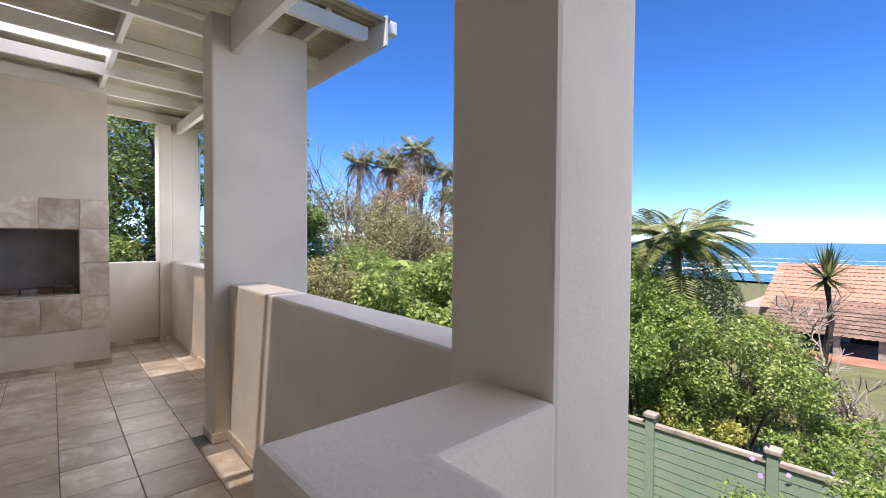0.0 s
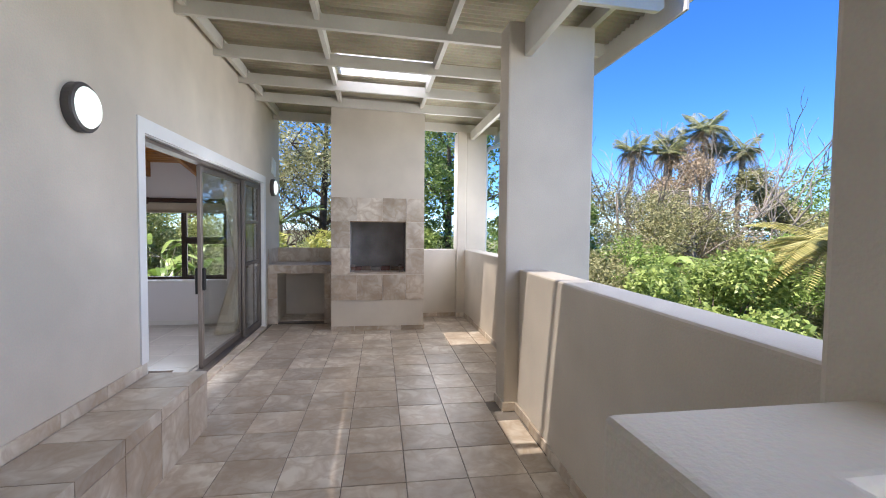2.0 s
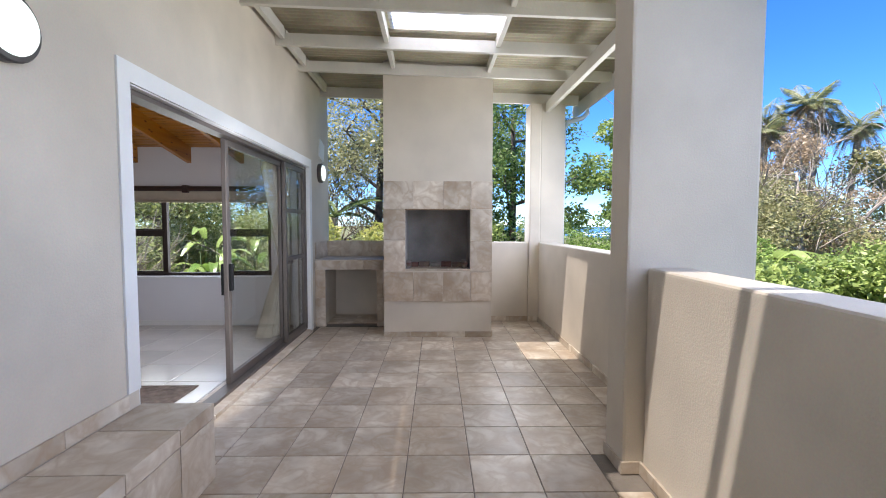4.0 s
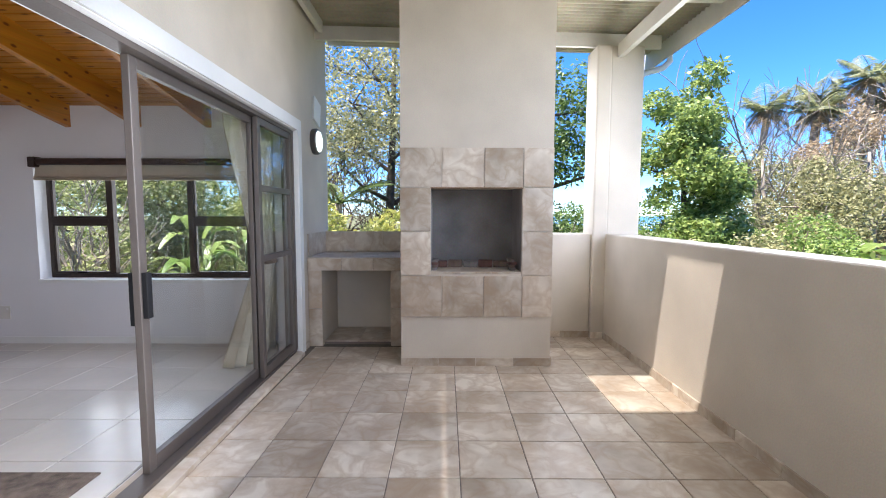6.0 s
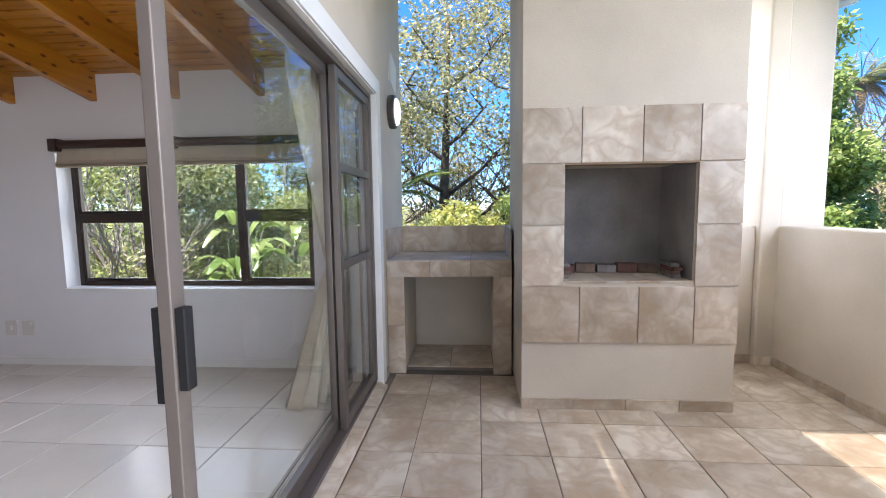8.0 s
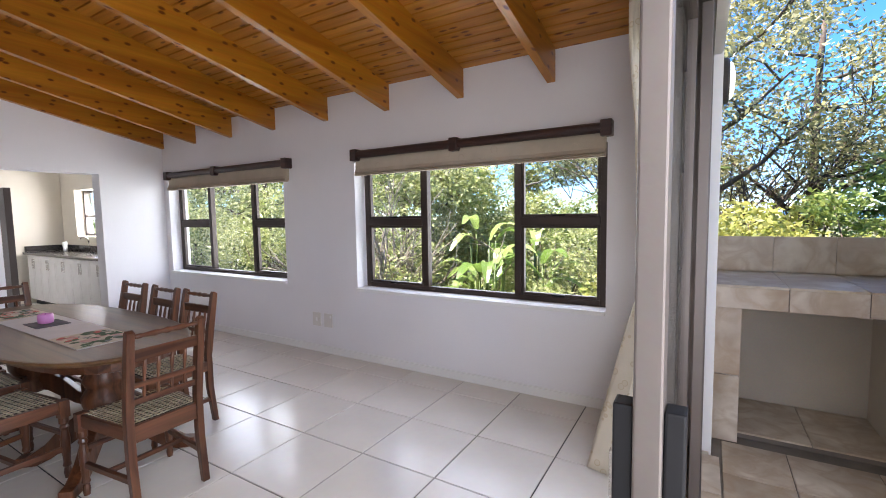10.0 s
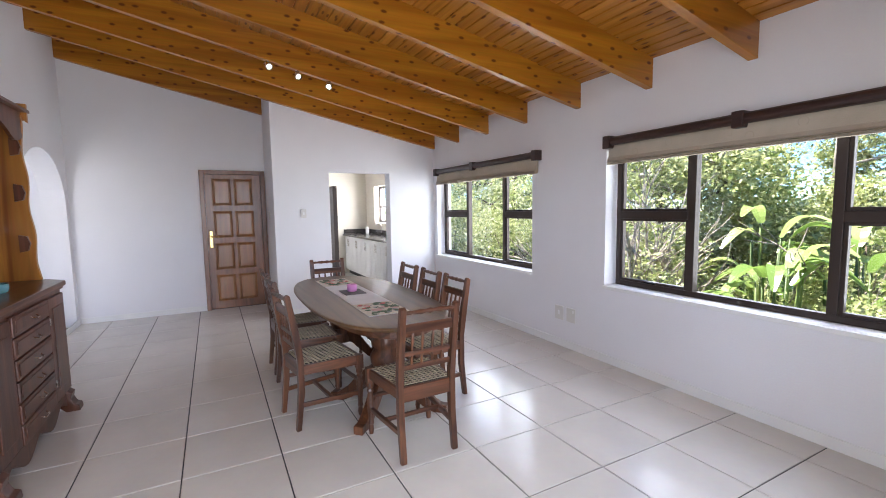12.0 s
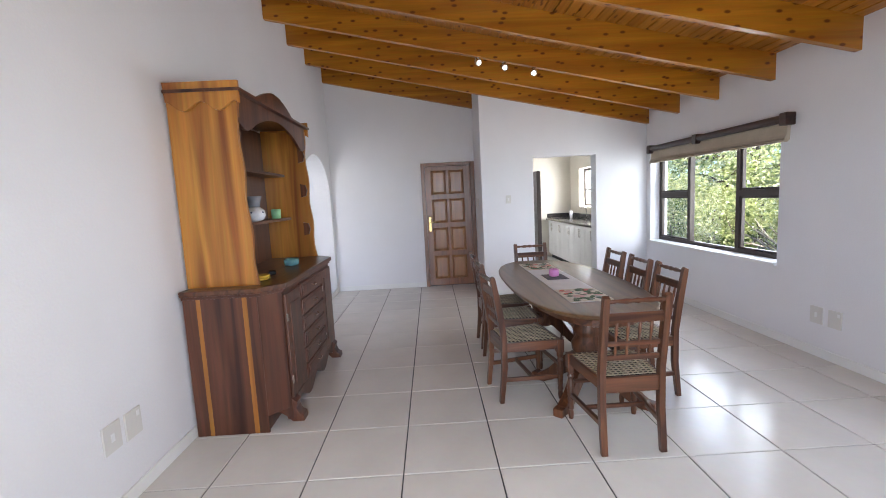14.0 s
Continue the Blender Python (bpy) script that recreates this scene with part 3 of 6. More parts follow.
sk_mat = bpy.data.materials.new("translucent_sheet")
sk_mat.use_nodes = True
nt = sk_mat.node_tree
tl, tp, mx = nt.nodes.new("ShaderNodeBsdfTranslucent"), nt.nodes.new("ShaderNodeBsdfTransparent"), nt.nodes.new("ShaderNodeMixShader")
tl.inputs[0].default_value = (0.9, 0.93, 0.95, 1)
mx.inputs[0].default_value = 0.27
nt.links.new(tl.outputs[0], mx.inputs[1]); nt.links.new(tp.outputs[0], mx.inputs[2])
nt.links.new(mx.outputs[0], nt.nodes["Material Output"].inputs[0])
for sy in (SKY1, SKY2):
    bm = bmesh.new()
    prev = None
    for i in range(61):
        y = sy[0] + (sy[1] - sy[0]) * i / 60
        h = 0.19 + 0.009 * math.sin(2 * math.pi * y / 0.076)
        cur = (bm.verts.new((SKX[0] - 0.03, y, roof_z(SKX[0]) + h)), bm.verts.new((SKX[1] + 0.03, y, roof_z(SKX[1]) + h)))
        if prev:
            bm.faces.new([prev[0], cur[0], cur[1], prev[1]])
        prev = cur
    ob = tagged(finish(bm, "skylight_sheet", sk_mat, smooth=True), "translucent white corrugated skylight sheet in the roof", "skylight", "roof skylights")

RAFT = [-3.1, -2.15, -1.2, -0.25, 0.70, 1.62, 2.55, 3.45, 4.37, 5.29, 6.17, 6.96]
for y in RAFT:
    bm = bmesh.new()
    e = eave(y)
    outline_prism(bm, [(XW - 0.05, roof_z(XW)), (e - 0.05, roof_z(e - 0.05)), (e, roof_z(e) + 0.03), (e, roof_z(e) + 0.13), (XW - 0.05, roof_z(XW) + 0.13)], y - 0.025, y + 0.025)
    tagged(finish(bm, "rafter", BEAM_WHITE, bevel=0.004), "cream painted timber rafter of the verandah roof", "rafter", "verandah rafters")
for x in (-1.62, -0.50, 0.72, 1.95):
    for a, b in zip([-4.0] + RAFT, RAFT + [8.05]):
        if x > eave(a):
            continue
        tagged(block("purlin", x - 0.024, x + 0.024, a + 0.025, b - 0.025, roof_z(x) + 0.06, roof_z(x) + 0.188, BEAM_WHITE, bevel=0.003), "cream painted short purlin between the roof rafters", "purlin", "verandah purlins")
for bx, ya, yb, zb in ((1.30, -3.95, 3.785, 3.05), (1.75, 4.05, 7.965, 3.20)):
    bm = bmesh.new()
    outline_prism(bm, [(ya, zb), (yb, zb), (yb, 3.352), (ya, 3.352)], bx - 0.03, bx + 0.03, swap=True)
    tagged(finish(bm, "bearer_beam", BEAM_WHITE, bevel=0.005), "cream painted deep bearer beam along the outer edge", "beam", "verandah bearers")
bm = bmesh.new()
outline_prism(bm, [(XW - 0.02, roof_z(XW)), (2.25, roof_z(2.25)), (2.25, roof_z(2.25) + 0.15), (XW - 0.02, roof_z(XW) + 0.15)], 8.05, 8.10)
tagged(finish(bm, "end_beam", BEAM_WHITE, bevel=0.004), "cream painted end beam above the barbecue", "beam")
bm = bmesh.new()
box(bm, 2.40, 2.425, STEP_Y, 8.8, roof_z(2.4) - 0.03, roof_z(2.4) + 0.23)
tagged(finish(bm, "fascia", BEAM_WHITE, bevel=0.004), "cream painted fascia board of the verandah roof", kind="structure")
gut = thing("gutter", "white plastic roof gutter with a bent downpipe", "gutter")
bm = bmesh.new()
box(bm, 2.43, 2.54, STEP_Y + 0.02, 8.85, roof_z(2.4) + 0.1, roof_z(2.4) + 0.215)
part("trough", bm, TRIM, gut, bevel=0.012)
bm = bmesh.new()
tube(bm, [Vector(p) for p in ((2.48, 8.3, 3.44), (2.48, 8.3, 3.28), (2.40, 8.3, 3.20), (2.16, 8.3, 3.13), (2.10, 8.3, 3.02), (2.10, 8.3, -3.0))], [0.038] * 6, 10)
part("downpipe", bm, TRIM, gut, smooth=True)

# ---- built-in barbecue ----
BY = 7.01
braai = thing("built_in_barbecue", "built-in barbecue fireplace with stone tile surround and plastered chimney", "fireplace")
# hearth block with a real firebox recess
FX0, FX1, FZ0, FZ1, FD = -0.355, 0.50, 0.90, 1.705, 0.55
block("cheek", -0.635, FX0, BY, 8.05, 0.0, 2.06, PLASTER, braai)
block("cheek", FX1, 0.785, BY, 8.05, 0.0, 2.06, PLASTER, braai)
block("base", FX0, FX1, BY, 8.05, 0.0, FZ0, PLASTER, braai)
block("lintel", FX0, FX1, BY, 8.05, FZ1, 2.06, PLASTER, braai)
block("chimney", -0.635, 0.785, BY, 8.05, 2.06, 3.60, PLASTER, braai)
soot = mat("firebox_plaster", (0.36, 0.34, 0.33), 0.9, vary=0.15, scale=2.5, fine=60, bump=0.2)
block("firebox_back", FX0, FX1, BY + FD, 8.05, FZ0, FZ1, soot, braai, "grey sooty firebox back")
for xa in (FX0 + 0.001, FX1 - 0.005):
    block("firebox_side", xa, xa + 0.004, BY + 0.02, BY + FD - 0.002, FZ0, FZ1, soot, braai, "grey sooty firebox side")
rim = mat("brown_rim", (0.33, 0.22, 0.13), 0.6)
block("lintel_edge", FX0, FX1, BY - 0.012, BY + 0.1, FZ1 - 0.02, FZ1 + 0.004, rim, braai)
# face tiles: top row, columns, bottom row
tx = [-0.64, -0.25, 0.142, 0.505, 0.79]
for zr in ((1.695, 2.06), (0.475, 0.868)):
    for a, b in zip(tx, tx[1:]):
        block("face_tile", a + 0.003, b - 0.003, BY - 0.016, BY - 0.001, zr[0] + 0.003, zr[1] - 0.003, STONE, braai, bevel=0.002)
for za, zb in ((1.285, 1.69), (0.872, 1.279)):
    block("face_tile", -0.637, FX0 - 0.002, BY - 0.016, BY - 0.001, za + 0.003, zb, STONE, braai, bevel=0.002)
    block("face_tile", FX1 + 0.002, 0.787, BY - 0.016, BY - 0.001, za + 0.003, zb, STONE, braai, bevel=0.002)
for i in range(3):
    block("hearth_tile", FX0 + i * 0.285 + 0.002, FX0 + (i + 1) * 0.285 - 0.002, BY - 0.012, BY + 0.36, FZ0 - 0.012, FZ0 + 0.004, STONE, braai, bevel=0.002)
brick_mats = [mat("loose_brick_" + n, c, 0.9, vary=0.2, scale=12, fine=60, bump=0.5) for n, c in (("red", (0.20, 0.10, 0.08)), ("grey", (0.30, 0.27, 0.25)), ("brown", (0.24, 0.17, 0.13)))]
random.seed(4)
for i in range(5):
    x = FX0 + 0.09 + i * 0.155
    b = block("brick", -0.07, 0.07, -0.05, 0.05, 0, 0.06 + 0.01 * (i % 2), brick_mats[(i * 2) % 3], None, bevel=0.004)
    b.matrix_basis = pose(x, BY + 0.42, FZ0 + 0.004, 0, 0, random.uniform(-8, 8))
    tagged(b, "loose sooty brick lying in the firebox", "brick", "bricks in the firebox")
for sx, x in ((-1, FX0 + 0.03), (1, FX1 - 0.06)):
    for j in range(4):
        b = block("brick_support", -0.03, 0.03, -0.1, 0.1, 0, 0.026, brick_mats[(j + 1) % 3], None, bevel=0.003)
        b.matrix_basis = pose(x + 0.012 * (j % 2) * -sx, BY + 0.2, FZ0 + 0.004 + j * 0.0275 + (0.03 if j > 1 else 0), 0, 0, 4 * (j % 3 - 1))
        if j > 1:
            b.matrix_basis = pose(x + 0.012 * (j % 2) * -sx, BY + 0.2, FZ0 + 0.004 + j * 0.0265, 0, 0, 4 * (j % 3 - 1))
        tagged(b, "dark rusty grid support brick in the firebox", "brick", "grid supports")

# ---- tiled counter beside it ----
ctr = thing("tiled_counter", "stone-tiled outdoor counter with open space below", "counter")
block("left_leg", XW + 0.002, -1.555, 7.62, 8.35, 0.0, 0.84, PLASTER, ctr)
block("right_leg", -0.80, -0.652, 7.62, 8.35, 0.0, 0.84, PLASTER, ctr)
block("slab", XW + 0.002, -0.655, 7.60, 8.35, 0.84, 0.968, GROUT, ctr)
block("low_base", -1.555, -0.80, 7.70, 8.35, 0.0, 0.03, GROUT, ctr)
block("niche_back", -1.55, -0.80, 8.30, 8.345, 0.03, 0.84, PLASTER, ctr)
cx = [XW + 0.004, -1.33, -0.99, -0.655]
for a, b in zip(cx, cx[1:]):
    block("top_tile", a + 0.002, b - 0.002, 7.585, 7.96, 0.967, 0.981, STONE, ctr, bevel=0.002)
    block("top_tile", a + 0.002, b - 0.002, 7.965, 8.33, 0.967, 0.981, STONE, ctr, bevel=0.002)
    block("front_tile", a + 0.002, b - 0.002, 7.587, 7.601, 0.84, 0.966, STONE, ctr, bevel=0.002)
    block("splash_tile", a + 0.002, b - 0.002, 8.336, 8.35, 0.985, 1.235, STONE, ctr, bevel=0.002)
for za, zb in ((0.004, 0.42), (0.425, 0.838)):
    block("leg_tile", XW + 0.003, -1.55, 7.606, 7.619, za, zb, STONE, ctr, bevel=0.002)
    block("leg_tile", -0.805, -0.653, 7.606, 7.619, za, zb, STONE, ctr, bevel=0.002)
block("side_tile", XW + 0.002, XW + 0.015, 7.62, 7.97, 0.985, 1.235, STONE, ctr, bevel=0.002)
block("side_tile", XW + 0.002, XW + 0.015, 7.975, 8.33, 0.985, 1.235, STONE, ctr, bevel=0.002)
block("side_tile", -0.668, -0.655, 7.62, 7.97, 0.985, 1.235, STONE, ctr, bevel=0.002)
block("side_tile", -0.668, -0.655, 7.975, 8.33, 0.985, 1.235, STONE, ctr, bevel=0.002)
for i in range(2):
    block("base_tile", -1.55 + i * 0.375, -1.18 + i * 0.375, 7.69, 8.29, 0.03, 0.042, STONE, ctr, bevel=0.002)

# ---- sliding door ----
bm = bmesh.new()
box(bm, XW, XW + 0.012, 3.70, 3.80, 0.54, 2.39)
box(bm, XW, XW + 0.012, 7.36, 7.465, 0.0, 2.39)
box(bm, XW, XW + 0.012, 3.80, 7.36, 2.28, 2.39)
tagged(finish(bm, "trim", TRIM), "white painted plaster band round the sliding door", kind="structure")
for nm, a in (("reveal_south", (3.80, 3.806, 0.03, 2.27)), ("reveal_north", (7.354, 7.36, 0.03, 2.27)), ("reveal_head", (3.80, 7.36, 2.27, 2.277))):
    tagged(block(nm, XI, XW + 0.001, *a, TRIM), kind="structure")
sill = thing("door_sill", "stone tile sill under the sliding door", "sill")
sill["kind"] = "structure"
for i in range(9):
    y0 = 3.80 + i * 0.39
    block("sill_tile", XI + 0.01, XW + 0.05, y0 + 0.002, y0 + 0.388, 0.002, 0.034, STONE, sill, bevel=0.002)

door = thing("sliding_door", "bronze aluminium sliding glass door standing open", "door")
bm = bmesh.new()
FXA, FXB = -1.85, -1.735
box(bm, FXA, FXB, 3.81, 3.85, 0.05, 2.268)
box(bm, FXA, FXB, 7.31, 7.35, 0.05, 2.268)
box(bm, FXA, FXB, 3.85, 7.31, 2.235, 2.268)
box(bm, FXA, FXB, 3.85, 7.31, 0.036, 0.06)
part("outer_frame", bm, BRONZE, door, bevel=0.003)


def leaf(name, x, y0, y1, rails=()):
    """A glazed door leaf in the plane x."""
    bm = bmesh.new()
    w = 0.06
    box(bm, x - 0.02, x + 0.02, y0, y0 + w, 0.062, 2.232)
    box(bm, x - 0.02, x + 0.02, y1 - w, y1, 0.062, 2.232)
    box(bm, x - 0.02, x + 0.02, y0 + w, y1 - w, 2.175, 2.232)
    box(bm, x - 0.02, x + 0.02, y0 + w, y1 - w, 0.062, 0.14)
    for z in rails:
        box(bm, x - 0.02, x + 0.02, y0 + w, y1 - w, z - 0.025, z + 0.025)
    f = part(name, bm, BRONZE, door, bevel=0.004)
    zs = [0.14] + list(rails[::-1]) + [2.175]
    for a, b in zip(zs, zs[1:]):
        g = block("glass_pane", x - 0.003, x + 0.003, y0 + w - 0.005, y1 - w + 0.005, a, b, GLASS, f)
        g.visible_shadow = False
    return f


slide = leaf("sliding_leaf", -1.818, 5.145, 6.58)
leaf("fixed_leaf", -1.765, 6.52, 7.31, (1.66, 1.07))
block("handle", -1.797, -1.769, 5.155, 5.195, 0.90, 1.14, BLACK, slide, "black pull handle", bevel=0.004)
block("handle", -1.867, -1.839, 5.155, 5.195, 0.86, 1.14, BLACK, slide, "black pull handle", bevel=0.004)
block("lock_plate", -1.872, -1.867, 5.162, 5.188, 0.95, 1.06, CHROME, slide)

# second door further back on the terrace: white band only in view
bm = bmesh.new()
box(bm, XW, XW + 0.012, 2.29, 2.405, 0.54, 2.39)
box(bm, XW, XW + 0.012, 0.35, 2.29, 2.28, 2.39)
box(bm, XW, XW + 0.012, 0.24, 0.35, 0.0, 2.39)
tagged(finish(bm, "trim_back", TRIM), kind="structure")
d2 = thing("back_door", "closed bronze glass door with a white band", "door")
bm = bmesh.new()
for a, b in ((0.36, 0.42), (1.29, 1.35), (2.22, 2.28)):
    box(bm, -1.83, -1.78, a, b, 0.03, 2.27)
box(bm, -1.83, -1.78, 0.36, 2.28, 2.21, 2.27); box(bm, -1.83, -1.78, 0.36, 2.28, 0.03, 0.1)
part("frame", bm, BRONZE, d2)
block("backing", -1.91, -1.90, 0.35, 2.29, 0.02, 2.28, ROOM_PAINT, d2)
block("glass_pane", -1.808, -1.802, 0.41, 2.24, 0.1, 2.21, GLASS, d2)


# ---- round wall lamps ----
OPAL = glow_mat("lit_opal", (0.88, 1.0, 0.95), 0.45)
LAMP_RIM = mat("dark_lamp_rim", (0.09, 0.08, 0.075), 0.45)


def bulkhead(y, z):
    L = thing("wall_lamp", "round white bulkhead wall lamp with dark rim", "lamp", "verandah wall lamps", pose(XW, y, z, 0, 90, 0))
    bm = bmesh.new()
    lathe(bm, [(0.142, 0.0), (0.145, 0.045), (0.138, 0.055), (0.118, 0.06)], 32)
    part("rim", bm, LAMP_RIM, L, "dark grey rim", smooth=False)
    bm = bmesh.new()
    lathe(bm, [(0.119, 0.045), (0.119, 0.06), (0.108, 0.075), (0.075, 0.086), (0.03, 0.09)], 32)
    part("diffuser", bm, OPAL, L, "white opal diffuser", smooth=True)
    return L


bulkhead(3.06, 2.265)
bulkhead(7.93, 2.26)

# ---- room windows ----
def window(name, x0, x1, mull1, mull2, split, label):
    W = tagged(new(name), label, "window", kind="structure")
    y = YN + 0.12
    z0, z1 = 0.735, 1.92
    bm = bmesh.new()
    f = 0.045
    box(bm, x0, x0 + f, y, y + 0.05, z0, z1); box(bm, x1 - f, x1, y, y + 0.05, z0, z1)
    box(bm, x0 + f, x1 - f, y, y + 0.05, z0, z0 + f); box(bm, x0 + f, x1 - f, y, y + 0.05, z1 - f, z1)
    for m in (mull1, mull2):
        box(bm, m - 0.028, m + 0.028, y - 0.006, y + 0.055, z0 + f, z1 - f)
    part("window_frame", bm, WINDOW_BRONZE, W, "dark bronze window frame", bevel=0.004)
    for a, b in ((x0 + f, mull1 - 0.028), (mull2 + 0.028, x1 - f)):
        bm = bmesh.new()
        box(bm, a, b, y - 0.008, y + 0.052, split - 0.032, split + 0.032)
        part("transom", bm, WINDOW_BRONZE, W, bevel=0.004)
        bm = bmesh.new()
        q = 0.022
        for za, zb in ((z0 + f, split - 0.032), (split + 0.032, z1 - f)):
            box(bm, a, a + q, y + 0.006, y + 0.044, za, zb); box(bm, b - q, b, y + 0.006, y + 0.044, za, zb)
            box(bm, a + q, b - q, y + 0.006, y + 0.044, za, za + q); box(bm, a + q, b - q, y + 0.006, y + 0.044, zb - q, zb)
        part("sash", bm, WINDOW_BRONZE, W, bevel=0.003)
        for za, zb in ((z0 + f, split - 0.032), (split + 0.032, z1 - f)):
            g = block("pane", a, b, y + 0.022, y + 0.028, za, zb, GLASS, W)
            g.visible_shadow = False
            block("stay", (a + b) / 2 - 0.05, (a + b) / 2 + 0.05, y - 0.016, y - 0.006, za + 0.006, za + 0.02, BLACK, W, "black window stay")
    g = block("pane", mull1 + 0.028, mull2 - 0.028, y + 0.022, y + 0.028, z0 + f, z1 - f, GLASS, W)
    g.visible_shadow = False
    block("window_sill", x0 - 0.02, x1 + 0.02, YN - 0.03, y, 0.70, 0.733, TRIM, W, "white painted sill", bevel=0.006)
    return W


window("window_1", -4.61, -2.355, -3.91, -3.03, 1.365, "three-light dark bronze window looking into the garden")
window("window_2", -7.915, -5.655, -7.200, -6.330, 1.365, "three-light dark bronze window looking into the garden")


def blind(x0, x1, mid, zb):
    B = thing("roman_blind", "raised beige roman blind on a dark wooden pole", "blind", "window blinds")
    bm = bmesh.new()
    # stacked folds
    prof = [(-0.02, 1.985), (-0.035, 1.945), (-0.045, 1.86), (-0.06, zb + 0.035), (-0.066, zb + 0.03), (-0.05, zb + 0.024), (-0.072, zb + 0.016), (-0.055, zb + 0.01), (-0.068, zb), (-0.03, zb), (-0.012, zb + 0.02), (-0.008, 1.985)]
    a = [bm.verts.new((x0, YN + p, z)) for p, z in prof]
    b = [bm.verts.new((x1, YN + p, z)) for p, z in prof]
    n = len(prof)
    bm.faces.new(a); bm.faces.new(b[::-1])
    for k in range(n):
        bm.faces.new([a[k], b[k], b[(k + 1) % n], a[(k + 1) % n]])
    cl = part("cloth", bm, FABRIC, B, "beige patterned linen cloth")
    ring_m = mat("blind_pattern", (0.50, 0.43, 0.33), 0.9, vary=0.05)
    rnd = random.Random(int(abs(x0) * 10))
    x = x0 + 0.12
    k = 0
    while x < x1 - 0.1:
        z = 1.92 - (k % 3) * 0.04
        bm = bmesh.new()
        t = (1.95 - z) / 0.11
        yy = YN - 0.0355 - 0.011 * max(0, t)
        if k % 2:
            for s in range(12):
                a0, a1 = 2 * math.pi * s / 12, 2 * math.pi * (s + 1) / 12
                q = [bm.verts.new((x + r * math.cos(a), yy - 0.002, z + r * math.sin(a))) for r, a in ((0.03, a0), (0.03, a1), (0.024, a1), (0.024, a0))]
                bm.faces.new(q)
        else:
            for u0, u1, v0, v1 in ((-0.04, 0.04, 0.018, 0.023), (-0.04, 0.04, -0.023, -0.018), (0.035, 0.04, -0.018, 0.018)):
                bm.faces.new([bm.verts.new((x + u, yy - 0.002, z + v)) for u, v in ((u0, v0), (u1, v0), (u1, v1), (u0, v1))])
        part("motif", bm, ring_m, cl)
        x += rnd.uniform(0.13, 0.19)
        k += 1
    bm = bmesh.new()
    lathe(bm, [(0.036, 0), (0.036, x1 - x0)], 14, Matrix.Translation((x0, YN - 0.05, 1.995)) @ Matrix.Rotation(math.pi / 2, 4, "Y"))
    part("pole", bm, POLE_WOOD, B, "dark wooden pole", smooth=False)
    for xx in (x0 - 0.03, mid - 0.03, x1 - 0.03):
        block("bracket", xx, xx + 0.075, YN - 0.092, YN - 0.002, 1.935, 2.042, POLE_WOOD, B, bevel=0.008)
    return B


blind(-4.570, -2.340, -3.510, 1.80)
blind(-7.840, -5.530, -6.790, 1.80)

# room skirting
bm = bmesh.new()
box(bm, XO, XI - 0.02, YN - 0.012, YN, 0.02, 0.095)
box(bm, XD, XI - 0.02, YS, YS + 0.012, 0.02, 0.095)
box(bm, XD, XD + 0.012, YS + 0.012, 4.410, 0.02, 0.095)
box(bm, XO, XO + 0.012, 5.280, 6.020, 0.02, 0.095)
box(bm, XO, XO + 0.012, 6.920, YN - 0.012, 0.02, 0.095)
tagged(finish(bm, "baseboard_room", TRIM, bevel=0.003), "white painted skirting board", kind="structure")

# ---- ground, sea, distance ----
def terrain(x, y):
    z = -2.9 - 0.02 * max(0, x) - 0.055 * max(0, x - 6)
    return max(z, -13.0) + 0.12 * noise.noise(Vector((x * 0.3, y * 0.3, 0)))


GRASS_G = mat("garden_ground", (0.16, 0.19, 0.06), 0.95, vary=0.3, scale=0.6, fine=15, bump=0.5, tint=(0.13, 0.11, 0.06))
bm = bmesh.new()


def grid_line():
    s = [-1500, -700, -300, -150, -80]
    s += [-60 + i * 2.0 for i in range(91)]
    return s + [150, 220, 260]


gx, gy = grid_line(), [-1500, -700, -300, -150] + [-80 + i * 3.0 for i in range(61)] + [150, 300, 700, 1500]
vg = [[bm.verts.new((x, y, terrain(x, y))) for y in gy] for x in gx]
for i in range(len(gx) - 1):
    for j in range(len(gy) - 1):
        bm.faces.new([vg[i][j], vg[i + 1][j], vg[i + 1][j + 1], vg[i][j + 1]])
tagged(finish(bm, "ground", GRASS_G, smooth=True), kind="structure")
SEA = mat("sea_water", (0.03, 0.16, 0.24), 0.25, vary=0.2, scale=0.02, fine=0.3, bump=0.2)
bm = bmesh.new()
bm.faces.new([bm.verts.new(p) for p in ((180, -4500, -12.2), (4900, -4500, -12.2), (4900, 4500, -12.2), (180, 4500, -12.2))])
tagged(finish(bm, "water", SEA), "blue sea out to the horizon", kind="structure")
SURF = mat("surf_foam", (0.85, 0.87, 0.87), 0.8, vary=0.06, scale=0.05, fine=0.5)
surf = tagged(new("surf"), "white lines of breaking surf", kind="structure")
rs = random.Random(2)
for k, (xa, w) in enumerate(((225, 30), (285, 14), (345, 9), (420, 7))):
    bm = bmesh.new()
    prev = None
    for i in range(61):
        y = -900 + i * 30
        a = xa + 8 * noise.noise(Vector((i * 0.4, k * 7.1, 0)))
        h = w * (0.5 + 0.5 * noise.noise(Vector((i * 0.7, k * 3.3, 5))) + 0.2)
        cur = (bm.verts.new((a, y, -12.1 + 0.02 * k)), bm.verts.new((a + max(0.5, h), y, -12.1 + 0.02 * k)))
        if prev:
            bm.faces.new([prev[0], cur[0], cur[1], prev[1]])
        prev = cur
    part("foam_line", bm, SURF, surf)

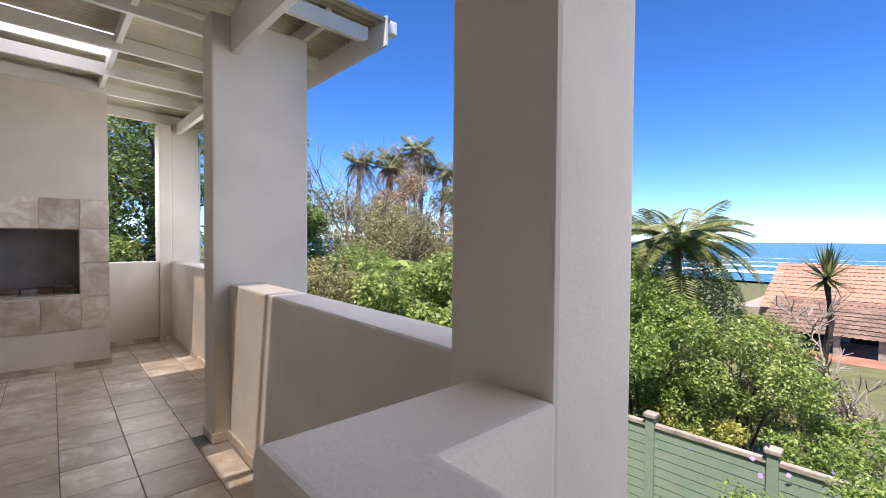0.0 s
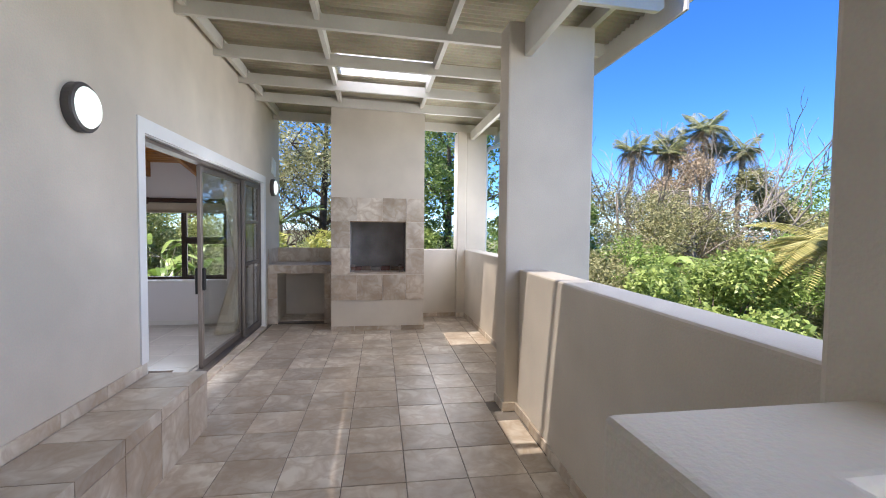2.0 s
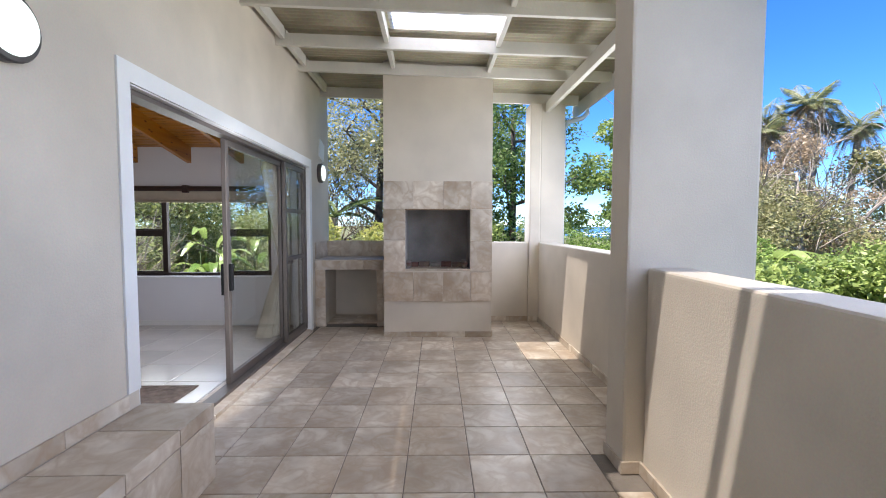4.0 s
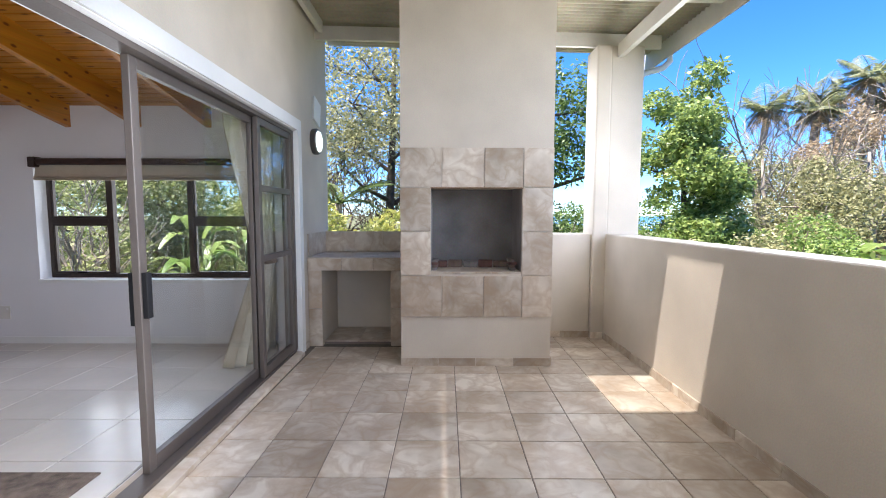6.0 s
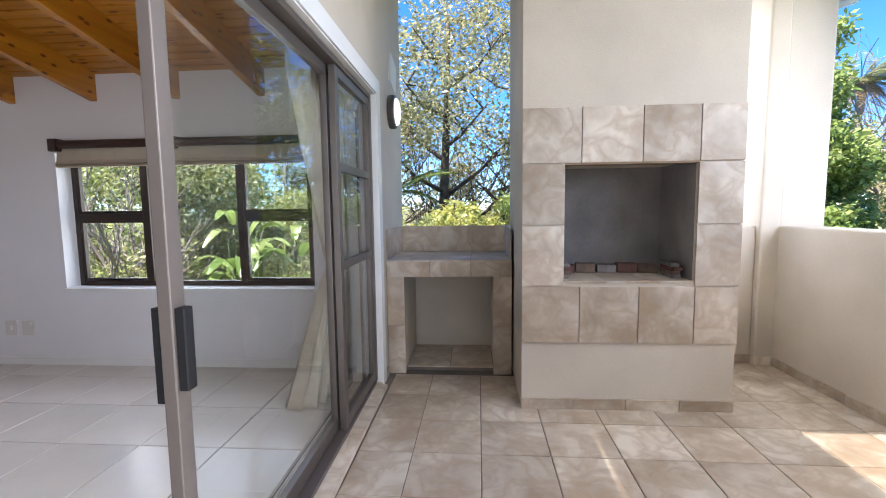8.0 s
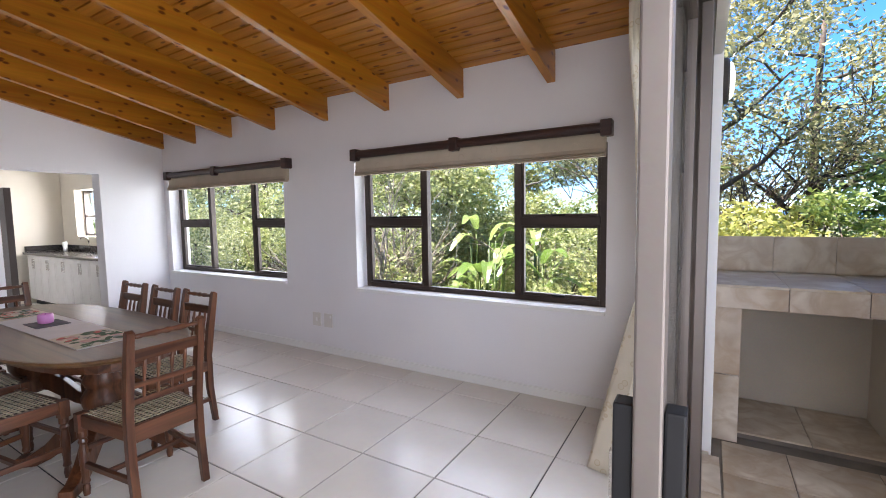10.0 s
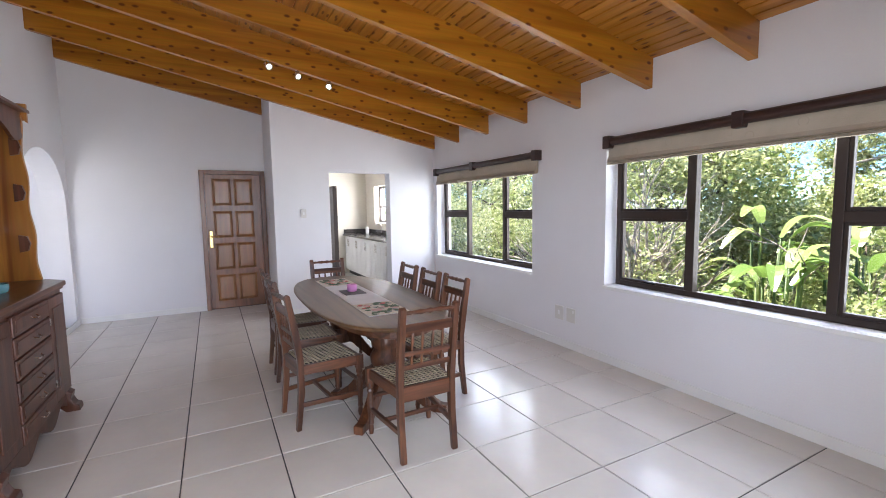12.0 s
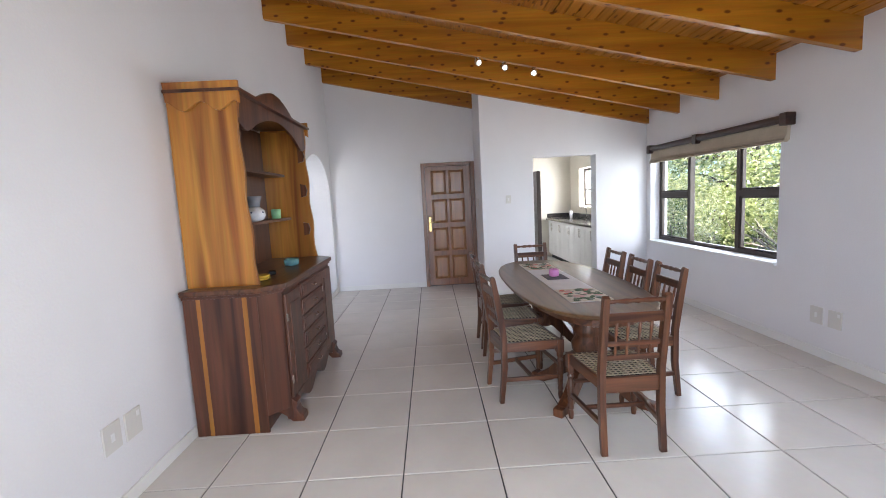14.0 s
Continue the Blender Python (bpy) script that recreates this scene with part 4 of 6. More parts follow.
# ---- plants ----
BARK = mat("bark", (0.16, 0.12, 0.09), 0.9, vary=0.25, scale=6, fine=40, bump=0.8)
PALE_BARK = mat("pale_bark", (0.42, 0.36, 0.29), 0.9, vary=0.2, scale=6, fine=40, bump=0.6)
LEAF_D = leaf_mat("leaf_dark", (0.045, 0.10, 0.025), (0.21, 0.30, 0.08))
LEAF_M = leaf_mat("leaf_mid", (0.09, 0.17, 0.035), (0.34, 0.46, 0.12))
LEAF_Y = leaf_mat("leaf_bright", (0.12, 0.20, 0.045), (0.40, 0.48, 0.15))
LEAF_O = leaf_mat("leaf_olive", (0.14, 0.15, 0.06), (0.46, 0.44, 0.22))
# leaf colours lightened to stand in for strong sun outside the windows
LEAF_SUN_PAINTED = leaf_mat("leaf_painted_sun", (0.17, 0.23, 0.06), (0.60, 0.62, 0.30))
LEAF_GOLD = leaf_mat("leaf_gold", (0.20, 0.25, 0.05), (0.52, 0.50, 0.15))
FROND = leaf_mat("frond", (0.05, 0.10, 0.02), (0.18, 0.24, 0.06))
FROND_DRY = leaf_mat("frond_dry", (0.28, 0.21, 0.13), (0.50, 0.40, 0.27))


def leaf_mesh(name, pos, size, rng, droop=0.3, aspect=0.45):
    """Many separate leaves, each a bent four-corner blade, at the places pos."""
    n = len(pos)
    d = rng.normal(size=(n, 3)); d[:, 2] = d[:, 2] * 0.6 - droop
    d /= np.linalg.norm(d, axis=1)[:, None]
    r = rng.normal(size=(n, 3))
    s = np.cross(d, r); s /= np.linalg.norm(s, axis=1)[:, None] + 1e-9
    u = np.cross(s, d)
    L = size * rng.uniform(0.6, 1.3, n)[:, None]
    w = L * aspect * 0.5
    v = np.empty((n, 4, 3))
    v[:, 0] = pos
    v[:, 1] = pos + d * L * 0.5 + s * w + u * L * 0.1
    v[:, 2] = pos + d * L
    v[:, 3] = pos + d * L * 0.5 - s * w + u * L * 0.1
    me = bpy.data.meshes.new(name)
    me.vertices.add(4 * n); me.vertices.foreach_set("co", v.ravel())
    me.loops.add(4 * n); me.loops.foreach_set("vertex_index", np.arange(4 * n, dtype=np.int32))
    me.polygons.add(n); me.polygons.foreach_set("loop_start", np.arange(0, 4 * n, 4, dtype=np.int32))
    me.update(calc_edges=True)
    return me


def crown_points(clumps, n, rng):
    """Points in uneven clumps: (x, y, z, radius) each, denser near their outside."""
    c = np.array(clumps)
    k = rng.choice(len(c), n, p=c[:, 3] ** 2 / (c[:, 3] ** 2).sum())
    d = rng.normal(size=(n, 3)); d /= np.linalg.norm(d, axis=1)[:, None]
    rad = c[k, 3] * rng.uniform(0.35, 1.0, n) ** 0.5
    lump = 1 + 0.25 * np.sin(d[:, 0] * 5 + k) * np.cos(d[:, 2] * 4 + k * 1.7)
    return c[k, :3] + d * (rad * lump)[:, None] * np.array([1, 1, 0.75])


def tree(name, x, y, base, height, spread, leaves, leaf_size, leaf_m, bark_m, label, seed, clumps=26, bare=0.42, lean=(0, 0), trunk=0.16, limbs=9, category="tree", group=""):
    rng = np.random.default_rng(seed)
    rr = random.Random(seed)
    T = thing(name, label, category, group, pose(x, y, base))
    bm = bmesh.new()
    top = Vector((lean[0], lean[1], height * 0.8))
    pts, rad = [], []
    for i in range(8):
        f = i / 7
        pts.append(Vector((top.x * f + 0.15 * spread * 0.3 * math.sin(3 * f + seed), top.y * f + 0.15 * spread * 0.3 * math.cos(4 * f + seed), top.z * f)))
        rad.append(trunk * (1 - 0.75 * f))
    tube(bm, pts, rad, 8)
    cl = []
    for i in range(limbs):
        f = bare * 0.7 + (1 - bare * 0.7) * (i + rr.random()) / limbs
        p0 = pts[0].lerp(pts[-1], f)
        p0 = pts[min(6, int(f * 7))].lerp(pts[min(7, int(f * 7) + 1)], f * 7 - int(f * 7)) if f < 1 else pts[-1]
        a = rr.uniform(0, 2 * math.pi) if i else 0.5
        out = spread * rr.uniform(0.55, 1.0) * (1.05 - 0.45 * f)
        end = p0 + Vector((math.cos(a) * out, math.sin(a) * out, rr.uniform(0.05, 0.28) * height * (1.1 - f)))
        mid = p0.lerp(end, 0.5) + Vector((rr.uniform(-.1, .1), rr.uniform(-.1, .1), -0.06 * out)) * spread * 0.3
        rb = trunk * (0.5 - 0.3 * f)
        tube(bm, [p0, mid, end], [rb, rb * 0.65, rb * 0.25], 6)
        for j in range(3):
            s0 = mid.lerp(end, rr.uniform(0.0, 0.9))
            e2 = s0 + Vector((rr.uniform(-1, 1), rr.uniform(-1, 1), rr.uniform(0.0, 1.0))).normalized() * out * rr.uniform(0.3, 0.6)
            tube(bm, [s0, s0.lerp(e2, 0.5) + Vector((0, 0, 0.04 * out)), e2], [rb * 0.4, rb * 0.28, rb * 0.1], 5)
            cl.append((*e2, spread * rr.uniform(0.16, 0.30)))
        cl.append((*end, spread * rr.uniform(0.2, 0.34)))
    part("trunk", bm, bark_m, T, smooth=True)
    for i in range(max(0, clumps - len(cl))):
        a, q = rr.uniform(0, 6.28), rr.random() ** 0.5
        zf = rr.uniform(bare, 1.0)
        env = math.sin(math.pi * min(0.95, 0.15 + 0.85 * (zf - bare) / (1 - bare))) ** 0.5
        cl.append((math.cos(a) * q * spread * env * 0.9 + lean[0] * zf, math.sin(a) * q * spread * env * 0.9 + lean[1] * zf, height * zf, spread * rr.uniform(0.15, 0.3)))
    me = leaf_mesh("crown", crown_points(cl, leaves, rng), leaf_size, rng)
    me.materials.append(leaf_m)
    o = new("crown", me)
    o.parent = T
    return T


def frond_blades(bm, origin, az, length, rise, droop, width, leaflets=26, split=True):
    """One arching palm frond: midrib and leaflets."""
    d = Vector((math.cos(az), math.sin(az), 0))
    side = Vector((-d.y, d.x, 0))
    pts = []
    for i in range(11):
        f = i / 10
        pts.append(origin + d * (length * (f - 0.12 * f * f)) + Vector((0, 0, rise * f - droop * f * f)))
    tube(bm, pts, [0.016 * (1 - 0.85 * i / 10) + 0.003 for i in range(11)], 4)
    for i in range(leaflets):
        f = 0.12 + 0.88 * i / (leaflets - 1)
        q = f * 10
        p = pts[min(9, int(q))].lerp(pts[min(10, int(q) + 1)], q - int(q)) if q < 10 else pts[10]
        w = width * math.sin(math.pi * min(0.97, 0.08 + 0.9 * f)) ** 0.6
        for s in (-1, 1):
            tip = p + side * s * w + d * w * 0.45 + Vector((0, 0, -0.28 * w - 0.1 * random.random() * w))
            b = d * (length * 0.5 / leaflets)
            bm.faces.new([bm.verts.new(v) for v in (p - b, p.lerp(tip, 0.55) - b * 1.1 + Vector((0, 0, 0.05 * w)), tip, p.lerp(tip, 0.55) + b * 1.1)])


def palm(name, x, y, base, height, fronds, length, label, seed, trunk=0.13, mat_l=None, dead=0, width=0.42, rise=1.0, category="palm tree", group="", lean=0.0, blades=26):
    random.seed(seed)
    T = thing(name, label, category, group, pose(x, y, base))
    if height > 0.3:
        bm = bmesh.new()
        n = 14
        tube(bm, [Vector((0.1 * math.sin(i * 0.5) + lean * (i / n) ** 2, 0.05 * math.cos(i * 0.7), height * i / n)) for i in range(n + 1)], [trunk * (1.15 if i == 0 else 1.0 - 0.25 * i / n) * (1 + 0.06 * (i % 2)) for i in range(n + 1)], 9)
        part("trunk", bm, PALE_BARK, T, smooth=True)
    o = Vector((0.1 * math.sin(7) + lean, 0, height))
    for i in range(fronds):
        bm = bmesh.new()
        up = random.uniform(0.1, 1.0)
        frond_blades(bm, o, i * 2.4 + random.uniform(-.3, .3), length * random.uniform(0.75, 1.1), length * rise * up, length * (0.35 + 0.55 * (1.1 - up)), width, blades)
        part("frond", bm, mat_l or FROND, T)
    for i in range(dead):
        bm = bmesh.new()
        frond_blades(bm, o, i * 1.9 + 0.4, length * 0.8, -0.1 * length, length * random.uniform(0.7, 1.2), width * 0.8, 20)
        part("dry_frond", bm, FROND_DRY, T, "brown dry hanging frond")
    return T


def bush(name, x, y, base, r, h, leaves, size, m, label, seed, category="bush", group=""):
    rng = np.random.default_rng(seed)
    rr = random.Random(seed)
    T = thing(name, label, category, group, pose(x, y, base))
    bm = bmesh.new()
    cl = []
    for i in range(9):
        a = i * 2.4
        e = Vector((math.cos(a) * r * rr.uniform(.3, .8), math.sin(a) * r * rr.uniform(.3, .8), h * rr.uniform(.55, .95)))
        tube(bm, [Vector((0.1 * math.cos(a), 0.1 * math.sin(a), 0)), e * 0.5 + Vector((0, 0, 0.1 * h)), e], [0.035, 0.025, 0.008], 5)
        cl.append((*e, r * rr.uniform(.22, .42)))
    for i in range(16):
        a, q = rr.uniform(0, 6.28), rr.random() ** .5
        cl.append((math.cos(a) * q * r * .85, math.sin(a) * q * r * .85, h * rr.uniform(.15, .85) * (1.05 - .35 * q), r * rr.uniform(.18, .36)))
    part("stemwork", bm, BARK, T, smooth=True)
    me = leaf_mesh("leaves", crown_points(cl, leaves, rng), size, rng)
    me.materials.append(m)
    o = new("leaves", me)
    o.parent = T
    return T

# garden north of the house (seen past the barbecue and through the room windows)
G = "garden trees"
tree("tree", -1.75, 15.5, -3.0, 11.5, 3.8, 17000, 0.115, LEAF_O, BARK, "tall evergreen garden tree with forked bare trunk", 11, bare=0.48, trunk=0.2, group=G, limbs=11)
tree("tree", -4.5, 19.0, -3.0, 10.5, 4.0, 9000, 0.13, LEAF_O, BARK, "tall evergreen tree with gaps of sky", 21, bare=0.5, trunk=0.18, group=G, limbs=11)
tree("tree", 2.3, 14.4, -3.0, 9.6, 2.7, 16000, 0.13, LEAF_D, BARK, "dark leafy evergreen tree beside the verandah", 12, bare=0.32, trunk=0.2, group=G, limbs=12)
tree("tree", 5.9, 14.2, -3.0, 7.9, 2.0, 30000, 0.14, LEAF_Y, BARK, "round-topped bright green tree", 13, bare=0.28, trunk=0.16, group=G, clumps=60, limbs=12)
tree("tree", 9.6, 16.2, -3.2, 7.9, 3.0, 20000, 0.12, LEAF_O, PALE_BARK, "dry grey-green coastal tree", 14, bare=0.1, trunk=0.14, group=G, clumps=50, limbs=12)
tree("tree", 13.8, 17.5, -3.2, 7.4, 3.2, 20000, 0.13, LEAF_O, PALE_BARK, "dry grey-green coastal tree", 15, bare=0.1, trunk=0.14, group=G, clumps=50, limbs=12)
tree("tree", 17.0, 12.0, -3.5, 6.3, 3.4, 22000, 0.14, LEAF_M, PALE_BARK, "green coastal tree behind the palms", 25, bare=0.12, trunk=0.14, group=G, clumps=50)
tree("tree", 22.0, 13.0, -3.8, 7.6, 3.8, 22000, 0.15, LEAF_O, PALE_BARK, "dark coastal tree in the distance", 26, bare=0.12, trunk=0.14, group=G, clumps=50)
tree("tree", 24.0, 20.0, -3.8, 8.6, 4.4, 22000, 0.18, LEAF_M, PALE_BARK, "green coastal tree in the distance", 27, bare=0.12, trunk=0.14, group=G, clumps=50)
tree("tree", -6.9, 13.2, -2.9, 7.2, 3.0, 15000, 0.12, LEAF_SUN_PAINTED, PALE_BARK, "spreading leafy tree close to the room windows", 16, bare=0.35, trunk=0.22, group=G, lean=(-0.6, 0))
tree("tree", -8.3, 13.4, -2.9, 7.0, 3.4, 26000, 0.11, LEAF_SUN_PAINTED, BARK, "dense leafy tree close to the room windows", 17, bare=0.12, trunk=0.2, group=G, clumps=55)
tree("tree", -12.5, 12.6, -2.9, 8.0, 3.6, 28000, 0.12, LEAF_SUN_PAINTED, BARK, "dense leafy garden tree", 18, bare=0.08, trunk=0.2, group=G, clumps=55)
tree("tree", -17.0, 13.5, -2.9, 8.5, 4.2, 20000, 0.2, LEAF_D, BARK, "dense leafy garden tree further off", 19, bare=0.08, trunk=0.2, group=G, clumps=55)
tree("tree", -13.0, 20.0, -2.9, 9.5, 4.5, 16000, 0.24, LEAF_M, BARK, "tall leafy garden tree further off", 20, bare=0.15, trunk=0.2, group=G, clumps=55)
tree("tree", 0.5, 17.5, -3.0, 11.0, 3.0, 12000, 0.12, LEAF_O, BARK, "tall evergreen tree behind the barbecue", 28, bare=0.35, trunk=0.18, group=G, limbs=12)
tree("tree", -5.7, 14.8, -2.9, 7.4, 2.0, 15000, 0.11, LEAF_SUN_PAINTED, PALE_BARK, "sunlit leafy tree outside the room windows", 29, bare=0.25, trunk=0.14, group=G, clumps=40)
B = "garden bushes"
bush("bush", -0.7, 12.9, -3.0, 1.5, 5.0, 13000, 0.11, LEAF_GOLD, "yellow-green flowering bush behind the barbecue", 97, group=B)
bush("bush", -2.2, 12.2, -3.0, 1.7, 4.7, 14000, 0.11, LEAF_GOLD, "yellow-green flowering bush behind the barbecue", 31, group=B)
bush("bush", -4.2, 14.8, -3.0, 1.9, 4.4, 12000, 0.12, LEAF_Y, "bright green garden bush", 32, group=B)
bush("bush", 0.6, 12.4, -3.0, 1.5, 4.9, 12000, 0.11, LEAF_Y, "bright green garden bush", 33, group=B)
bush("bush", 3.6, 11.6, -3.0, 1.4, 3.7, 12000, 0.09, LEAF_O, "dry grey-green twiggy bush", 34, group=B)
bush("bush", 7.4, 8.7, -3.0, 1.9, 4.15, 17000, 0.145, LEAF_Y, "dense bright green bush in full sun", 35, group=B)
bush("bush", 9.2, 10.6, -3.1, 2.0, 3.9, 16000, 0.11, LEAF_Y, "dense bright green bush in full sun", 36, group=B)
bush("bush", 4.3, 12.6, -3.0, 1.9, 4.9, 18000, 0.09, LEAF_M, "tall green bush beside the verandah", 93, group=B)
bush("bush", 9.0, 14.2, -3.1, 2.2, 5.0, 18000, 0.1, LEAF_O, "dry grey-green twiggy bush", 94, group=B)
bush("bush", 1.6, 11.8, -3.0, 1.3, 4.6, 12000, 0.09, LEAF_D, "dark green bush behind the barbecue", 95, group=B)
bush("bush", 5.4, 11.0, -3.0, 1.6, 4.2, 16000, 0.09, LEAF_O, "dry grey-green twiggy bush", 37, group=B)
bush("bush", 7.6, 13.0, -3.0, 2.1, 4.6, 16000, 0.1, LEAF_M, "mid green garden bush", 38, group=B)
bush("bush", 12.3, 12.2, -3.2, 2.2, 4.6, 14000, 0.11, LEAF_M, "mid green garden bush", 39, group=B)
bush("bush", 12.5, 9.0, -3.3, 2.0, 4.5, 14000, 0.11, LEAF_O, "dry grey-green twiggy bush", 40, group=B)
bush("bush", -6.5, 11.4, -2.9, 1.7, 3.6, 20000, 0.08, LEAF_SUN_PAINTED, "leafy bush outside the room windows", 41, group=B)
bush("bush", -9.2, 11.0, -2.9, 1.8, 4.3, 20000, 0.08, LEAF_SUN_PAINTED, "sunlit leafy bush outside the room windows", 42, group=B)
bush("bush", -3.3, 11.0, -2.9, 1.4, 3.5, 20000, 0.075, LEAF_SUN_PAINTED, "sunlit leafy bush outside the room windows", 43, group=B)
bush("bush", -4.6, 13.0, -2.9, 2.0, 4.9, 22000, 0.085, LEAF_SUN_PAINTED, "sunlit leafy shrub outside the room windows", 98, group=B)
bush("bush", -2.6, 13.4, -2.9, 1.7, 4.2, 18000, 0.085, LEAF_SUN_PAINTED, "sunlit leafy shrub outside the room windows", 99, group=B)
bush("bush", -11.8, 10.6, -2.9, 1.8, 4.6, 18000, 0.085, LEAF_SUN_PAINTED, "leafy bush outside the room windows", 44, group=B)
bush("bush", -14.8, 10.4, -2.9, 2.0, 5.0, 12000, 0.12, LEAF_D, "dark leafy bush outside the room windows", 45, group=B)
# seaward slope below the terrace
bush("bush", 9.6, 4.0, -3.2, 1.7, 4.7, 28000, 0.085, LEAF_M, "tall leafy shrub beyond the fence", 46, group=B)
bush("bush", 10.6, 2.6, -3.3, 1.7, 4.1, 24000, 0.085, LEAF_Y, "sunlit leafy shrub beyond the fence", 47, group=B)
bush("bush", 12.4, 2.2, -3.5, 1.3, 2.8, 9000, 0.085, LEAF_O, "twiggy half-bare shrub beyond the fence", 48, group=B)
bush("bush", 9.2, 2.9, -3.2, 0.9, 1.7, 9000, 0.09, LEAF_GOLD, "yellow-green low shrub at the fence", 49, group=B)
bush("bush", 9.4, 1.0, -3.2, 1.0, 2.0, 9000, 0.08, LEAF_M, "green shrub at the fence", 50, group=B)
bush("bush", 11.0, 6.4, -3.3, 2.0, 4.2, 18000, 0.1, LEAF_M, "tall leafy shrub beyond the fence", 51, group=B)
bush("flower_bush", 6.1, 0.45, -3.0, 1.1, 2.0, 11000, 0.07, LEAF_M, "small-leaved bush with a few purple flowers", 52)
rng = np.random.default_rng(9)
me = leaf_mesh("flowers", np.array([6.1, 0.45, -2.0]) + rng.normal(size=(60, 3)) * np.array([0.6, 0.6, 0.3]) + np.array([0, 0, 0.75]), 0.07, rng, 0, 0.9)
me.materials.append(mat("purple_petals", (0.35, 0.28, 0.62), 0.7))
fl = new("flowers", me)
fl.parent = bpy.data.objects["flower_bush"]
fl.matrix_parent_inverse = pose(-6.1, -0.45, 3.0)
fl["kind"] = "stuff"

# palms
BANANA = leaf_mat("banana_leaf", (0.15, 0.18, 0.08), (0.42, 0.43, 0.22))
palm("palm", 11.2, 4.0, -3.4, 4.95, 46, 2.0, "feather palm with arching fronds beyond the fence", 61, dead=9, rise=0.95, width=0.4, blades=44, mat_l=leaf_mat("frond_olive", (0.10, 0.14, 0.04), (0.32, 0.35, 0.12)))
palm("palm", 10.2, 8.4, -3.2, 4.5, 28, 2.3, "feather palm with yellowing fronds", 62, dead=5, mat_l=leaf_mat("frond_yellow", (0.20, 0.22, 0.07), (0.52, 0.46, 0.18)), rise=0.7, width=0.42, blades=38)
for i, (x, y, h, ln) in enumerate(((17.4, 21.3, 10.7, 1.35), (15.4, 21.6, 9.4, 1.1), (16.4, 22.6, 10.1, 1.2), (19.4, 21.0, 9.6, 1.1), (13.9, 22.4, 9.6, 1.1), (18.4, 22.0, 9.9, 1.1))):
    palm("wild_banana", x, y, -3.6, h, 17, ln, "wild banana palm with ragged broad leaves and pale trunk", 70 + i, trunk=0.17, width=0.5, rise=1.35, dead=16, blades=34, mat_l=BANANA, group="wild banana palms")
tree("bare_tree", 12.9, 16.2, -3.2, 8.2, 3.4, 900, 0.1, LEAF_O, PALE_BARK, "nearly leafless pale branching coastal tree", 96, bare=0.3, trunk=0.15, group=G, limbs=22)


def paddle_plant(x, y, base, height, leaves, length, seed, label):
    """A clump of broad paddle leaves on long stalks, each leaf folded along its midrib."""
    T = thing("wild_banana", label, "banana plant", "wild banana plants", pose(x, y, base))
    rr = random.Random(seed)
    bs, bl = bmesh.new(), bmesh.new()
    for i in range(leaves):
        a, h = rr.uniform(0, 2 * math.pi), height * rr.uniform(0.6, 1.0)
        out = Vector((math.cos(a), math.sin(a), 0))
        side = Vector((-out.y, out.x, 0))
        foot, tip = out * 0.15, out * (0.25 + 0.2 * rr.random()) * length + Vector((0, 0, h))
        tube(bs, [foot, foot.lerp(tip, 0.5) + Vector((0, 0, 0.1)), tip], [0.05, 0.035, 0.018], 6)
        L, w, up = length * rr.uniform(0.75, 1.1), length * rr.uniform(0.11, 0.16), rr.uniform(0.5, 1.2)
        prev = None
        for k in range(9):
            f = k / 8
            c = tip + out * L * f * (0.55 + 0.35 * f) + Vector((0, 0, L * (up * f - 0.95 * f * f)))
            ww = w * math.sin(math.pi * min(0.97, 0.08 + 0.9 * f)) ** 0.6
            fold = Vector((0, 0, 0.3 * ww))
            cur = [bl.verts.new(c + side * ww + fold), bl.verts.new(c), bl.verts.new(c - side * ww + fold)]
            if prev:
                for u in (0, 1):
                    bl.faces.new([prev[u], prev[u + 1], cur[u + 1], cur[u]])
            prev = cur
    part("stalks", bs, FROND, T, smooth=True)
    part("leaves", bl, PADDLE, T, "broad bright green leaves")


PADDLE = leaf_mat("paddle_leaf", (0.16, 0.27, 0.05), (0.45, 0.56, 0.20), 0.3)
for x, y, h, n, seed in ((-4.9, 11.2, 3.6, 18, 81), (-4.3, 11.9, 4.0, 16, 82), (-5.5, 12.2, 4.2, 14, 85), (-3.5, 12.3, 3.4, 14, 86)):
    paddle_plant(x, y, -2.9, h, n, 0.8, seed, "wild banana with broad bright leaves outside the window")
paddle_plant(9.0, 13.2, -3.1, 3.6, 14, 1.5, 84, "wild banana with broad leaves below the palms")
palm("palm", -2.9, 14.0, -2.9, 4.6, 9, 1.7, "slender feather palm behind the barbecue", 83, width=0.3, rise=0.8)


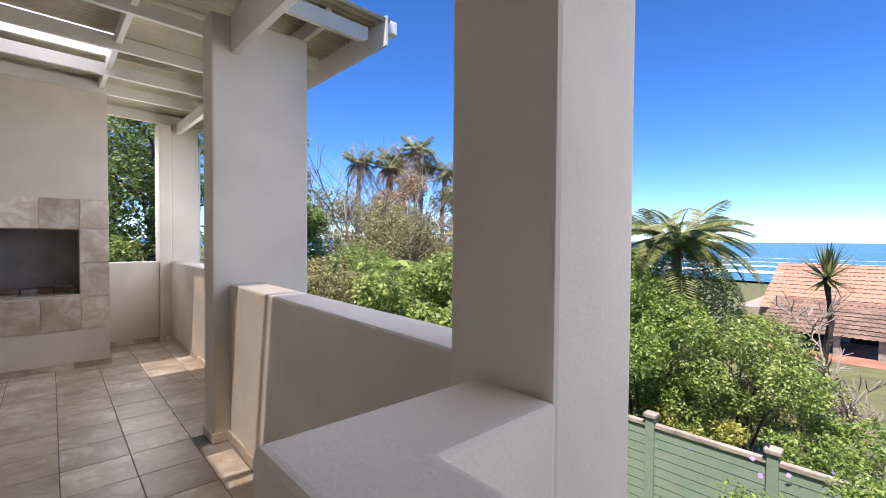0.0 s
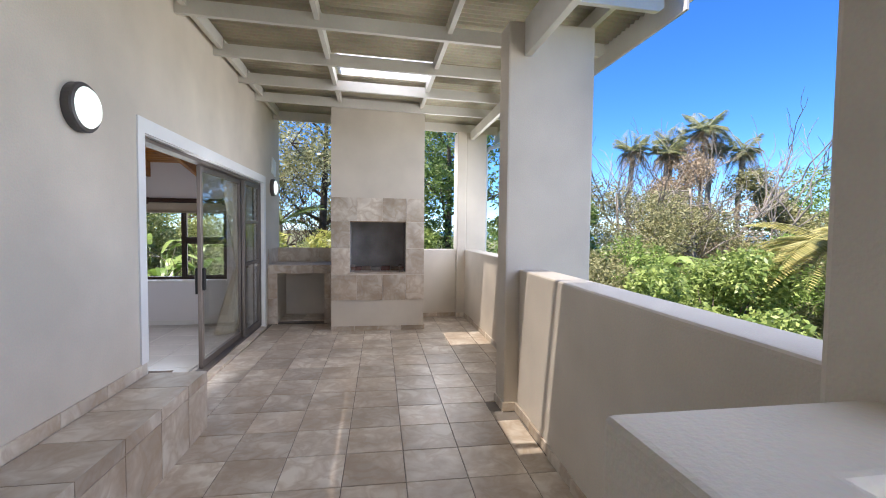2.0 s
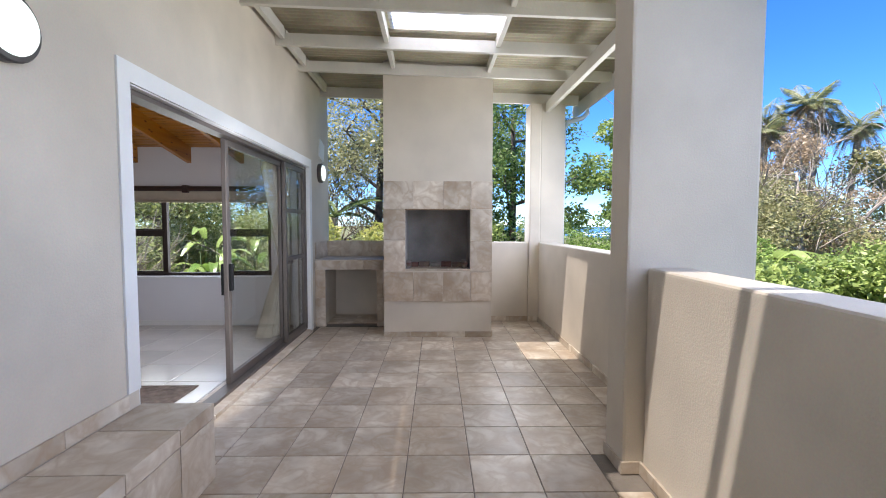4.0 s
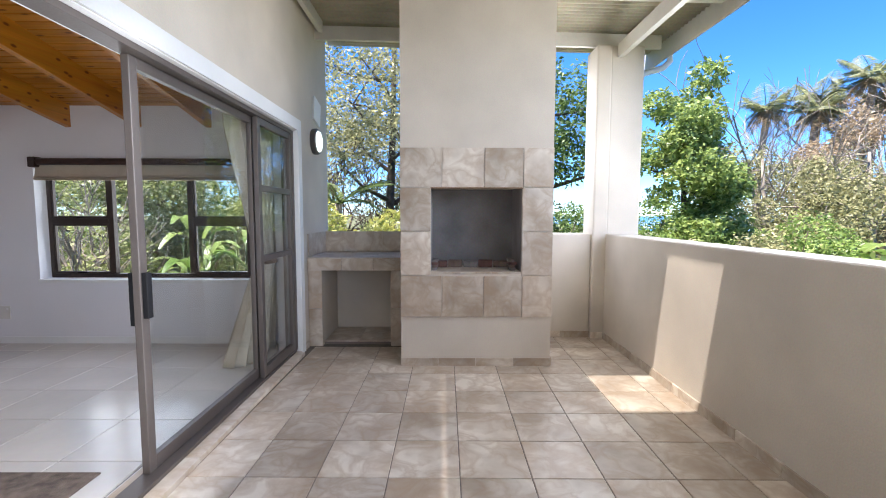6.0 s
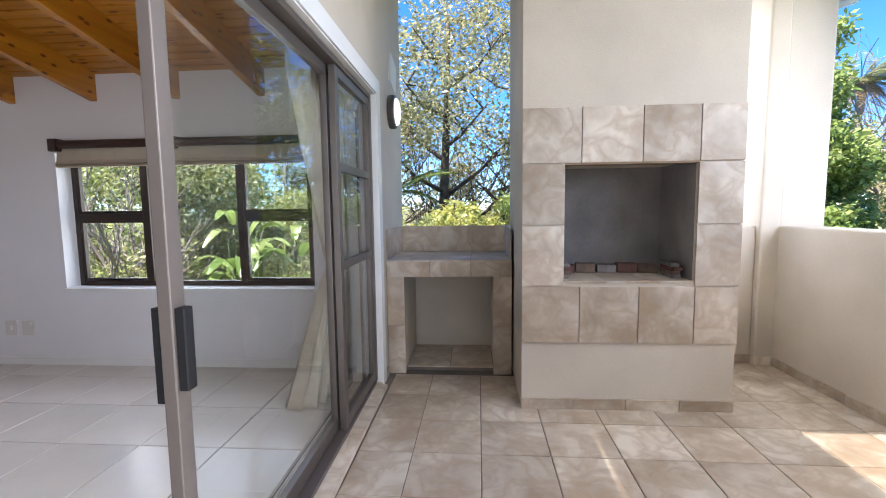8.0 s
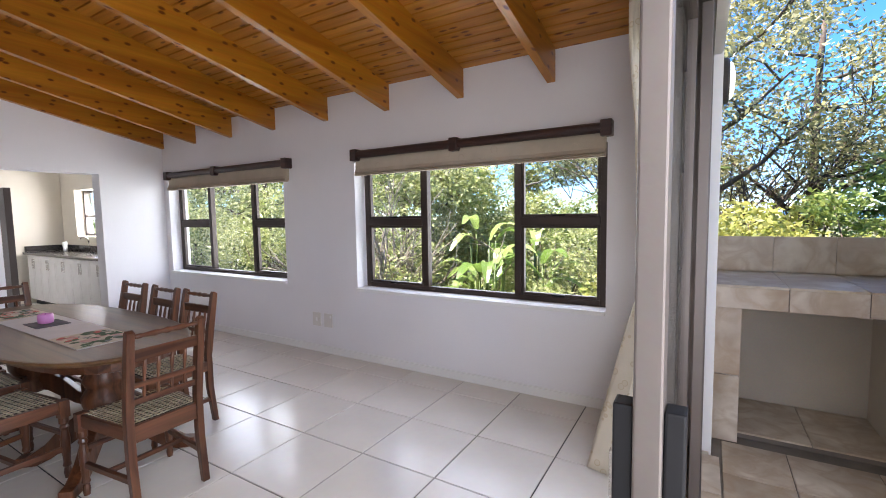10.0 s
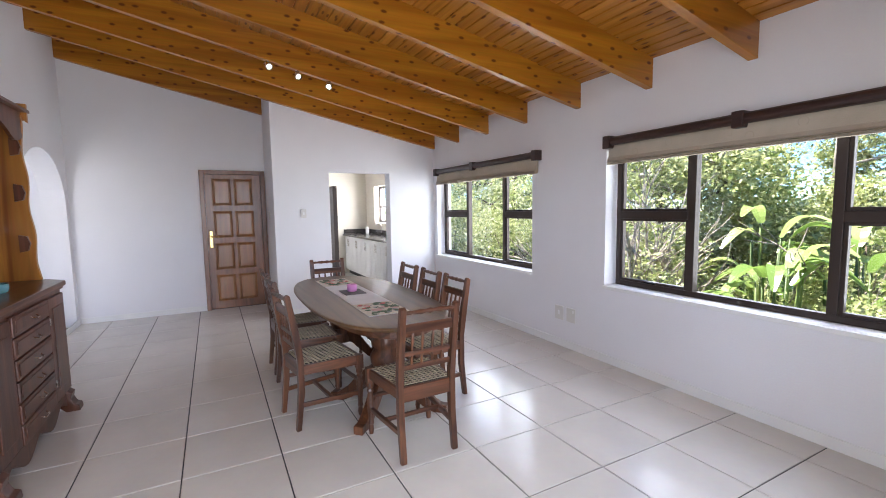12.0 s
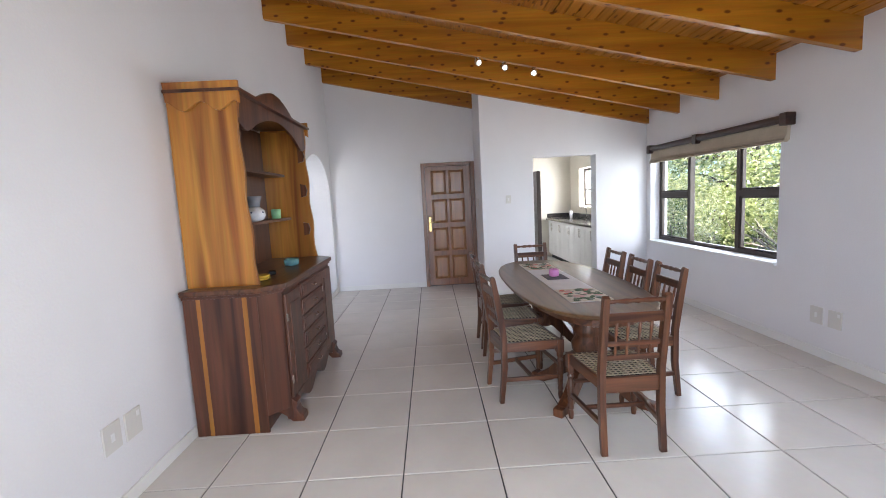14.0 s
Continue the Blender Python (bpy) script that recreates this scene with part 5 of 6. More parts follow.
def bare_tree(x, y, base, h, spread, seed, label, m):
    """A leafless tree: forking branches down to twigs, and a thin scatter of leaves."""
    T = thing("bare_tree", label, "tree", "bare trees", pose(x, y, base))
    rr = random.Random(seed)
    bm = bmesh.new()

    def grow(p, d, l, r, depth):
        n = 3
        pts = [p]
        for i in range(n):
            d = (d + Vector((rr.uniform(-.28, .28), rr.uniform(-.28, .28), rr.uniform(-.1, .16)))).normalized()
            pts.append(pts[-1] + d * l / n)
        tube(bm, pts, [r, r * 0.85, r * 0.72, r * 0.6], 5 if depth > 1 else 4)
        if depth:
            for _ in range(3 if depth > 1 else 4):
                e = (d + Vector((rr.uniform(-1, 1), rr.uniform(-1, 1), rr.uniform(-.25, .6))) * 0.85).normalized()
                grow(pts[rr.choice((1, 2, 3))], e, l * rr.uniform(.55, .8), max(0.012, r * 0.55), depth - 1)

    for _ in range(3):
        grow(Vector((rr.uniform(-.2, .2), rr.uniform(-.2, .2), 0)), Vector((rr.uniform(-.3, .3), rr.uniform(-.3, .3), 1)).normalized(), h * 0.5, 0.11 * spread, 4)
    o = part("branchwork", bm, m, T)
    return T


GREY_BARK = mat("grey_twigs", (0.42, 0.37, 0.31), 0.9, vary=0.2, scale=4, fine=30)
bare_tree(15.2, 19.0, -3.4, 9.8, 1.0, 3, "leafless pale-branched tree below the palms", GREY_BARK)
bare_tree(12.8, 18.4, -3.4, 9.0, 0.9, 5, "leafless pale-branched tree below the palms", GREY_BARK)
bare_tree(17.0, 18.6, -3.4, 9.2, 0.9, 6, "leafless pale-branched tree below the palms", GREY_BARK)
bare_tree(12.2, 1.3, -3.4, 3.2, 0.5, 8, "crooked half-bare shrub branches", GREY_BARK)
bare_tree(-5.75, 11.3, -2.9, 5.0, 0.9, 12, "pale crooked tree trunk outside the window", PALE_BARK)
tree("tree", 16.0, 20.4, -3.4, 9.7, 3.2, 20000, 0.16, FROND_DRY, PALE_BARK, "dry brown thicket round the palms", 91, bare=0.3, trunk=0.12, group=G, clumps=40)
tree("tree", 20.2, 19.6, -3.4, 9.0, 3.2, 22000, 0.16, LEAF_O, PALE_BARK, "dry grey-green thicket round the palms", 92, bare=0.2, trunk=0.12, group=G, clumps=40)
bare_tree(-1.0, 17.5, -3.0, 6.5, 0.8, 9, "thin bare-branched tree against the sky", BARK)
bare_tree(-3.2, 14.4, -3.0, 6.0, 0.7, 10, "thin bare-branched tree against the sky", BARK)


# spiky yuccas
def yucca(x, y, base, height, r, seed, label):
    random.seed(seed)
    T = thing("yucca", label, "yucca", "yuccas", pose(x, y, base))
    bm = bmesh.new()
    tube(bm, [Vector((0, 0, 0)), Vector((0.12, 0.1, height * 0.4)), Vector((0.05, -0.1, height * 0.75)), Vector((0, 0, height))], [0.1, 0.08, 0.075, 0.09], 8)
    part("stem", bm, BARK, T, smooth=True)
    bm = bmesh.new()
    for i in range(110):
        a, e = random.uniform(0, 6.28), random.uniform(-0.5, 1.5)
        d = Vector((math.cos(a) * math.cos(e), math.sin(a) * math.cos(e), math.sin(e)))
        s = d.cross(Vector((0, 0, 1))).normalized() * 0.035
        o = Vector((0, 0, height))
        L = r * random.uniform(0.75, 1.05)
        bm.faces.new([bm.verts.new(v) for v in (o + d * 0.05 - s * 0.6, o + d * L * 0.4 - s, o + d * L, o + d * L * 0.4 + s, o + d * 0.05 + s * 0.6)])
    part("leaves", bm, leaf_mat("yucca_leaf", (0.06, 0.09, 0.03), (0.32, 0.33, 0.14)), T)


yucca(14.3, 1.6, -3.6, 4.3, 0.95, 1, "tall spiky yucca on a bent stem")
yucca(9.4, -0.35, -3.2, 2.5, 0.95, 2, "spiky yucca with yellow-edged leaves")
yucca(8.9, -0.5, -3.2, 1.3, 0.8, 3, "spiky yucca with drooping brown leaves")

# green slatted fence
FENCE = mat("green_fence_paint", (0.17, 0.27, 0.19), 0.6, vary=0.18, scale=3, fine=30, tint=(0.26, 0.33, 0.25))
CONC = mat("weathered_concrete", (0.42, 0.38, 0.32), 0.9, vary=0.2, scale=4, fine=40, bump=0.5)
fence = thing("fence", "green painted precast slat fence with capped posts", "fence")
py = [8.0, 6.35, 4.7, 3.05, 1.40, -0.25, -1.9, -3.55]
for i, y in enumerate(py):
    zt = -1.33
    block("post", 7.53, 7.67, y - 0.07, y + 0.07, -3.3, zt, FENCE, fence, bevel=0.01)
    block("cap", 7.50, 7.70, y - 0.1, y + 0.1, zt, zt + 0.07, CONC, fence, "weathered grey cap", bevel=0.015)
for a, b in zip(py, py[1:]):
    block("coping", 7.55, 7.65, b + 0.07, a - 0.07, -1.49, -1.42, CONC, fence, bevel=0.01)
    for k in range(10):
        bm = bmesh.new()
        z0 = -1.50 - (k + 1) * 0.155
        outline_prism(bm, [(7.575, z0), (7.615, z0), (7.60, z0 + 0.145), (7.58, z0 + 0.145)], b + 0.07, a - 0.07)
        part("slat", bm, FENCE, fence)

# neighbour's house by the sea, pool and paving
ROOFT = mat("terracotta_roof", (0.50, 0.22, 0.13), 0.8, vary=0.2, scale=1.5, fine=12, bump=0.4, tint=(0.42, 0.27, 0.2))
BROWNT = mat("brown_roof", (0.27, 0.18, 0.13), 0.85, vary=0.2, scale=1.5, fine=12)
house = thing("neighbour_house", "low house with terracotta tile roof near the beach", "house")
block("wall", 40, 52, -14, 9.5, -6.5, -3.4, mat("house_wall", (0.42, 0.33, 0.27), 0.8, vary=0.1), house)


def tiled_slope(parent, x0, z0, x1, z1, y0, y1, m, rows=12):
    """Roof slope from eave to ridge as overlapping courses with rolls."""
    for r in range(rows):
        bm = bmesh.new()
        f0, f1 = r / rows, (r + 1.12) / rows
        xa, xb = x0 + (x1 - x0) * f0, x0 + (x1 - x0) * f1
        za, zb = z0 + (z1 - z0) * f0 + 0.06, z0 + (z1 - z0) * f1
        n = int((y1 - y0) / 0.16)
        prev = None
        for i in range(n + 1):
            y = y0 + (y1 - y0) * i / n
            h = 0.035 * (i % 2)
            cur = (bm.verts.new((xa, y, za + h)), bm.verts.new((xb, y, zb + h)))
            if prev:
                bm.faces.new([prev[0], cur[0], cur[1], prev[1]])
            prev = cur
        part("roof_course", bm, m, parent)


tiled_slope(house, 39.3, -3.3, 46, -0.25, -14.5, 8.0, ROOFT)
tiled_slope(house, 52.7, -3.3, 46, -0.25, -14.5, 8.0, ROOFT)
tiled_slope(house, 34, -3.95, 39.6, -2.45, 1.0, 7.0, BROWNT, 9)
for y in (1.3, 3.2, 5.0, 6.7):
    block("post", 34.3, 34.6, y - 0.15, y + 0.15, -6.2, -3.95, CONC, house)
for y in (-11, -7, -3.4, -0.5):
    block("window", 39.9, 39.99, y, y + 1.8, -5.6, -3.9, BLACK, house, "dark window")
for y in (1.6, 4.0):
    block("door", 39.9, 39.99, y, y + 1.4, -6.2, -3.9, BLACK, house, "dark glass door")
PAVE = mat("red_paving", (0.40, 0.19, 0.12), 0.85, vary=0.15, scale=1, fine=10)
tagged(block("pavement", 24, 39, -14, 7, -5.6, -5.02, PAVE), "red brick pool paving", kind="structure")
pool = thing("swimming_pool", "turquoise swimming pool in red paving", "swimming pool")
block("rim", 26.5, 31.5, -6.5, 2.1, -5.02, -4.97, CONC, pool, bevel=0.01)
block("water", 26.7, 31.3, -6.3, 1.9, -4.972, -4.955, mat("pool_water", (0.10, 0.42, 0.40), 0.08, vary=0.1, scale=0.6, fine=4), pool, "turquoise water")

# ---- dining table ----
TX, TY, TZ = -5.400, 5.610, 0.735
table = thing("dining_table", "long oval dark wooden dining table on carved pedestals", "table", at=pose(TX, TY, 0.02))
bm = bmesh.new()


def oval(a, b, n=48, e=2.6):
    return [(a * math.copysign(abs(math.cos(2 * math.pi * k / n)) ** (2 / e), math.cos(2 * math.pi * k / n)), b * math.copysign(abs(math.sin(2 * math.pi * k / n)) ** (2 / e), math.sin(2 * math.pi * k / n))) for k in range(n)]


def oval_slab(bm, rings):
    """Stack of oval outlines (a, b, z), closed top and bottom."""
    rs = [[bm.verts.new((x, y, z)) for x, y in oval(a, b)] for a, b, z in rings]
    for p, q in zip(rs, rs[1:]):
        for k in range(48):
            bm.faces.new([p[k], p[(k + 1) % 48], q[(k + 1) % 48], q[k]])
    bm.faces.new(rs[0][::-1]); bm.faces.new(rs[-1])


H = TZ - 0.02
oval_slab(bm, [(1.12, 0.43, H - 0.03), (1.155, 0.465, H - 0.026), (1.165, 0.475, H - 0.012), (1.16, 0.47, H - 0.002), (1.15, 0.46, H)])
part("tabletop", bm, TABLE_WOOD, table, "worn brown polished top")
bm = bmesh.new()
oval_slab(bm, [(1.04, 0.33, H - 0.105), (1.07, 0.36, H - 0.095), (1.07, 0.36, H - 0.0305)])
part("apron", bm, DARK_WOOD_X, table)
for sx in (-0.62, 0.62):
    bm = bmesh.new()
    lathe(bm, [(0.05, 0.14), (0.085, 0.15), (0.10, 0.19), (0.075, 0.24), (0.085, 0.27), (0.115, 0.33), (0.12, 0.38), (0.09, 0.43), (0.10, 0.45), (0.11, 0.48), (0.09, 0.52), (0.10, 0.58), (0.11, H - 0.105)], 20, Matrix.Translation((sx, 0, 0)))
    part("pedestal", bm, DARK_WOOD, table, smooth=True)
    for a in (45, 135, 225, 315):
        bm = bmesh.new()
        pts = [(0.05, 0.17), (0.05, 0.30), (0.13, 0.29), (0.22, 0.22), (0.31, 0.12), (0.40, 0.06), (0.46, 0.055), (0.46, 0.0), (0.36, 0.0), (0.28, 0.035), (0.19, 0.10), (0.12, 0.15)]
        outline_prism(bm, pts, -0.032, 0.032)
        bmesh.ops.transform(bm, matrix=pose(sx, 0, 0, 0, 0, a), verts=bm.verts)
        part("foot", bm, DARK_WOOD, table, bevel=0.006)
# runner, coaster and candle
runner = thing("table_runner", "white table runner with floral printed ends", "runner", at=pose(TX - 0.05, TY - 0.03, TZ))
RUN = mat("white_cloth", (0.78, 0.76, 0.76), 0.9, vary=0.03, scale=8, fine=300, bump=0.2)
bm = bmesh.new()
box(bm, -0.85, 0.85, -0.15, 0.15, 0.0012, 0.004)
part("cloth", bm, RUN, runner)
fm = [mat("print_" + n, c, 0.9, vary=0.08, scale=30) for n, c in (("green", (0.10, 0.16, 0.09)), ("coral", (0.66, 0.16, 0.14)), ("pink", (0.72, 0.45, 0.40)), ("cream", (0.75, 0.68, 0.56)), ("grey", (0.3, 0.32, 0.33)))]
rr = random.Random(3)
for end in (-1, 1):
    bm = bmesh.new()
    box(bm, min(end * 0.45, end * 0.849), max(end * 0.45, end * 0.849), -0.149, 0.149, 0.0042, 0.0048)
    part("printed_end", bm, fm[3], runner, "cream floral printed end")
    for k in range(60):
        cx, cy, r = end * rr.uniform(0.48, 0.82), rr.uniform(-0.12, 0.12), rr.uniform(0.018, 0.046)
        n = rr.randint(5, 8)
        a0 = rr.uniform(0, 6)
        st = rr.uniform(0.4, 1.0)
        bm = bmesh.new()
        vs = []
        for j in range(n):
            a = 2 * math.pi * j / n
            u, v = r * math.cos(a) * rr.uniform(0.75, 1.2), r * st * math.sin(a) * rr.uniform(0.75, 1.2)
            vs.append(bm.verts.new((cx + u * math.cos(a0) - v * math.sin(a0), max(-0.147, min(0.147, cy + u * math.sin(a0) + v * math.cos(a0))), 0.005 + k * 0.00002)))
        bm.faces.new(vs)
        part("printed_flower", bm, fm[(k * 7) % 5 if k % 3 else 0], runner)
tagged(block("coaster", TX - 0.22, TX + 0.02, TY - 0.12, TY + 0.06, TZ + 0.0052, TZ + 0.009, mat("grey_mat", (0.16, 0.15, 0.17), 0.8, vary=0.2, scale=20), bevel=0.001), "grey patterned square place mat under the candle", "place mat")
candle = thing("candle", "short pink candle in a glass cup", "candle", at=pose(TX - 0.12, TY - 0.03, TZ + 0.0092))
bm = bmesh.new()
lathe(bm, [(0.03, 0), (0.04, 0.004), (0.043, 0.03), (0.041, 0.06), (0.036, 0.063), (0.034, 0.05)], 20)
part("cup", bm, mat("pink_wax", (0.75, 0.30, 0.62), 0.35, vary=0.04), candle, smooth=True)
bm = bmesh.new()
lathe(bm, [(0.0015, 0.05), (0.0012, 0.068)], 6)
part("wick", bm, BLACK, candle)

# ---- dining chairs: built once, then copied ----
WEAVE = mat("rawhide_strips", (0.50, 0.42, 0.29), 0.7, vary=0.15, scale=20, fine=90, bump=0.3)
SEATD = mat("dark_seat_base", (0.03, 0.024, 0.02), 0.9)


def build_chair():
    """Faces +y; origin on the floor under the seat's middle."""
    C = thing("dining_chair", "dark-stained wooden dining chair with woven rawhide seat", "chair", "chairs round the table")
    wf, wb, d = 0.205, 0.165, 0.20
    hseat, top = 0.43, 0.89
    for s in (-1, 1):
        bm = bmesh.new()
        pts = [(-d - 0.045, 0.0), (-d - 0.015, 0.0), (-d + 0.018, 0.25), (-d + 0.018, 0.47), (-d - 0.005, 0.66), (-d - 0.05, top), (-d - 0.062, top + 0.012), (-d - 0.085, top), (-d - 0.05, 0.66), (-d - 0.022, 0.47), (-d - 0.022, 0.25)]
        outline_prism(bm, pts, s * wb - 0.018, s * wb + 0.018, swap=True)
        part("back_post", bm, DARK_WOOD, C, bevel=0.004)
        bm = bmesh.new()
        lathe(bm, [(0.014, 0.0), (0.018, 0.03), (0.014, 0.06), (0.02, 0.07), (0.016, 0.09), (0.021, 0.16), (0.023, 0.22), (0.016, 0.27), (0.022, 0.285), (0.016, 0.30), (0.023, 0.31), (0.023, 0.34)], 12, Matrix.Translation((s * wf, d - 0.01, 0)))
        box(bm, s * wf - 0.023, s * wf + 0.023, d - 0.033, d + 0.013, 0.34, 0.435)
        part("front_leg", bm, DARK_WOOD, C)
        bm = bmesh.new()
        for z in (0.15,):
            vs = box(bm, -0.011, 0.011, -d, d - 0.02, z, z + 0.028)
            for v in vs:
                f = (v.co.y + d) / (2 * d)
                v.co.x += s * (wb + (wf - wb) * f)
        part("side_stretcher", bm, DARK_WOOD_Y, C, bevel=0.003)
        bm = bmesh.new()
        vs = box(bm, -0.013, 0.013, -d, d - 0.02, 0.365, 0.43)
        for v in vs:
            f = (v.co.y + d) / (2 * d)
            v.co.x += s * (wb + (wf - wb) * f)
        part("side_rail", bm, DARK_WOOD_Y, C, bevel=0.003)
    block("front_rail", -wf + 0.02, wf - 0.02, d - 0.022, d + 0.004, 0.365, 0.43, DARK_WOOD_X, C, bevel=0.003)
    block("back_rail", -wb + 0.015, wb - 0.015, -d - 0.012, -d + 0.012, 0.345, 0.43, DARK_WOOD_X, C, bevel=0.003)
    block("cross_stretcher", -wf + 0.03, wf - 0.03, -0.014, 0.008, 0.155, 0.178, DARK_WOOD_X, C, bevel=0.003)
    block("front_stretcher", -wf + 0.02, wf - 0.02, d - 0.02, d, 0.235, 0.258, DARK_WOOD_X, C, bevel=0.003)

    def lean_y(z):
        return -d - 0.002 - (0.048 * max(0, z - 0.47) / 0.42 + 0.02 * max(0, z - 0.66) / 0.23)

    for z, h, t in ((0.545, 0.03, 0.018), (0.625, 0.026, 0.016), (0.775, 0.055, 0.018)):
        bm = bmesh.new()
        box(bm, -wb + 0.015, wb - 0.015, lean_y(z) - t / 2, lean_y(z) + t / 2, z - h / 2, z + h / 2)
        part("back_slat", bm, DARK_WOOD_X, C, bevel=0.003)
    bm = bmesh.new()
    y = lean_y(0.875)
    prof = [(0.010, -wb + 0.012), (0.013, -0.12), (0.010, -0.11), (0.016, -0.06), (0.012, -0.03), (0.012, -0.02), (0.017, 0.0), (0.012, 0.02), (0.012, 0.03), (0.016, 0.06), (0.010, 0.11), (0.013, 0.12), (0.010, wb - 0.012)]
    lathe(bm, prof, 10, Matrix.Translation((0, y, 0.868)) @ Matrix.Rotation(math.pi / 2, 4, "Y"))
    part("top_rail", bm, DARK_WOOD_X, C, "turned top rail", smooth=True)
    for x in (-0.095, -0.032, 0.032, 0.095):
        bm = bmesh.new()
        tube(bm, [Vector((x, lean_y(z), z)) for z in (0.535, 0.58, 0.64, 0.70, 0.755)], [0.006, 0.009, 0.006, 0.010, 0.007], 8)
        part("spindle", bm, DARK_WOOD, C, smooth=True)
    bm = bmesh.new()
    vs = box(bm, -1, 1, -d + 0.012, d - 0.02, 0.418, 0.428)
    for v in vs:
        f = (v.co.y + d) / (2 * d)
        v.co.x *= wb + (wf - wb) * f - 0.01
    seat = part("seat", bm, SEATD, C, "woven rawhide strip seat")
    for k in range(13):
        y = -d + 0.03 + k * 0.0275
        f = (y + d) / (2 * d)
        w = wb + (wf - wb) * f - 0.002
        bm = bmesh.new()
        box(bm, -w, w, y - 0.0038, y + 0.0038, 0.4285, 0.433)
        part("strip", bm, WEAVE, seat)
    for k in range(11):
        x = -0.155 + k * 0.031
        bm = bmesh.new()
        vs = box(bm, x - 0.0036, x + 0.0036, -d + 0.014, d - 0.022, 0.4325, 0.4365)
        for v in vs:
            f = (v.co.y + d) / (2 * d)
            v.co.x *= (wb + (wf - wb) * f) / (0.5 * (wb + wf))
        part("strip", bm, WEAVE, seat)
    return C


chair = build_chair()
chair.matrix_basis = pose(-4.255, 5.578, 0.02, 0, 0, 91)
for x, y, r in ((-6.34, 5.63, -88), (-4.90, 5.17, 8), (-5.47, 5.19, 1), (-5.99, 5.19, 1), (-4.82, 5.96, 181), (-5.26, 5.95, 179), (-5.75, 5.96, 180)):
    copy_thing(chair, pose(x, y, 0.02, 0, 0, r))

# ---- dresser ----
dres = thing("dresser", "two-tone wooden dresser with scalloped plate rack and drawers", "dresser")
DX0, DX1 = -4.66, -6.10
DRES = Matrix.Translation((-4.50, -0.125, 0.02)) @ Matrix.Diagonal((1.06, 1.0, 1.035, 1.0)) @ Matrix.Translation((4.66, 0.0, -0.02))
dres.matrix_basis = DRES


def prism_z(bm, pts, z0, z1):
    lo = [bm.verts.new((x, y, z0)) for x, y in pts]
    hi = [bm.verts.new((x, y, z1)) for x, y in pts]
    bm.faces.new(lo[::-1]); bm.faces.new(hi)
    n = len(pts)
    for k in range(n):
        bm.faces.new([lo[k], lo[(k + 1) % n], hi[(k + 1) % n], hi[k]])


YS_ROOM, YS = YS, 3.08
foot = [(DX0, YS + 0.02), (DX0, 3.555), (DX0 - 0.11, 3.665), (DX1 + 0.11, 3.665), (DX1, 3.555), (DX1, YS + 0.02)]
bm = bmesh.new()
prism_z(bm, foot, 0.125, 0.905)
part("body", bm, DRESSER_DARK, dres, bevel=0.003)
block("side_panel", DX0 - 0.01, DX0 + 0.004, YS + 0.015, 3.552, 0.02, 0.90, DRESSER_DARK, dres)
for y, w in ((3.19, 0.026), (3.475, 0.03)):
    block("sapwood_stripe", DX0 + 0.0035, DX0 + 0.0052, y - w / 2, y + w / 2, 0.022, 0.898, DRESSER_HONEY, dres, "pale sapwood streak")
bm = bmesh.new()
g = 0.03
prism_z(bm, [(DX0 + g, YS + 0.01), (DX0 + g, 3.57), (DX0 - 0.10, 3.70), (DX1 + 0.10, 3.70), (DX1 - g, 3.57), (DX1 - g, YS + 0.01)], 0.905, 0.94)
part("top", bm, DARK_WOOD_X, dres, bevel=0.008)
bm = bmesh.new()
prism_z(bm, [(DX0 + 0.012, YS + 0.01), (DX0 + 0.012, 3.56), (DX0 - 0.105, 3.682), (DX1 + 0.105, 3.682), (DX1 - 0.012, 3.56), (DX1 - 0.012, YS + 0.01)], 0.885, 0.905)
part("moulding", bm, DRESSER_DARK, dres, bevel=0.004)
# doors and drawers on the front
for xa, xb in ((DX0 - 0.125, DX0 - 0.43), (DX1 + 0.43, DX1 + 0.125)):
    d = block("door", xb, xa, 3.665, 3.683, 0.18, 0.86, DRESSER_DARK, dres, bevel=0.004)
    block("panel", xb + 0.06, xa - 0.06, 3.683, 3.690, 0.25, 0.79, DRESSER_DARK, d, bevel=0.003)
    block("hinge", xa - 0.006, xa + 0.012, 3.684, 3.69, 0.69, 0.74, CHROME, d, "small metal hinge")
    block("hinge", xa - 0.006, xa + 0.012, 3.684, 3.69, 0.28, 0.33, CHROME, d, "small metal hinge")
for k in range(6):
    z0 = 0.17 + k * 0.118
    d = block("drawer", DX1 + 0.445, DX0 - 0.445, 3.665, 3.688, z0, z0 + 0.108, DRESSER_DARK, dres, bevel=0.006)
    block("panel", DX1 + 0.47, DX0 - 0.47, 3.688, 3.693, z0 + 0.02, z0 + 0.088, DRESSER_DARK, d, bevel=0.003)
    bm = bmesh.new()
    xm = (DX0 + DX1) / 2
    tube(bm, [Vector((xm - 0.04, 3.692, z0 + 0.06)), Vector((xm - 0.03, 3.712, z0 + 0.048)), Vector((xm + 0.03, 3.712, z0 + 0.048)), Vector((xm + 0.04, 3.692, z0 + 0.06))], [0.004] * 4, 6)
    part("handle", bm, CHROME, d, "metal drop handle")
bm = bmesh.new()
n = 24
pts = [(DX0 - 0.11, 0.125)]
L = (DX1 + 0.11) - (DX0 - 0.11)
for k in range(n + 1):
    f = k / n
    pts.append((DX0 - 0.11 + L * f, 0.125 - 0.085 * abs(math.cos(3 * math.pi * f)) ** 1.5))
pts.append((DX1 + 0.11, 0.125))
outline_prism(bm, pts[1:-1] + [(DX1 + 0.11, 0.16), (DX0 - 0.11, 0.16)], 3.63, 3.67)
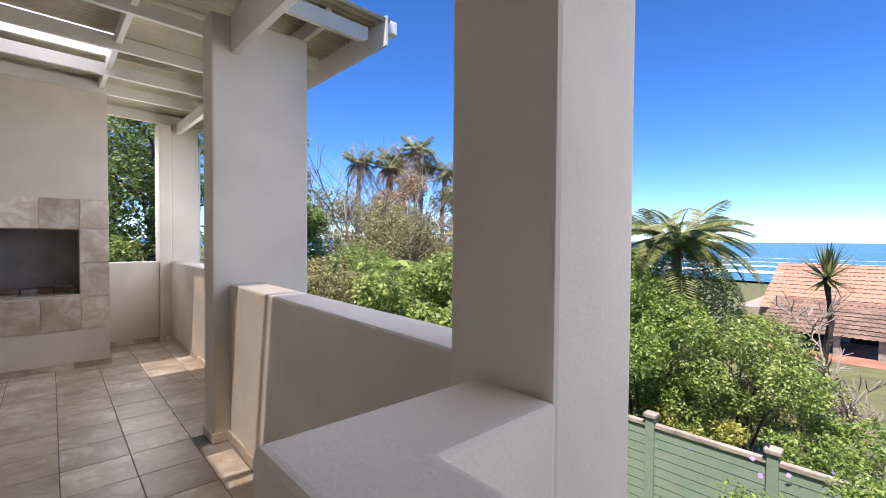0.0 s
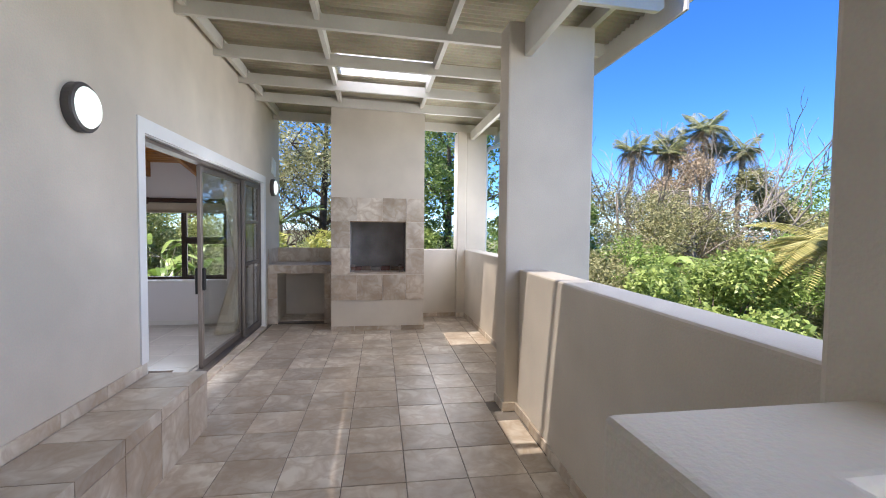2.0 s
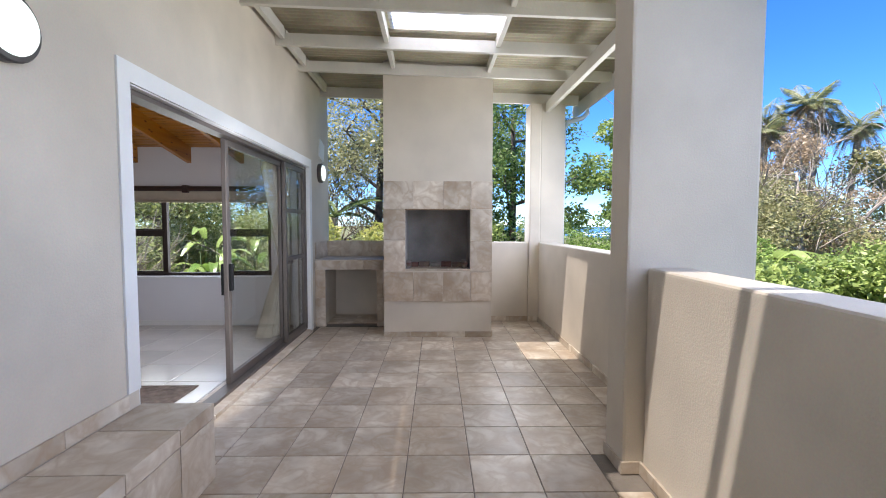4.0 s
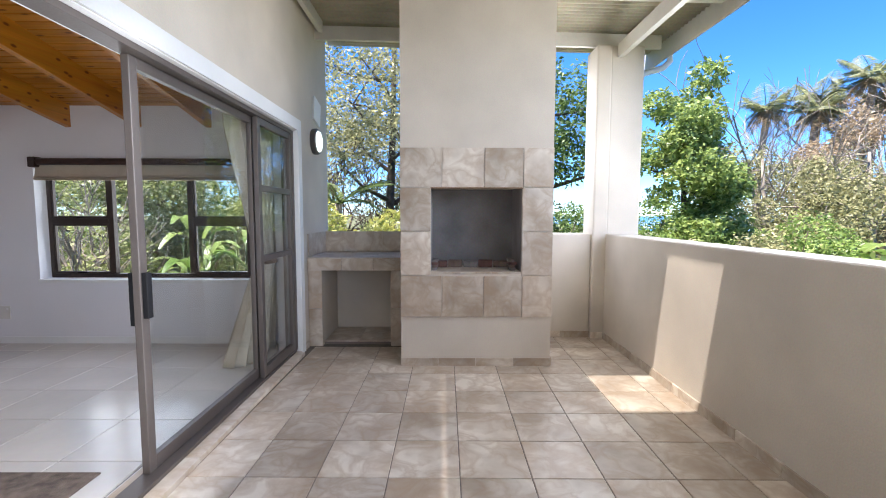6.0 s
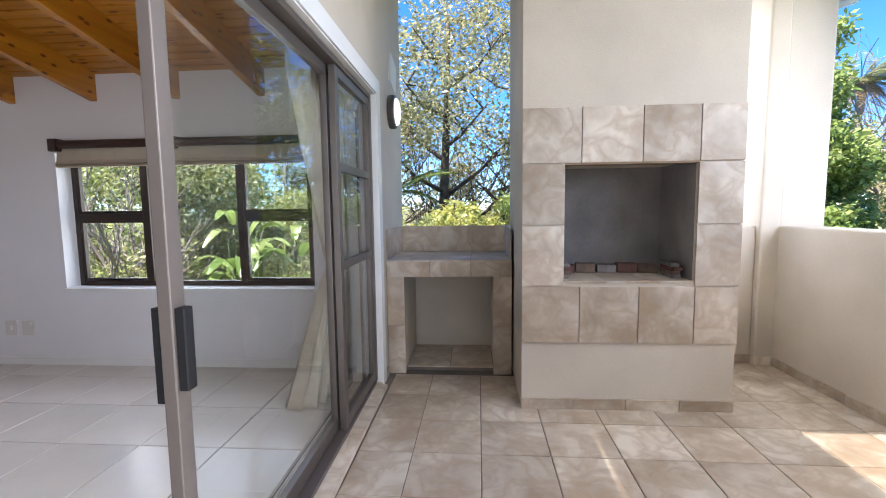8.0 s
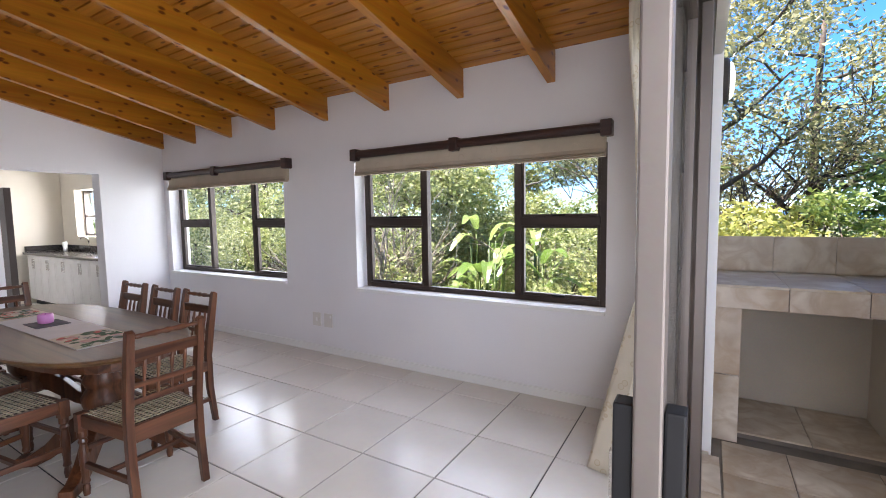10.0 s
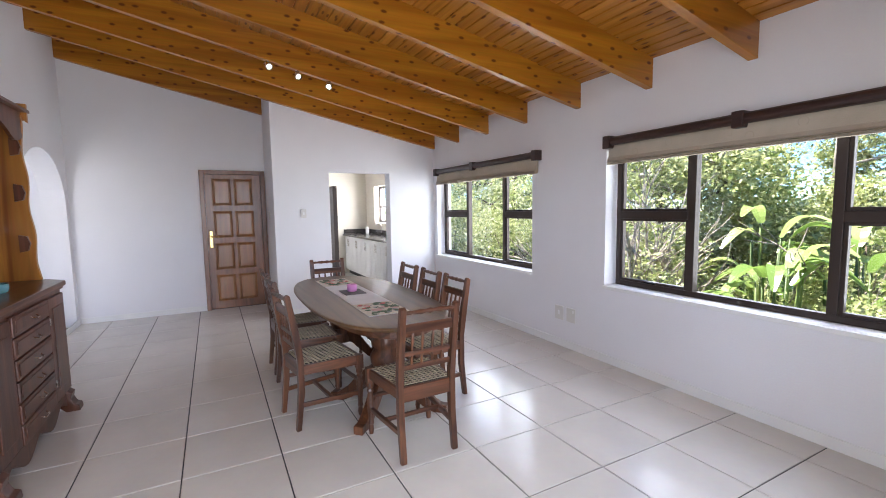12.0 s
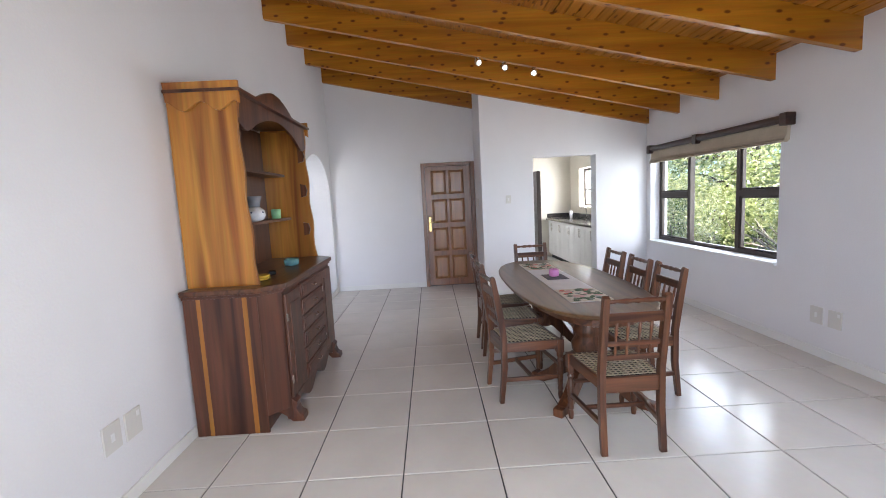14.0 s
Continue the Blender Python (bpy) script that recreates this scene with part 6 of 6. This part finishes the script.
part("shaped_skirt", bm, DRESSER_DARK, dres, "scalloped base skirt")
for x in (DX0 - 0.16, DX1 + 0.16):
    bm = bmesh.new()
    outline_prism(bm, [(3.50, 0.16), (3.66, 0.16), (3.70, 0.13), (3.69, 0.09), (3.71, 0.05), (3.735, 0.04), (3.74, 0.0), (3.66, 0.0), (3.62, 0.04), (3.55, 0.08)], x - 0.045, x + 0.045, swap=True)
    o = part("scroll_foot", bm, DRESSER_DARK, dres, "carved scroll foot", bevel=0.006)
    o.location.z = 0.02
block("plinth", DX1 + 0.01, DX0 - 0.012, YS + 0.02, 3.54, 0.02, 0.125, DRESSER_DARK, dres)
# plate rack
HX0, HX1, HY = DX0 - 0.09, DX1 - 0.01, 3.52
for x, s in ((HX0, 1), (HX1, -1)):
    bm = bmesh.new()
    pts = [(YS + 0.012, 0.941), (YS + 0.012, 2.08), (HY - 0.03, 2.08)]
    for k in range(31):
        f = k / 30
        z = 2.08 - f * 1.139
        pts.append((HY - 0.012 + 0.008 * math.sin(f * 3 * 2 * math.pi + 0.6) + 0.03 * f * f, z))
    outline_prism(bm, pts, x - 0.014, x + 0.014, swap=True)
    part("rack_side", bm, DRESSER_HONEY, dres, "honey-coloured scalloped side board")
block("rack_back", HX1 + 0.014, HX0 - 0.014, YS + 0.012, YS + 0.028, 0.941, 2.08, DRESSER_DARK, dres)
for z, dep in ((1.29, 3.33), (1.68, 3.30)):
    block("shelf", HX1 + 0.014, HX0 - 0.014, YS + 0.028, dep, z, z + 0.022, DARK_WOOD_X, dres, bevel=0.004)
bm = bmesh.new()
pts = []
W = HX0 - HX1
for k in range(41):
    f = k / 40
    z = 1.93 + 0.11 * max(0, math.sin(math.pi * (f - 0.16) / 0.68)) ** 0.8 if 0.16 < f < 0.84 else 1.93 - 0.035 * math.sin(math.pi * (f / 0.16 if f < 0.16 else (1 - f) / 0.16)) + 0.0
    pts.append((HX1 + W * f, z))
top = []
for k in range(41):
    f = 1 - k / 40
    z = 2.12 + (0.12 * math.sin(math.pi * (f - 0.2) / 0.6) if 0.2 < f < 0.8 else 0)
    top.append((HX1 + W * f, z))
outline_prism(bm, pts + top, HY - 0.03, HY - 0.008)
part("arched_cornice", bm, DRESSER_DARK, dres, "arched and scalloped front board")
for x, s in ((HX0, 1), (HX1, -1)):
    bm = bmesh.new()
    pts = [(YS + 0.012, 2.16), (HY + 0.02, 2.16), (HY + 0.02, 2.03)]
    for k in range(17):
        f = k / 16
        pts.append((HY + 0.0 - (HY - YS - 0.02) * f, 2.02 + 0.028 * math.cos(f * 4 * math.pi)))
    outline_prism(bm, pts, x + s * 0.016, x + s * 0.04, swap=True)
    part("side_cornice", bm, DRESSER_HONEY, dres, bevel=0.002)
block("rack_top", HX1 - 0.045, HX0 + 0.045, YS + 0.012, HY + 0.03, 2.10, 2.118, DRESSER_DARK, dres)
for z in (1.2, 1.55, 1.86):
    for x in (HX0 - 0.026, HX1 + 0.026):
        bm = bmesh.new()
        outline_prism(bm, [(HY - 0.075, z - 0.06), (HY - 0.03, z - 0.05), (HY - 0.015, z), (HY - 0.03, z + 0.05), (HY - 0.075, z + 0.06)], x - 0.012, x + 0.012, swap=True)
        part("scallop", bm, DRESSER_DARK, dres)

YS = YS_ROOM
# ornaments
def on_dresser(x, y, z):
    v = DRES @ Vector((x, y, z))
    return pose(v.x, v.y, v.z + 0.001)


CER = mat("white_glaze", (0.74, 0.75, 0.78), 0.15, vary=0.05, scale=20)
vase = thing("vase", "round white vase with grey glass neck on the shelf", "vase", at=on_dresser(-5.36, 3.30, 1.3125))
bm = bmesh.new()
lathe(bm, [(0.035, 0), (0.06, 0.012), (0.078, 0.045), (0.07, 0.085), (0.045, 0.105), (0.04, 0.11)], 24)
part("belly", bm, CER, vase, smooth=True)
bm = bmesh.new()
lathe(bm, [(0.038, 0.108), (0.045, 0.14), (0.06, 0.195), (0.056, 0.195), (0.04, 0.14)], 24)
part("neck", bm, mat("grey_glass", (0.25, 0.27, 0.30), 0.1, vary=0.05), vase, "smoky grey glass neck", smooth=True)
for k in range(5):
    bm = bmesh.new()
    a = k * 1.25
    lathe(bm, [(0.008, 0), (0.007, 0.003)], 8, Matrix.Translation((0.072 * math.cos(a), 0.072 * math.sin(a), 0.07)) @ Vector((math.cos(a), math.sin(a), 0.35)).to_track_quat("Z", "Y").to_matrix().to_4x4())
    part("dot", bm, mat("dot_blue", (0.1, 0.1, 0.2), 0.4), vase)
plate = thing("plate", "white patterned plate standing on the shelf", "plate", at=on_dresser(-5.30, 3.17, 1.8275) @ pose(0, 0, 0, 72, 0, -8))
bm = bmesh.new()
lathe(bm, [(0.06, 0), (0.075, 0.004), (0.125, 0.018), (0.122, 0.021), (0.07, 0.008)], 32)
part("dish", bm, CER, plate, smooth=True)
bm = bmesh.new()
for k in range(9):
    a = k * 0.7
    lathe(bm, [(0.012, 0.0), (0.01, 0.002)], 8, Matrix.Translation((0.05 * math.cos(a) * (k % 3) / 2, 0.05 * math.sin(a), 0.0085)))
part("painted_flowers", bm, fm[2], plate)


def cup(name, at, r, h, m, label, category):
    T = tagged(new(name), label, category)
    T.matrix_basis = at
    bm = bmesh.new()
    lathe(bm, [(r * 0.75, 0), (r * 0.9, h * 0.1), (r, h * 0.6), (r * 0.95, h), (r * 0.85, h), (r * 0.8, h * 0.4)], 20)
    part("bowl", bm, m, T, smooth=True)


cup("candle_cup", on_dresser(-5.82, 3.29, 1.3125), 0.042, 0.085, mat("green_glass", (0.30, 0.62, 0.34), 0.3), "pale green glass candle cup on the shelf", "cup")
cup("bowl", on_dresser(-5.55, 3.48, 0.9405), 0.062, 0.055, mat("teal_glaze", (0.16, 0.38, 0.40), 0.2), "small teal glazed bowl on the dresser", "bowl")
for k in range(2):
    bm = bmesh.new()
    lathe(bm, [(0.06, 0), (0.068, 0.006), (0.066, 0.014), (0.06, 0.016)], 24)
    o = finish(bm, "yellow_saucer", mat("yellow_glaze", (0.75, 0.48, 0.05), 0.3), smooth=True)
    o.matrix_basis = on_dresser(-4.93, 3.47, 0.9405 + k * 0.0165)
    tagged(o, "yellow glazed saucer stacked on the dresser", "saucer", "stack of saucers")
bm = bmesh.new()
box(bm, -0.05, 0.05, -0.025, 0.025, 0, 0.022)
o = finish(bm, "spectacle_case", BLACK, bevel=0.008)
o.matrix_basis = on_dresser(-5.15, 3.47, 0.9405) @ pose(0, 0, 0, 0, 0, 20)
tagged(o, "small black case lying on the dresser", "case")

# ---- panelled door ----
pd = tagged(new("door_1"), "closed brown panelled wooden door with brass handle", "door", kind="structure")
block("frame", XD - 0.05, XD + 0.03, 4.410, 4.470, 0.02, 2.04, DOOR_WOOD, pd, bevel=0.005)
block("frame", XD - 0.05, XD + 0.03, 5.210, 5.275, 0.02, 2.04, DOOR_WOOD, pd, bevel=0.005)
block("frame", XD - 0.05, XD + 0.03, 4.470, 5.210, 1.985, 2.04, DOOR_WOOD, pd, bevel=0.005)
lf = block("leaf", XD - 0.045, XD - 0.01, 4.472, 5.208, 0.03, 1.983, DOOR_WOOD, pd)
for r in range(4):
    z0 = 0.14 + r * 0.465
    for c in range(2):
        y0 = 4.562 + c * 0.287
        bm = bmesh.new()
        a = [bm.verts.new((XD - 0.0095, y, z)) for y, z in ((y0, z0), (y0 + 0.25, z0), (y0 + 0.25, z0 + 0.385), (y0, z0 + 0.385))]
        b = [bm.verts.new((XD + 0.006, y, z)) for y, z in ((y0 + 0.022, z0 + 0.022), (y0 + 0.228, z0 + 0.022), (y0 + 0.228, z0 + 0.363), (y0 + 0.022, z0 + 0.363))]
        c2 = [bm.verts.new((XD - 0.002, y, z)) for y, z in ((y0 + 0.04, z0 + 0.04), (y0 + 0.21, z0 + 0.04), (y0 + 0.21, z0 + 0.345), (y0 + 0.04, z0 + 0.345))]
        for p, q in ((a, b), (b, c2)):
            for k in range(4):
                bm.faces.new([p[k], p[(k + 1) % 4], q[(k + 1) % 4], q[k]])
        bm.faces.new(c2)
        part("raised_panel", bm, PANEL_WOOD, lf, "lighter raised panel")
block("backplate", XD - 0.01, XD - 0.004, 4.500, 4.540, 0.93, 1.17, BRASS, lf, "brass backplate", bevel=0.002)
bm = bmesh.new()
tube(bm, [Vector((XD - 0.004, 4.5200, 1.09)), Vector((XD + 0.045, 4.5200, 1.09)), Vector((XD + 0.05, 4.545, 1.09)), Vector((XD + 0.048, 4.635, 1.085))], [0.009, 0.009, 0.009, 0.007], 8)
part("lever_handle", bm, BRASS, lf, "brass lever handle", smooth=True)


# ---- switches and sockets ----
PLATE = mat("aged_cream_plastic", (0.69, 0.67, 0.63), 0.4, vary=0.03, bump=0.0)


def plate_at(name, m, w, h, label, category, holes=0, group=""):
    T = thing(name, label, category, group, m)
    block("cover", -w / 2, w / 2, -h / 2, h / 2, 0, 0.011, PLATE, T, bevel=0.003)
    if holes:
        for x, y in ((0, 0.018), (-0.014, -0.006), (0.014, -0.006)):
            block("hole", x - 0.004, x + 0.004, y - 0.005, y + 0.005, 0.0088, 0.0096, BLACK, T)
        block("rocker", w * 0.2, w * 0.38, h * 0.18, h * 0.38, 0.009, 0.012, WHITE_PLASTIC, T)
    else:
        block("rocker", -0.012, 0.012, -0.02, 0.02, 0.009, 0.013, WHITE_PLASTIC, T, bevel=0.002)




def on_north(x, z):
    return Matrix.Translation((x, YN, z)) @ Matrix.Rotation(math.pi / 2, 4, "X")


def on_south(x, z):
    return Matrix.Translation((x, YS, z)) @ Matrix.Rotation(math.pi, 4, "Z") @ Matrix.Rotation(math.pi / 2, 4, "X")


def on_west(x, y, z):
    return Matrix.Translation((x, y, z)) @ Matrix.Rotation(math.pi / 2, 4, "Z") @ Matrix.Rotation(math.pi / 2, 4, "X")


plate_at("wall_socket", on_north(-5.200, 0.365), 0.115, 0.14, "white plastic blank wall plate near the floor", "socket", 0, "wall sockets")
plate_at("wall_socket", on_north(-5.035, 0.365), 0.115, 0.14, "white plastic wall socket near the floor", "socket", 1, "wall sockets")
plate_at("wall_socket", on_south(-3.820, 0.405), 0.115, 0.14, "white plastic blank wall plate near the floor", "socket", 0, "wall sockets")
plate_at("wall_socket", on_south(-3.970, 0.40), 0.115, 0.14, "white plastic wall socket near the floor", "socket", 1, "wall sockets")
plate_at("light_switch", on_west(XO, 5.655, 1.405), 0.075, 0.115, "white plastic light switch on the wall", "switch", 0, "light switches")
plate_at("light_switch", Matrix.Translation((XO - 0.5, 5.280, 1.38)) @ Matrix.Rotation(math.pi / 2, 4, "X"), 0.075, 0.115, "white plastic light switch on the wall", "switch", 0, "light switches")

# ---- ceiling spotlights on the beam ----
SPOT_GLOW = glow_mat("spot_glow", (1.0, 0.92, 0.8), 5.0)
spots = thing("spotlight_bar", "bar of three lit chrome spotlights under a pine beam", "spotlight")
sx = -6.515
for i, y in enumerate((5.10, 5.38, 5.69)):
    zb = ceiling_z(y) - 0.225
    block("mount", sx - 0.02, sx + 0.02, y - 0.02, y + 0.02, zb - 0.03, zb - 0.001, CHROME, spots)
    m = Matrix.Translation((sx + 0.02, y, zb - 0.045)) @ Matrix.Rotation(radians(125), 4, "Y") @ Matrix.Rotation(radians(-15 + 15 * i), 4, "X")
    bm = bmesh.new()
    lathe(bm, [(0.018, -0.03), (0.028, -0.02), (0.032, 0.03), (0.034, 0.05), (0.03, 0.05)], 16, m)
    hd = part("spot_head", bm, CHROME, spots, "chrome spot head")
    bm = bmesh.new()
    lathe(bm, [(0.022, 0.046), (0.021, 0.0515)], 16, m)
    part("lens", bm, SPOT_GLOW, hd, "lit lens")

# ---- curtain by the sliding door ----
CURT = printed(mat("cream_curtain", (0.68, 0.62, 0.50), 0.9, vary=0.05, scale=6, fine=180, bump=0.3), 17.0, (0.52, 0.44, 0.31))
cur = thing("curtain", "cream patterned curtain tied back beside the sliding door", "curtain")
bm = bmesh.new()
NU, NV = 150, 46
rows = []
for j in range(NV + 1):
    z = 0.03 + (2.50 - 0.03) * j / NV
    if z > 0.98:
        f = min(1, (z - 0.98) / 1.2)
        w = 0.30 + 0.55 * f ** 0.7
        y0, depth, xc = 7.47 - 0.02 * f, 0.036 + 0.014 * f, -2.005
    else:
        f = (0.98 - z) / 0.95
        w = 0.30 + 0.40 * f ** 0.8
        y0, depth, xc = 7.47 + 0.06 * f, 0.045 + 0.055 * f, -2.01 - 0.14 * f ** 0.9
    row = []
    for i in range(NU + 1):
        u = i / NU
        a = u * 2 * math.pi * 9.5
        yy = y0 - w * u
        xx = xc - depth * math.sin(a + 0.5 * math.sin(z * 2)) - depth * 0.35 * math.sin(2.3 * a + 1 + z)
        row.append(bm.verts.new((xx, yy + 0.012 * math.cos(a * 1.0), z)))
    rows.append(row)
for p, q in zip(rows, rows[1:]):
    for i in range(NU):
        bm.faces.new([p[i], p[i + 1], q[i + 1], q[i]])
cl = part("cloth", bm, CURT, cur, "cream printed cloth in pleats", smooth=True)
s = cl.modifiers.new("thickness", "SOLIDIFY")
s.thickness = 0.003
bm = bmesh.new()
lathe(bm, [(0.155, 0.955), (0.168, 0.965), (0.168, 1.0), (0.155, 1.01)], 24, Matrix.Translation((-1.995, 7.32, 0)) @ Matrix.Diagonal((0.42, 1.0, 1.0, 1.0)))
part("tie_back", bm, mat("brown_tie", (0.10, 0.06, 0.045), 0.8), cur, "dark brown tie-back")
pole = thing("curtain_pole", "dark wooden curtain pole above the sliding door", "curtain pole")
bm = bmesh.new()
lathe(bm, [(0.02, 0), (0.02, 4.2)], 12, Matrix.Translation((-1.995, 3.4, 2.52)) @ Matrix.Rotation(-math.pi / 2, 4, "X"))
part("rod", bm, DARK_WOOD_Y, pole)
for y in (3.5, 5.5, 7.55):
    block("bracket", -2.01, XI - 0.012, y - 0.02, y + 0.02, 2.50, 2.545, DARK_WOOD_Y, pole, bevel=0.004)

# doormat inside the sliding door
tagged(block("doormat", -2.90, -2.12, 4.50, 5.22, 0.021, 0.03, mat("brown_mat", (0.26, 0.20, 0.16), 0.95, vary=0.2, scale=20, fine=200, bump=0.6), bevel=0.003), "brown woven doormat inside the sliding door", "doormat")

# ---- kitchen through the opening ----
KY, YK = 7.20, 7.76
CAB = mat("white_cabinet_paint", (0.74, 0.73, 0.70), 0.4, vary=0.03)
for i in range(5):
    x1 = XO - 0.62 - i * 0.6
    K = thing("kitchen_cabinet", "white panelled kitchen base cabinet with bar handle", "cabinet", "kitchen base cabinets")
    block("body", x1 - 0.6, x1, KY + 0.02, YK - 0.01, 0.1, 0.86, CAB, K)
    block("plinth", x1 - 0.6, x1, KY + 0.07, YK - 0.01, 0.012, 0.1, BLACK, K)
    for a, b, hx in ((x1 - 0.595, x1 - 0.305, x1 - 0.335), (x1 - 0.295, x1 - 0.005, x1 - 0.265)):
        d = block("door", a, b, KY, KY + 0.018, 0.12, 0.85, CAB, K, bevel=0.003)
        block("panel", a + 0.05, b - 0.05, KY - 0.006, KY, 0.18, 0.79, CAB, d, bevel=0.003)
        block("handle", hx - 0.008, hx + 0.008, KY - 0.025, KY - 0.008, 0.64, 0.80, CHROME, d, "dark metal bar handle", bevel=0.003)
top = block("kitchen_worktop", XO - 3.73, XO - 0.6, KY - 0.03, YK - 0.005, 0.862, 0.90, mat("granite_top", (0.08, 0.07, 0.065), 0.15, vary=0.3, scale=30, fine=120), bevel=0.006)
tagged(top, "dark polished granite kitchen worktop", "worktop")
ups = block("splashback", XO - 3.73, XO - 0.6, YK - 0.02, YK - 0.004, 0.902, 1.0, bpy.data.materials["granite_top"])
tagged(ups, "dark granite upstand behind the worktop", "splashback")
ups2 = block("splashback", XO - 3.73, XO - 3.71, KY, YK - 0.03, 0.902, 1.0, bpy.data.materials["granite_top"])
tagged(ups2, "dark granite upstand behind the worktop", "splashback")
tap = thing("kitchen_tap", "chrome swan-neck tap at the kitchen worktop", "tap", at=pose(XO - 2.4, YK - 0.12, 0.90))
bm = bmesh.new()
tube(bm, [Vector(p) for p in ((0, 0, 0), (0, 0, 0.2), (0, -0.03, 0.25), (0, -0.09, 0.26), (0, -0.13, 0.22))], [0.012] * 5, 8)
part("spout", bm, CHROME, tap, smooth=True)
cup("soap_bottle", pose(XO - 3.3, YK - 0.14, 0.9005), 0.035, 0.16, WHITE_PLASTIC, "white soap bottle on the worktop", "bottle")
fr = thing("kitchen_door_leaf", "dark open door leaf standing in the kitchen opening", "door")
block("body", XO - 0.95, XO - 0.3, 6.14, 6.20, 0.012, 1.80, WINDOW_BRONZE, fr, bevel=0.004)
kw = tagged(new("window_3"), "narrow kitchen window with dark frame", "window", kind="structure")
bm = bmesh.new()
for a in ((-11.19, -11.15, 1.16, 1.94), (-10.25, -10.21, 1.16, 1.94), (-11.15, -10.25, 1.16, 1.20), (-11.15, -10.25, 1.90, 1.94), (-11.15, -10.25, 1.48, 1.52)):
    box(bm, a[0], a[1], YK + 0.12, YK + 0.16, a[2], a[3])
part("window_frame", bm, WINDOW_BRONZE, kw)

# ---- floor tiles, last ----
P = 0.3962
vf = tagged(new("floor_tiles_verandah"), "sand-coloured stone-look floor tiles", kind="structure")
# the tiling is laid a degree off the walls
vf.matrix_world = pose(-0.54, 6.2, 0) @ pose(0, 0, 0, 0, 0, -0.6) @ pose(0.54, -6.2, 0)


def tile_data(name, w, d, h, material, bevel=0.003):
    bm = bmesh.new()
    t = bevel
    lo = [bm.verts.new((x, y, 0)) for x, y in ((-w, -d), (w, -d), (w, d), (-w, d))]
    mi = [bm.verts.new((x, y, h - t)) for x, y in ((-w, -d), (w, -d), (w, d), (-w, d))]
    hi = [bm.verts.new((x, y, h)) for x, y in ((-w + t, -d + t), (w - t, -d + t), (w - t, d - t), (-w + t, d - t))]
    for a, b in ((lo, mi), (mi, hi)):
        for k in range(4):
            bm.faces.new([a[k], a[(k + 1) % 4], b[(k + 1) % 4], b[k]])
    bm.faces.new(hi)
    me = bpy.data.meshes.new(name)
    bm.to_mesh(me); bm.free()
    me.materials.append(material)
    return me


cache = {}


def lay(parent, name, xs, ys, z, h, gap, material, skip=None):
    for x0, x1 in zip(xs, xs[1:]):
        for y0, y1 in zip(ys, ys[1:]):
            if skip and skip((x0 + x1) / 2, (y0 + y1) / 2):
                continue
            key = (name, round(x1 - x0, 3), round(y1 - y0, 3))
            if key not in cache:
                cache[key] = tile_data(name, (x1 - x0) / 2 - gap, (y1 - y0) / 2 - gap, h, material)
            o = new(name, cache[key])
            o.parent = parent
            o.matrix_basis = pose((x0 + x1) / 2, (y0 + y1) / 2, z, random.uniform(-.05, .05), random.uniform(-.05, .05), 0)


random.seed(7)
cols = [-1.326 + P * i for i in range(7)]
ysn = [6.009 - P * 18 + P * i for i in range(13)]
ysn = [y for y in ysn if -1.4 < y < 3.7]
ysf = [ysn[-1] + P * i for i in range(12)]
ysf = [y for y in ysf if y < 8.1] + [8.16]
lay(vf, "floor_tile", [XW + 0.012] + cols + [1.25], ysn, -0.008, 0.008, 0.0025, STONE, lambda x, y: (x > 0.44 and y < 0.7) or (x < -1.34 and 1.6 < y < 3.75))
lay(vf, "floor_tile", [XW + 0.052] + cols + [1.44, 1.66], ysf, -0.008, 0.008, 0.0025, STONE, lambda x, y: (-0.63 < x < 0.78 and y > 7.2) or (x < -0.65 and y > 7.75) or (1.1 < x < 1.7 and y < 3.86))
rf = tagged(new("floor_tiles_room"), "glossy off-white ceramic floor tiles with dark grout", kind="structure")
G, GY = 0.503, 0.512
xs = [XI - 0.02] + [-3.970 + G * (4 - i) for i in range(0, 16)]
xs = sorted([x for x in xs if x > XD - 0.05] + [XD])
ys = [YS] + [4.320 + GY * (i - 2) for i in range(0, 9)] + [YN]
ys = sorted({round(y, 4) for y in ys if YS <= y <= YN})
lay(rf, "floor_tile", xs, ys, 0.012, 0.008, 0.0035, ROOM_TILE)
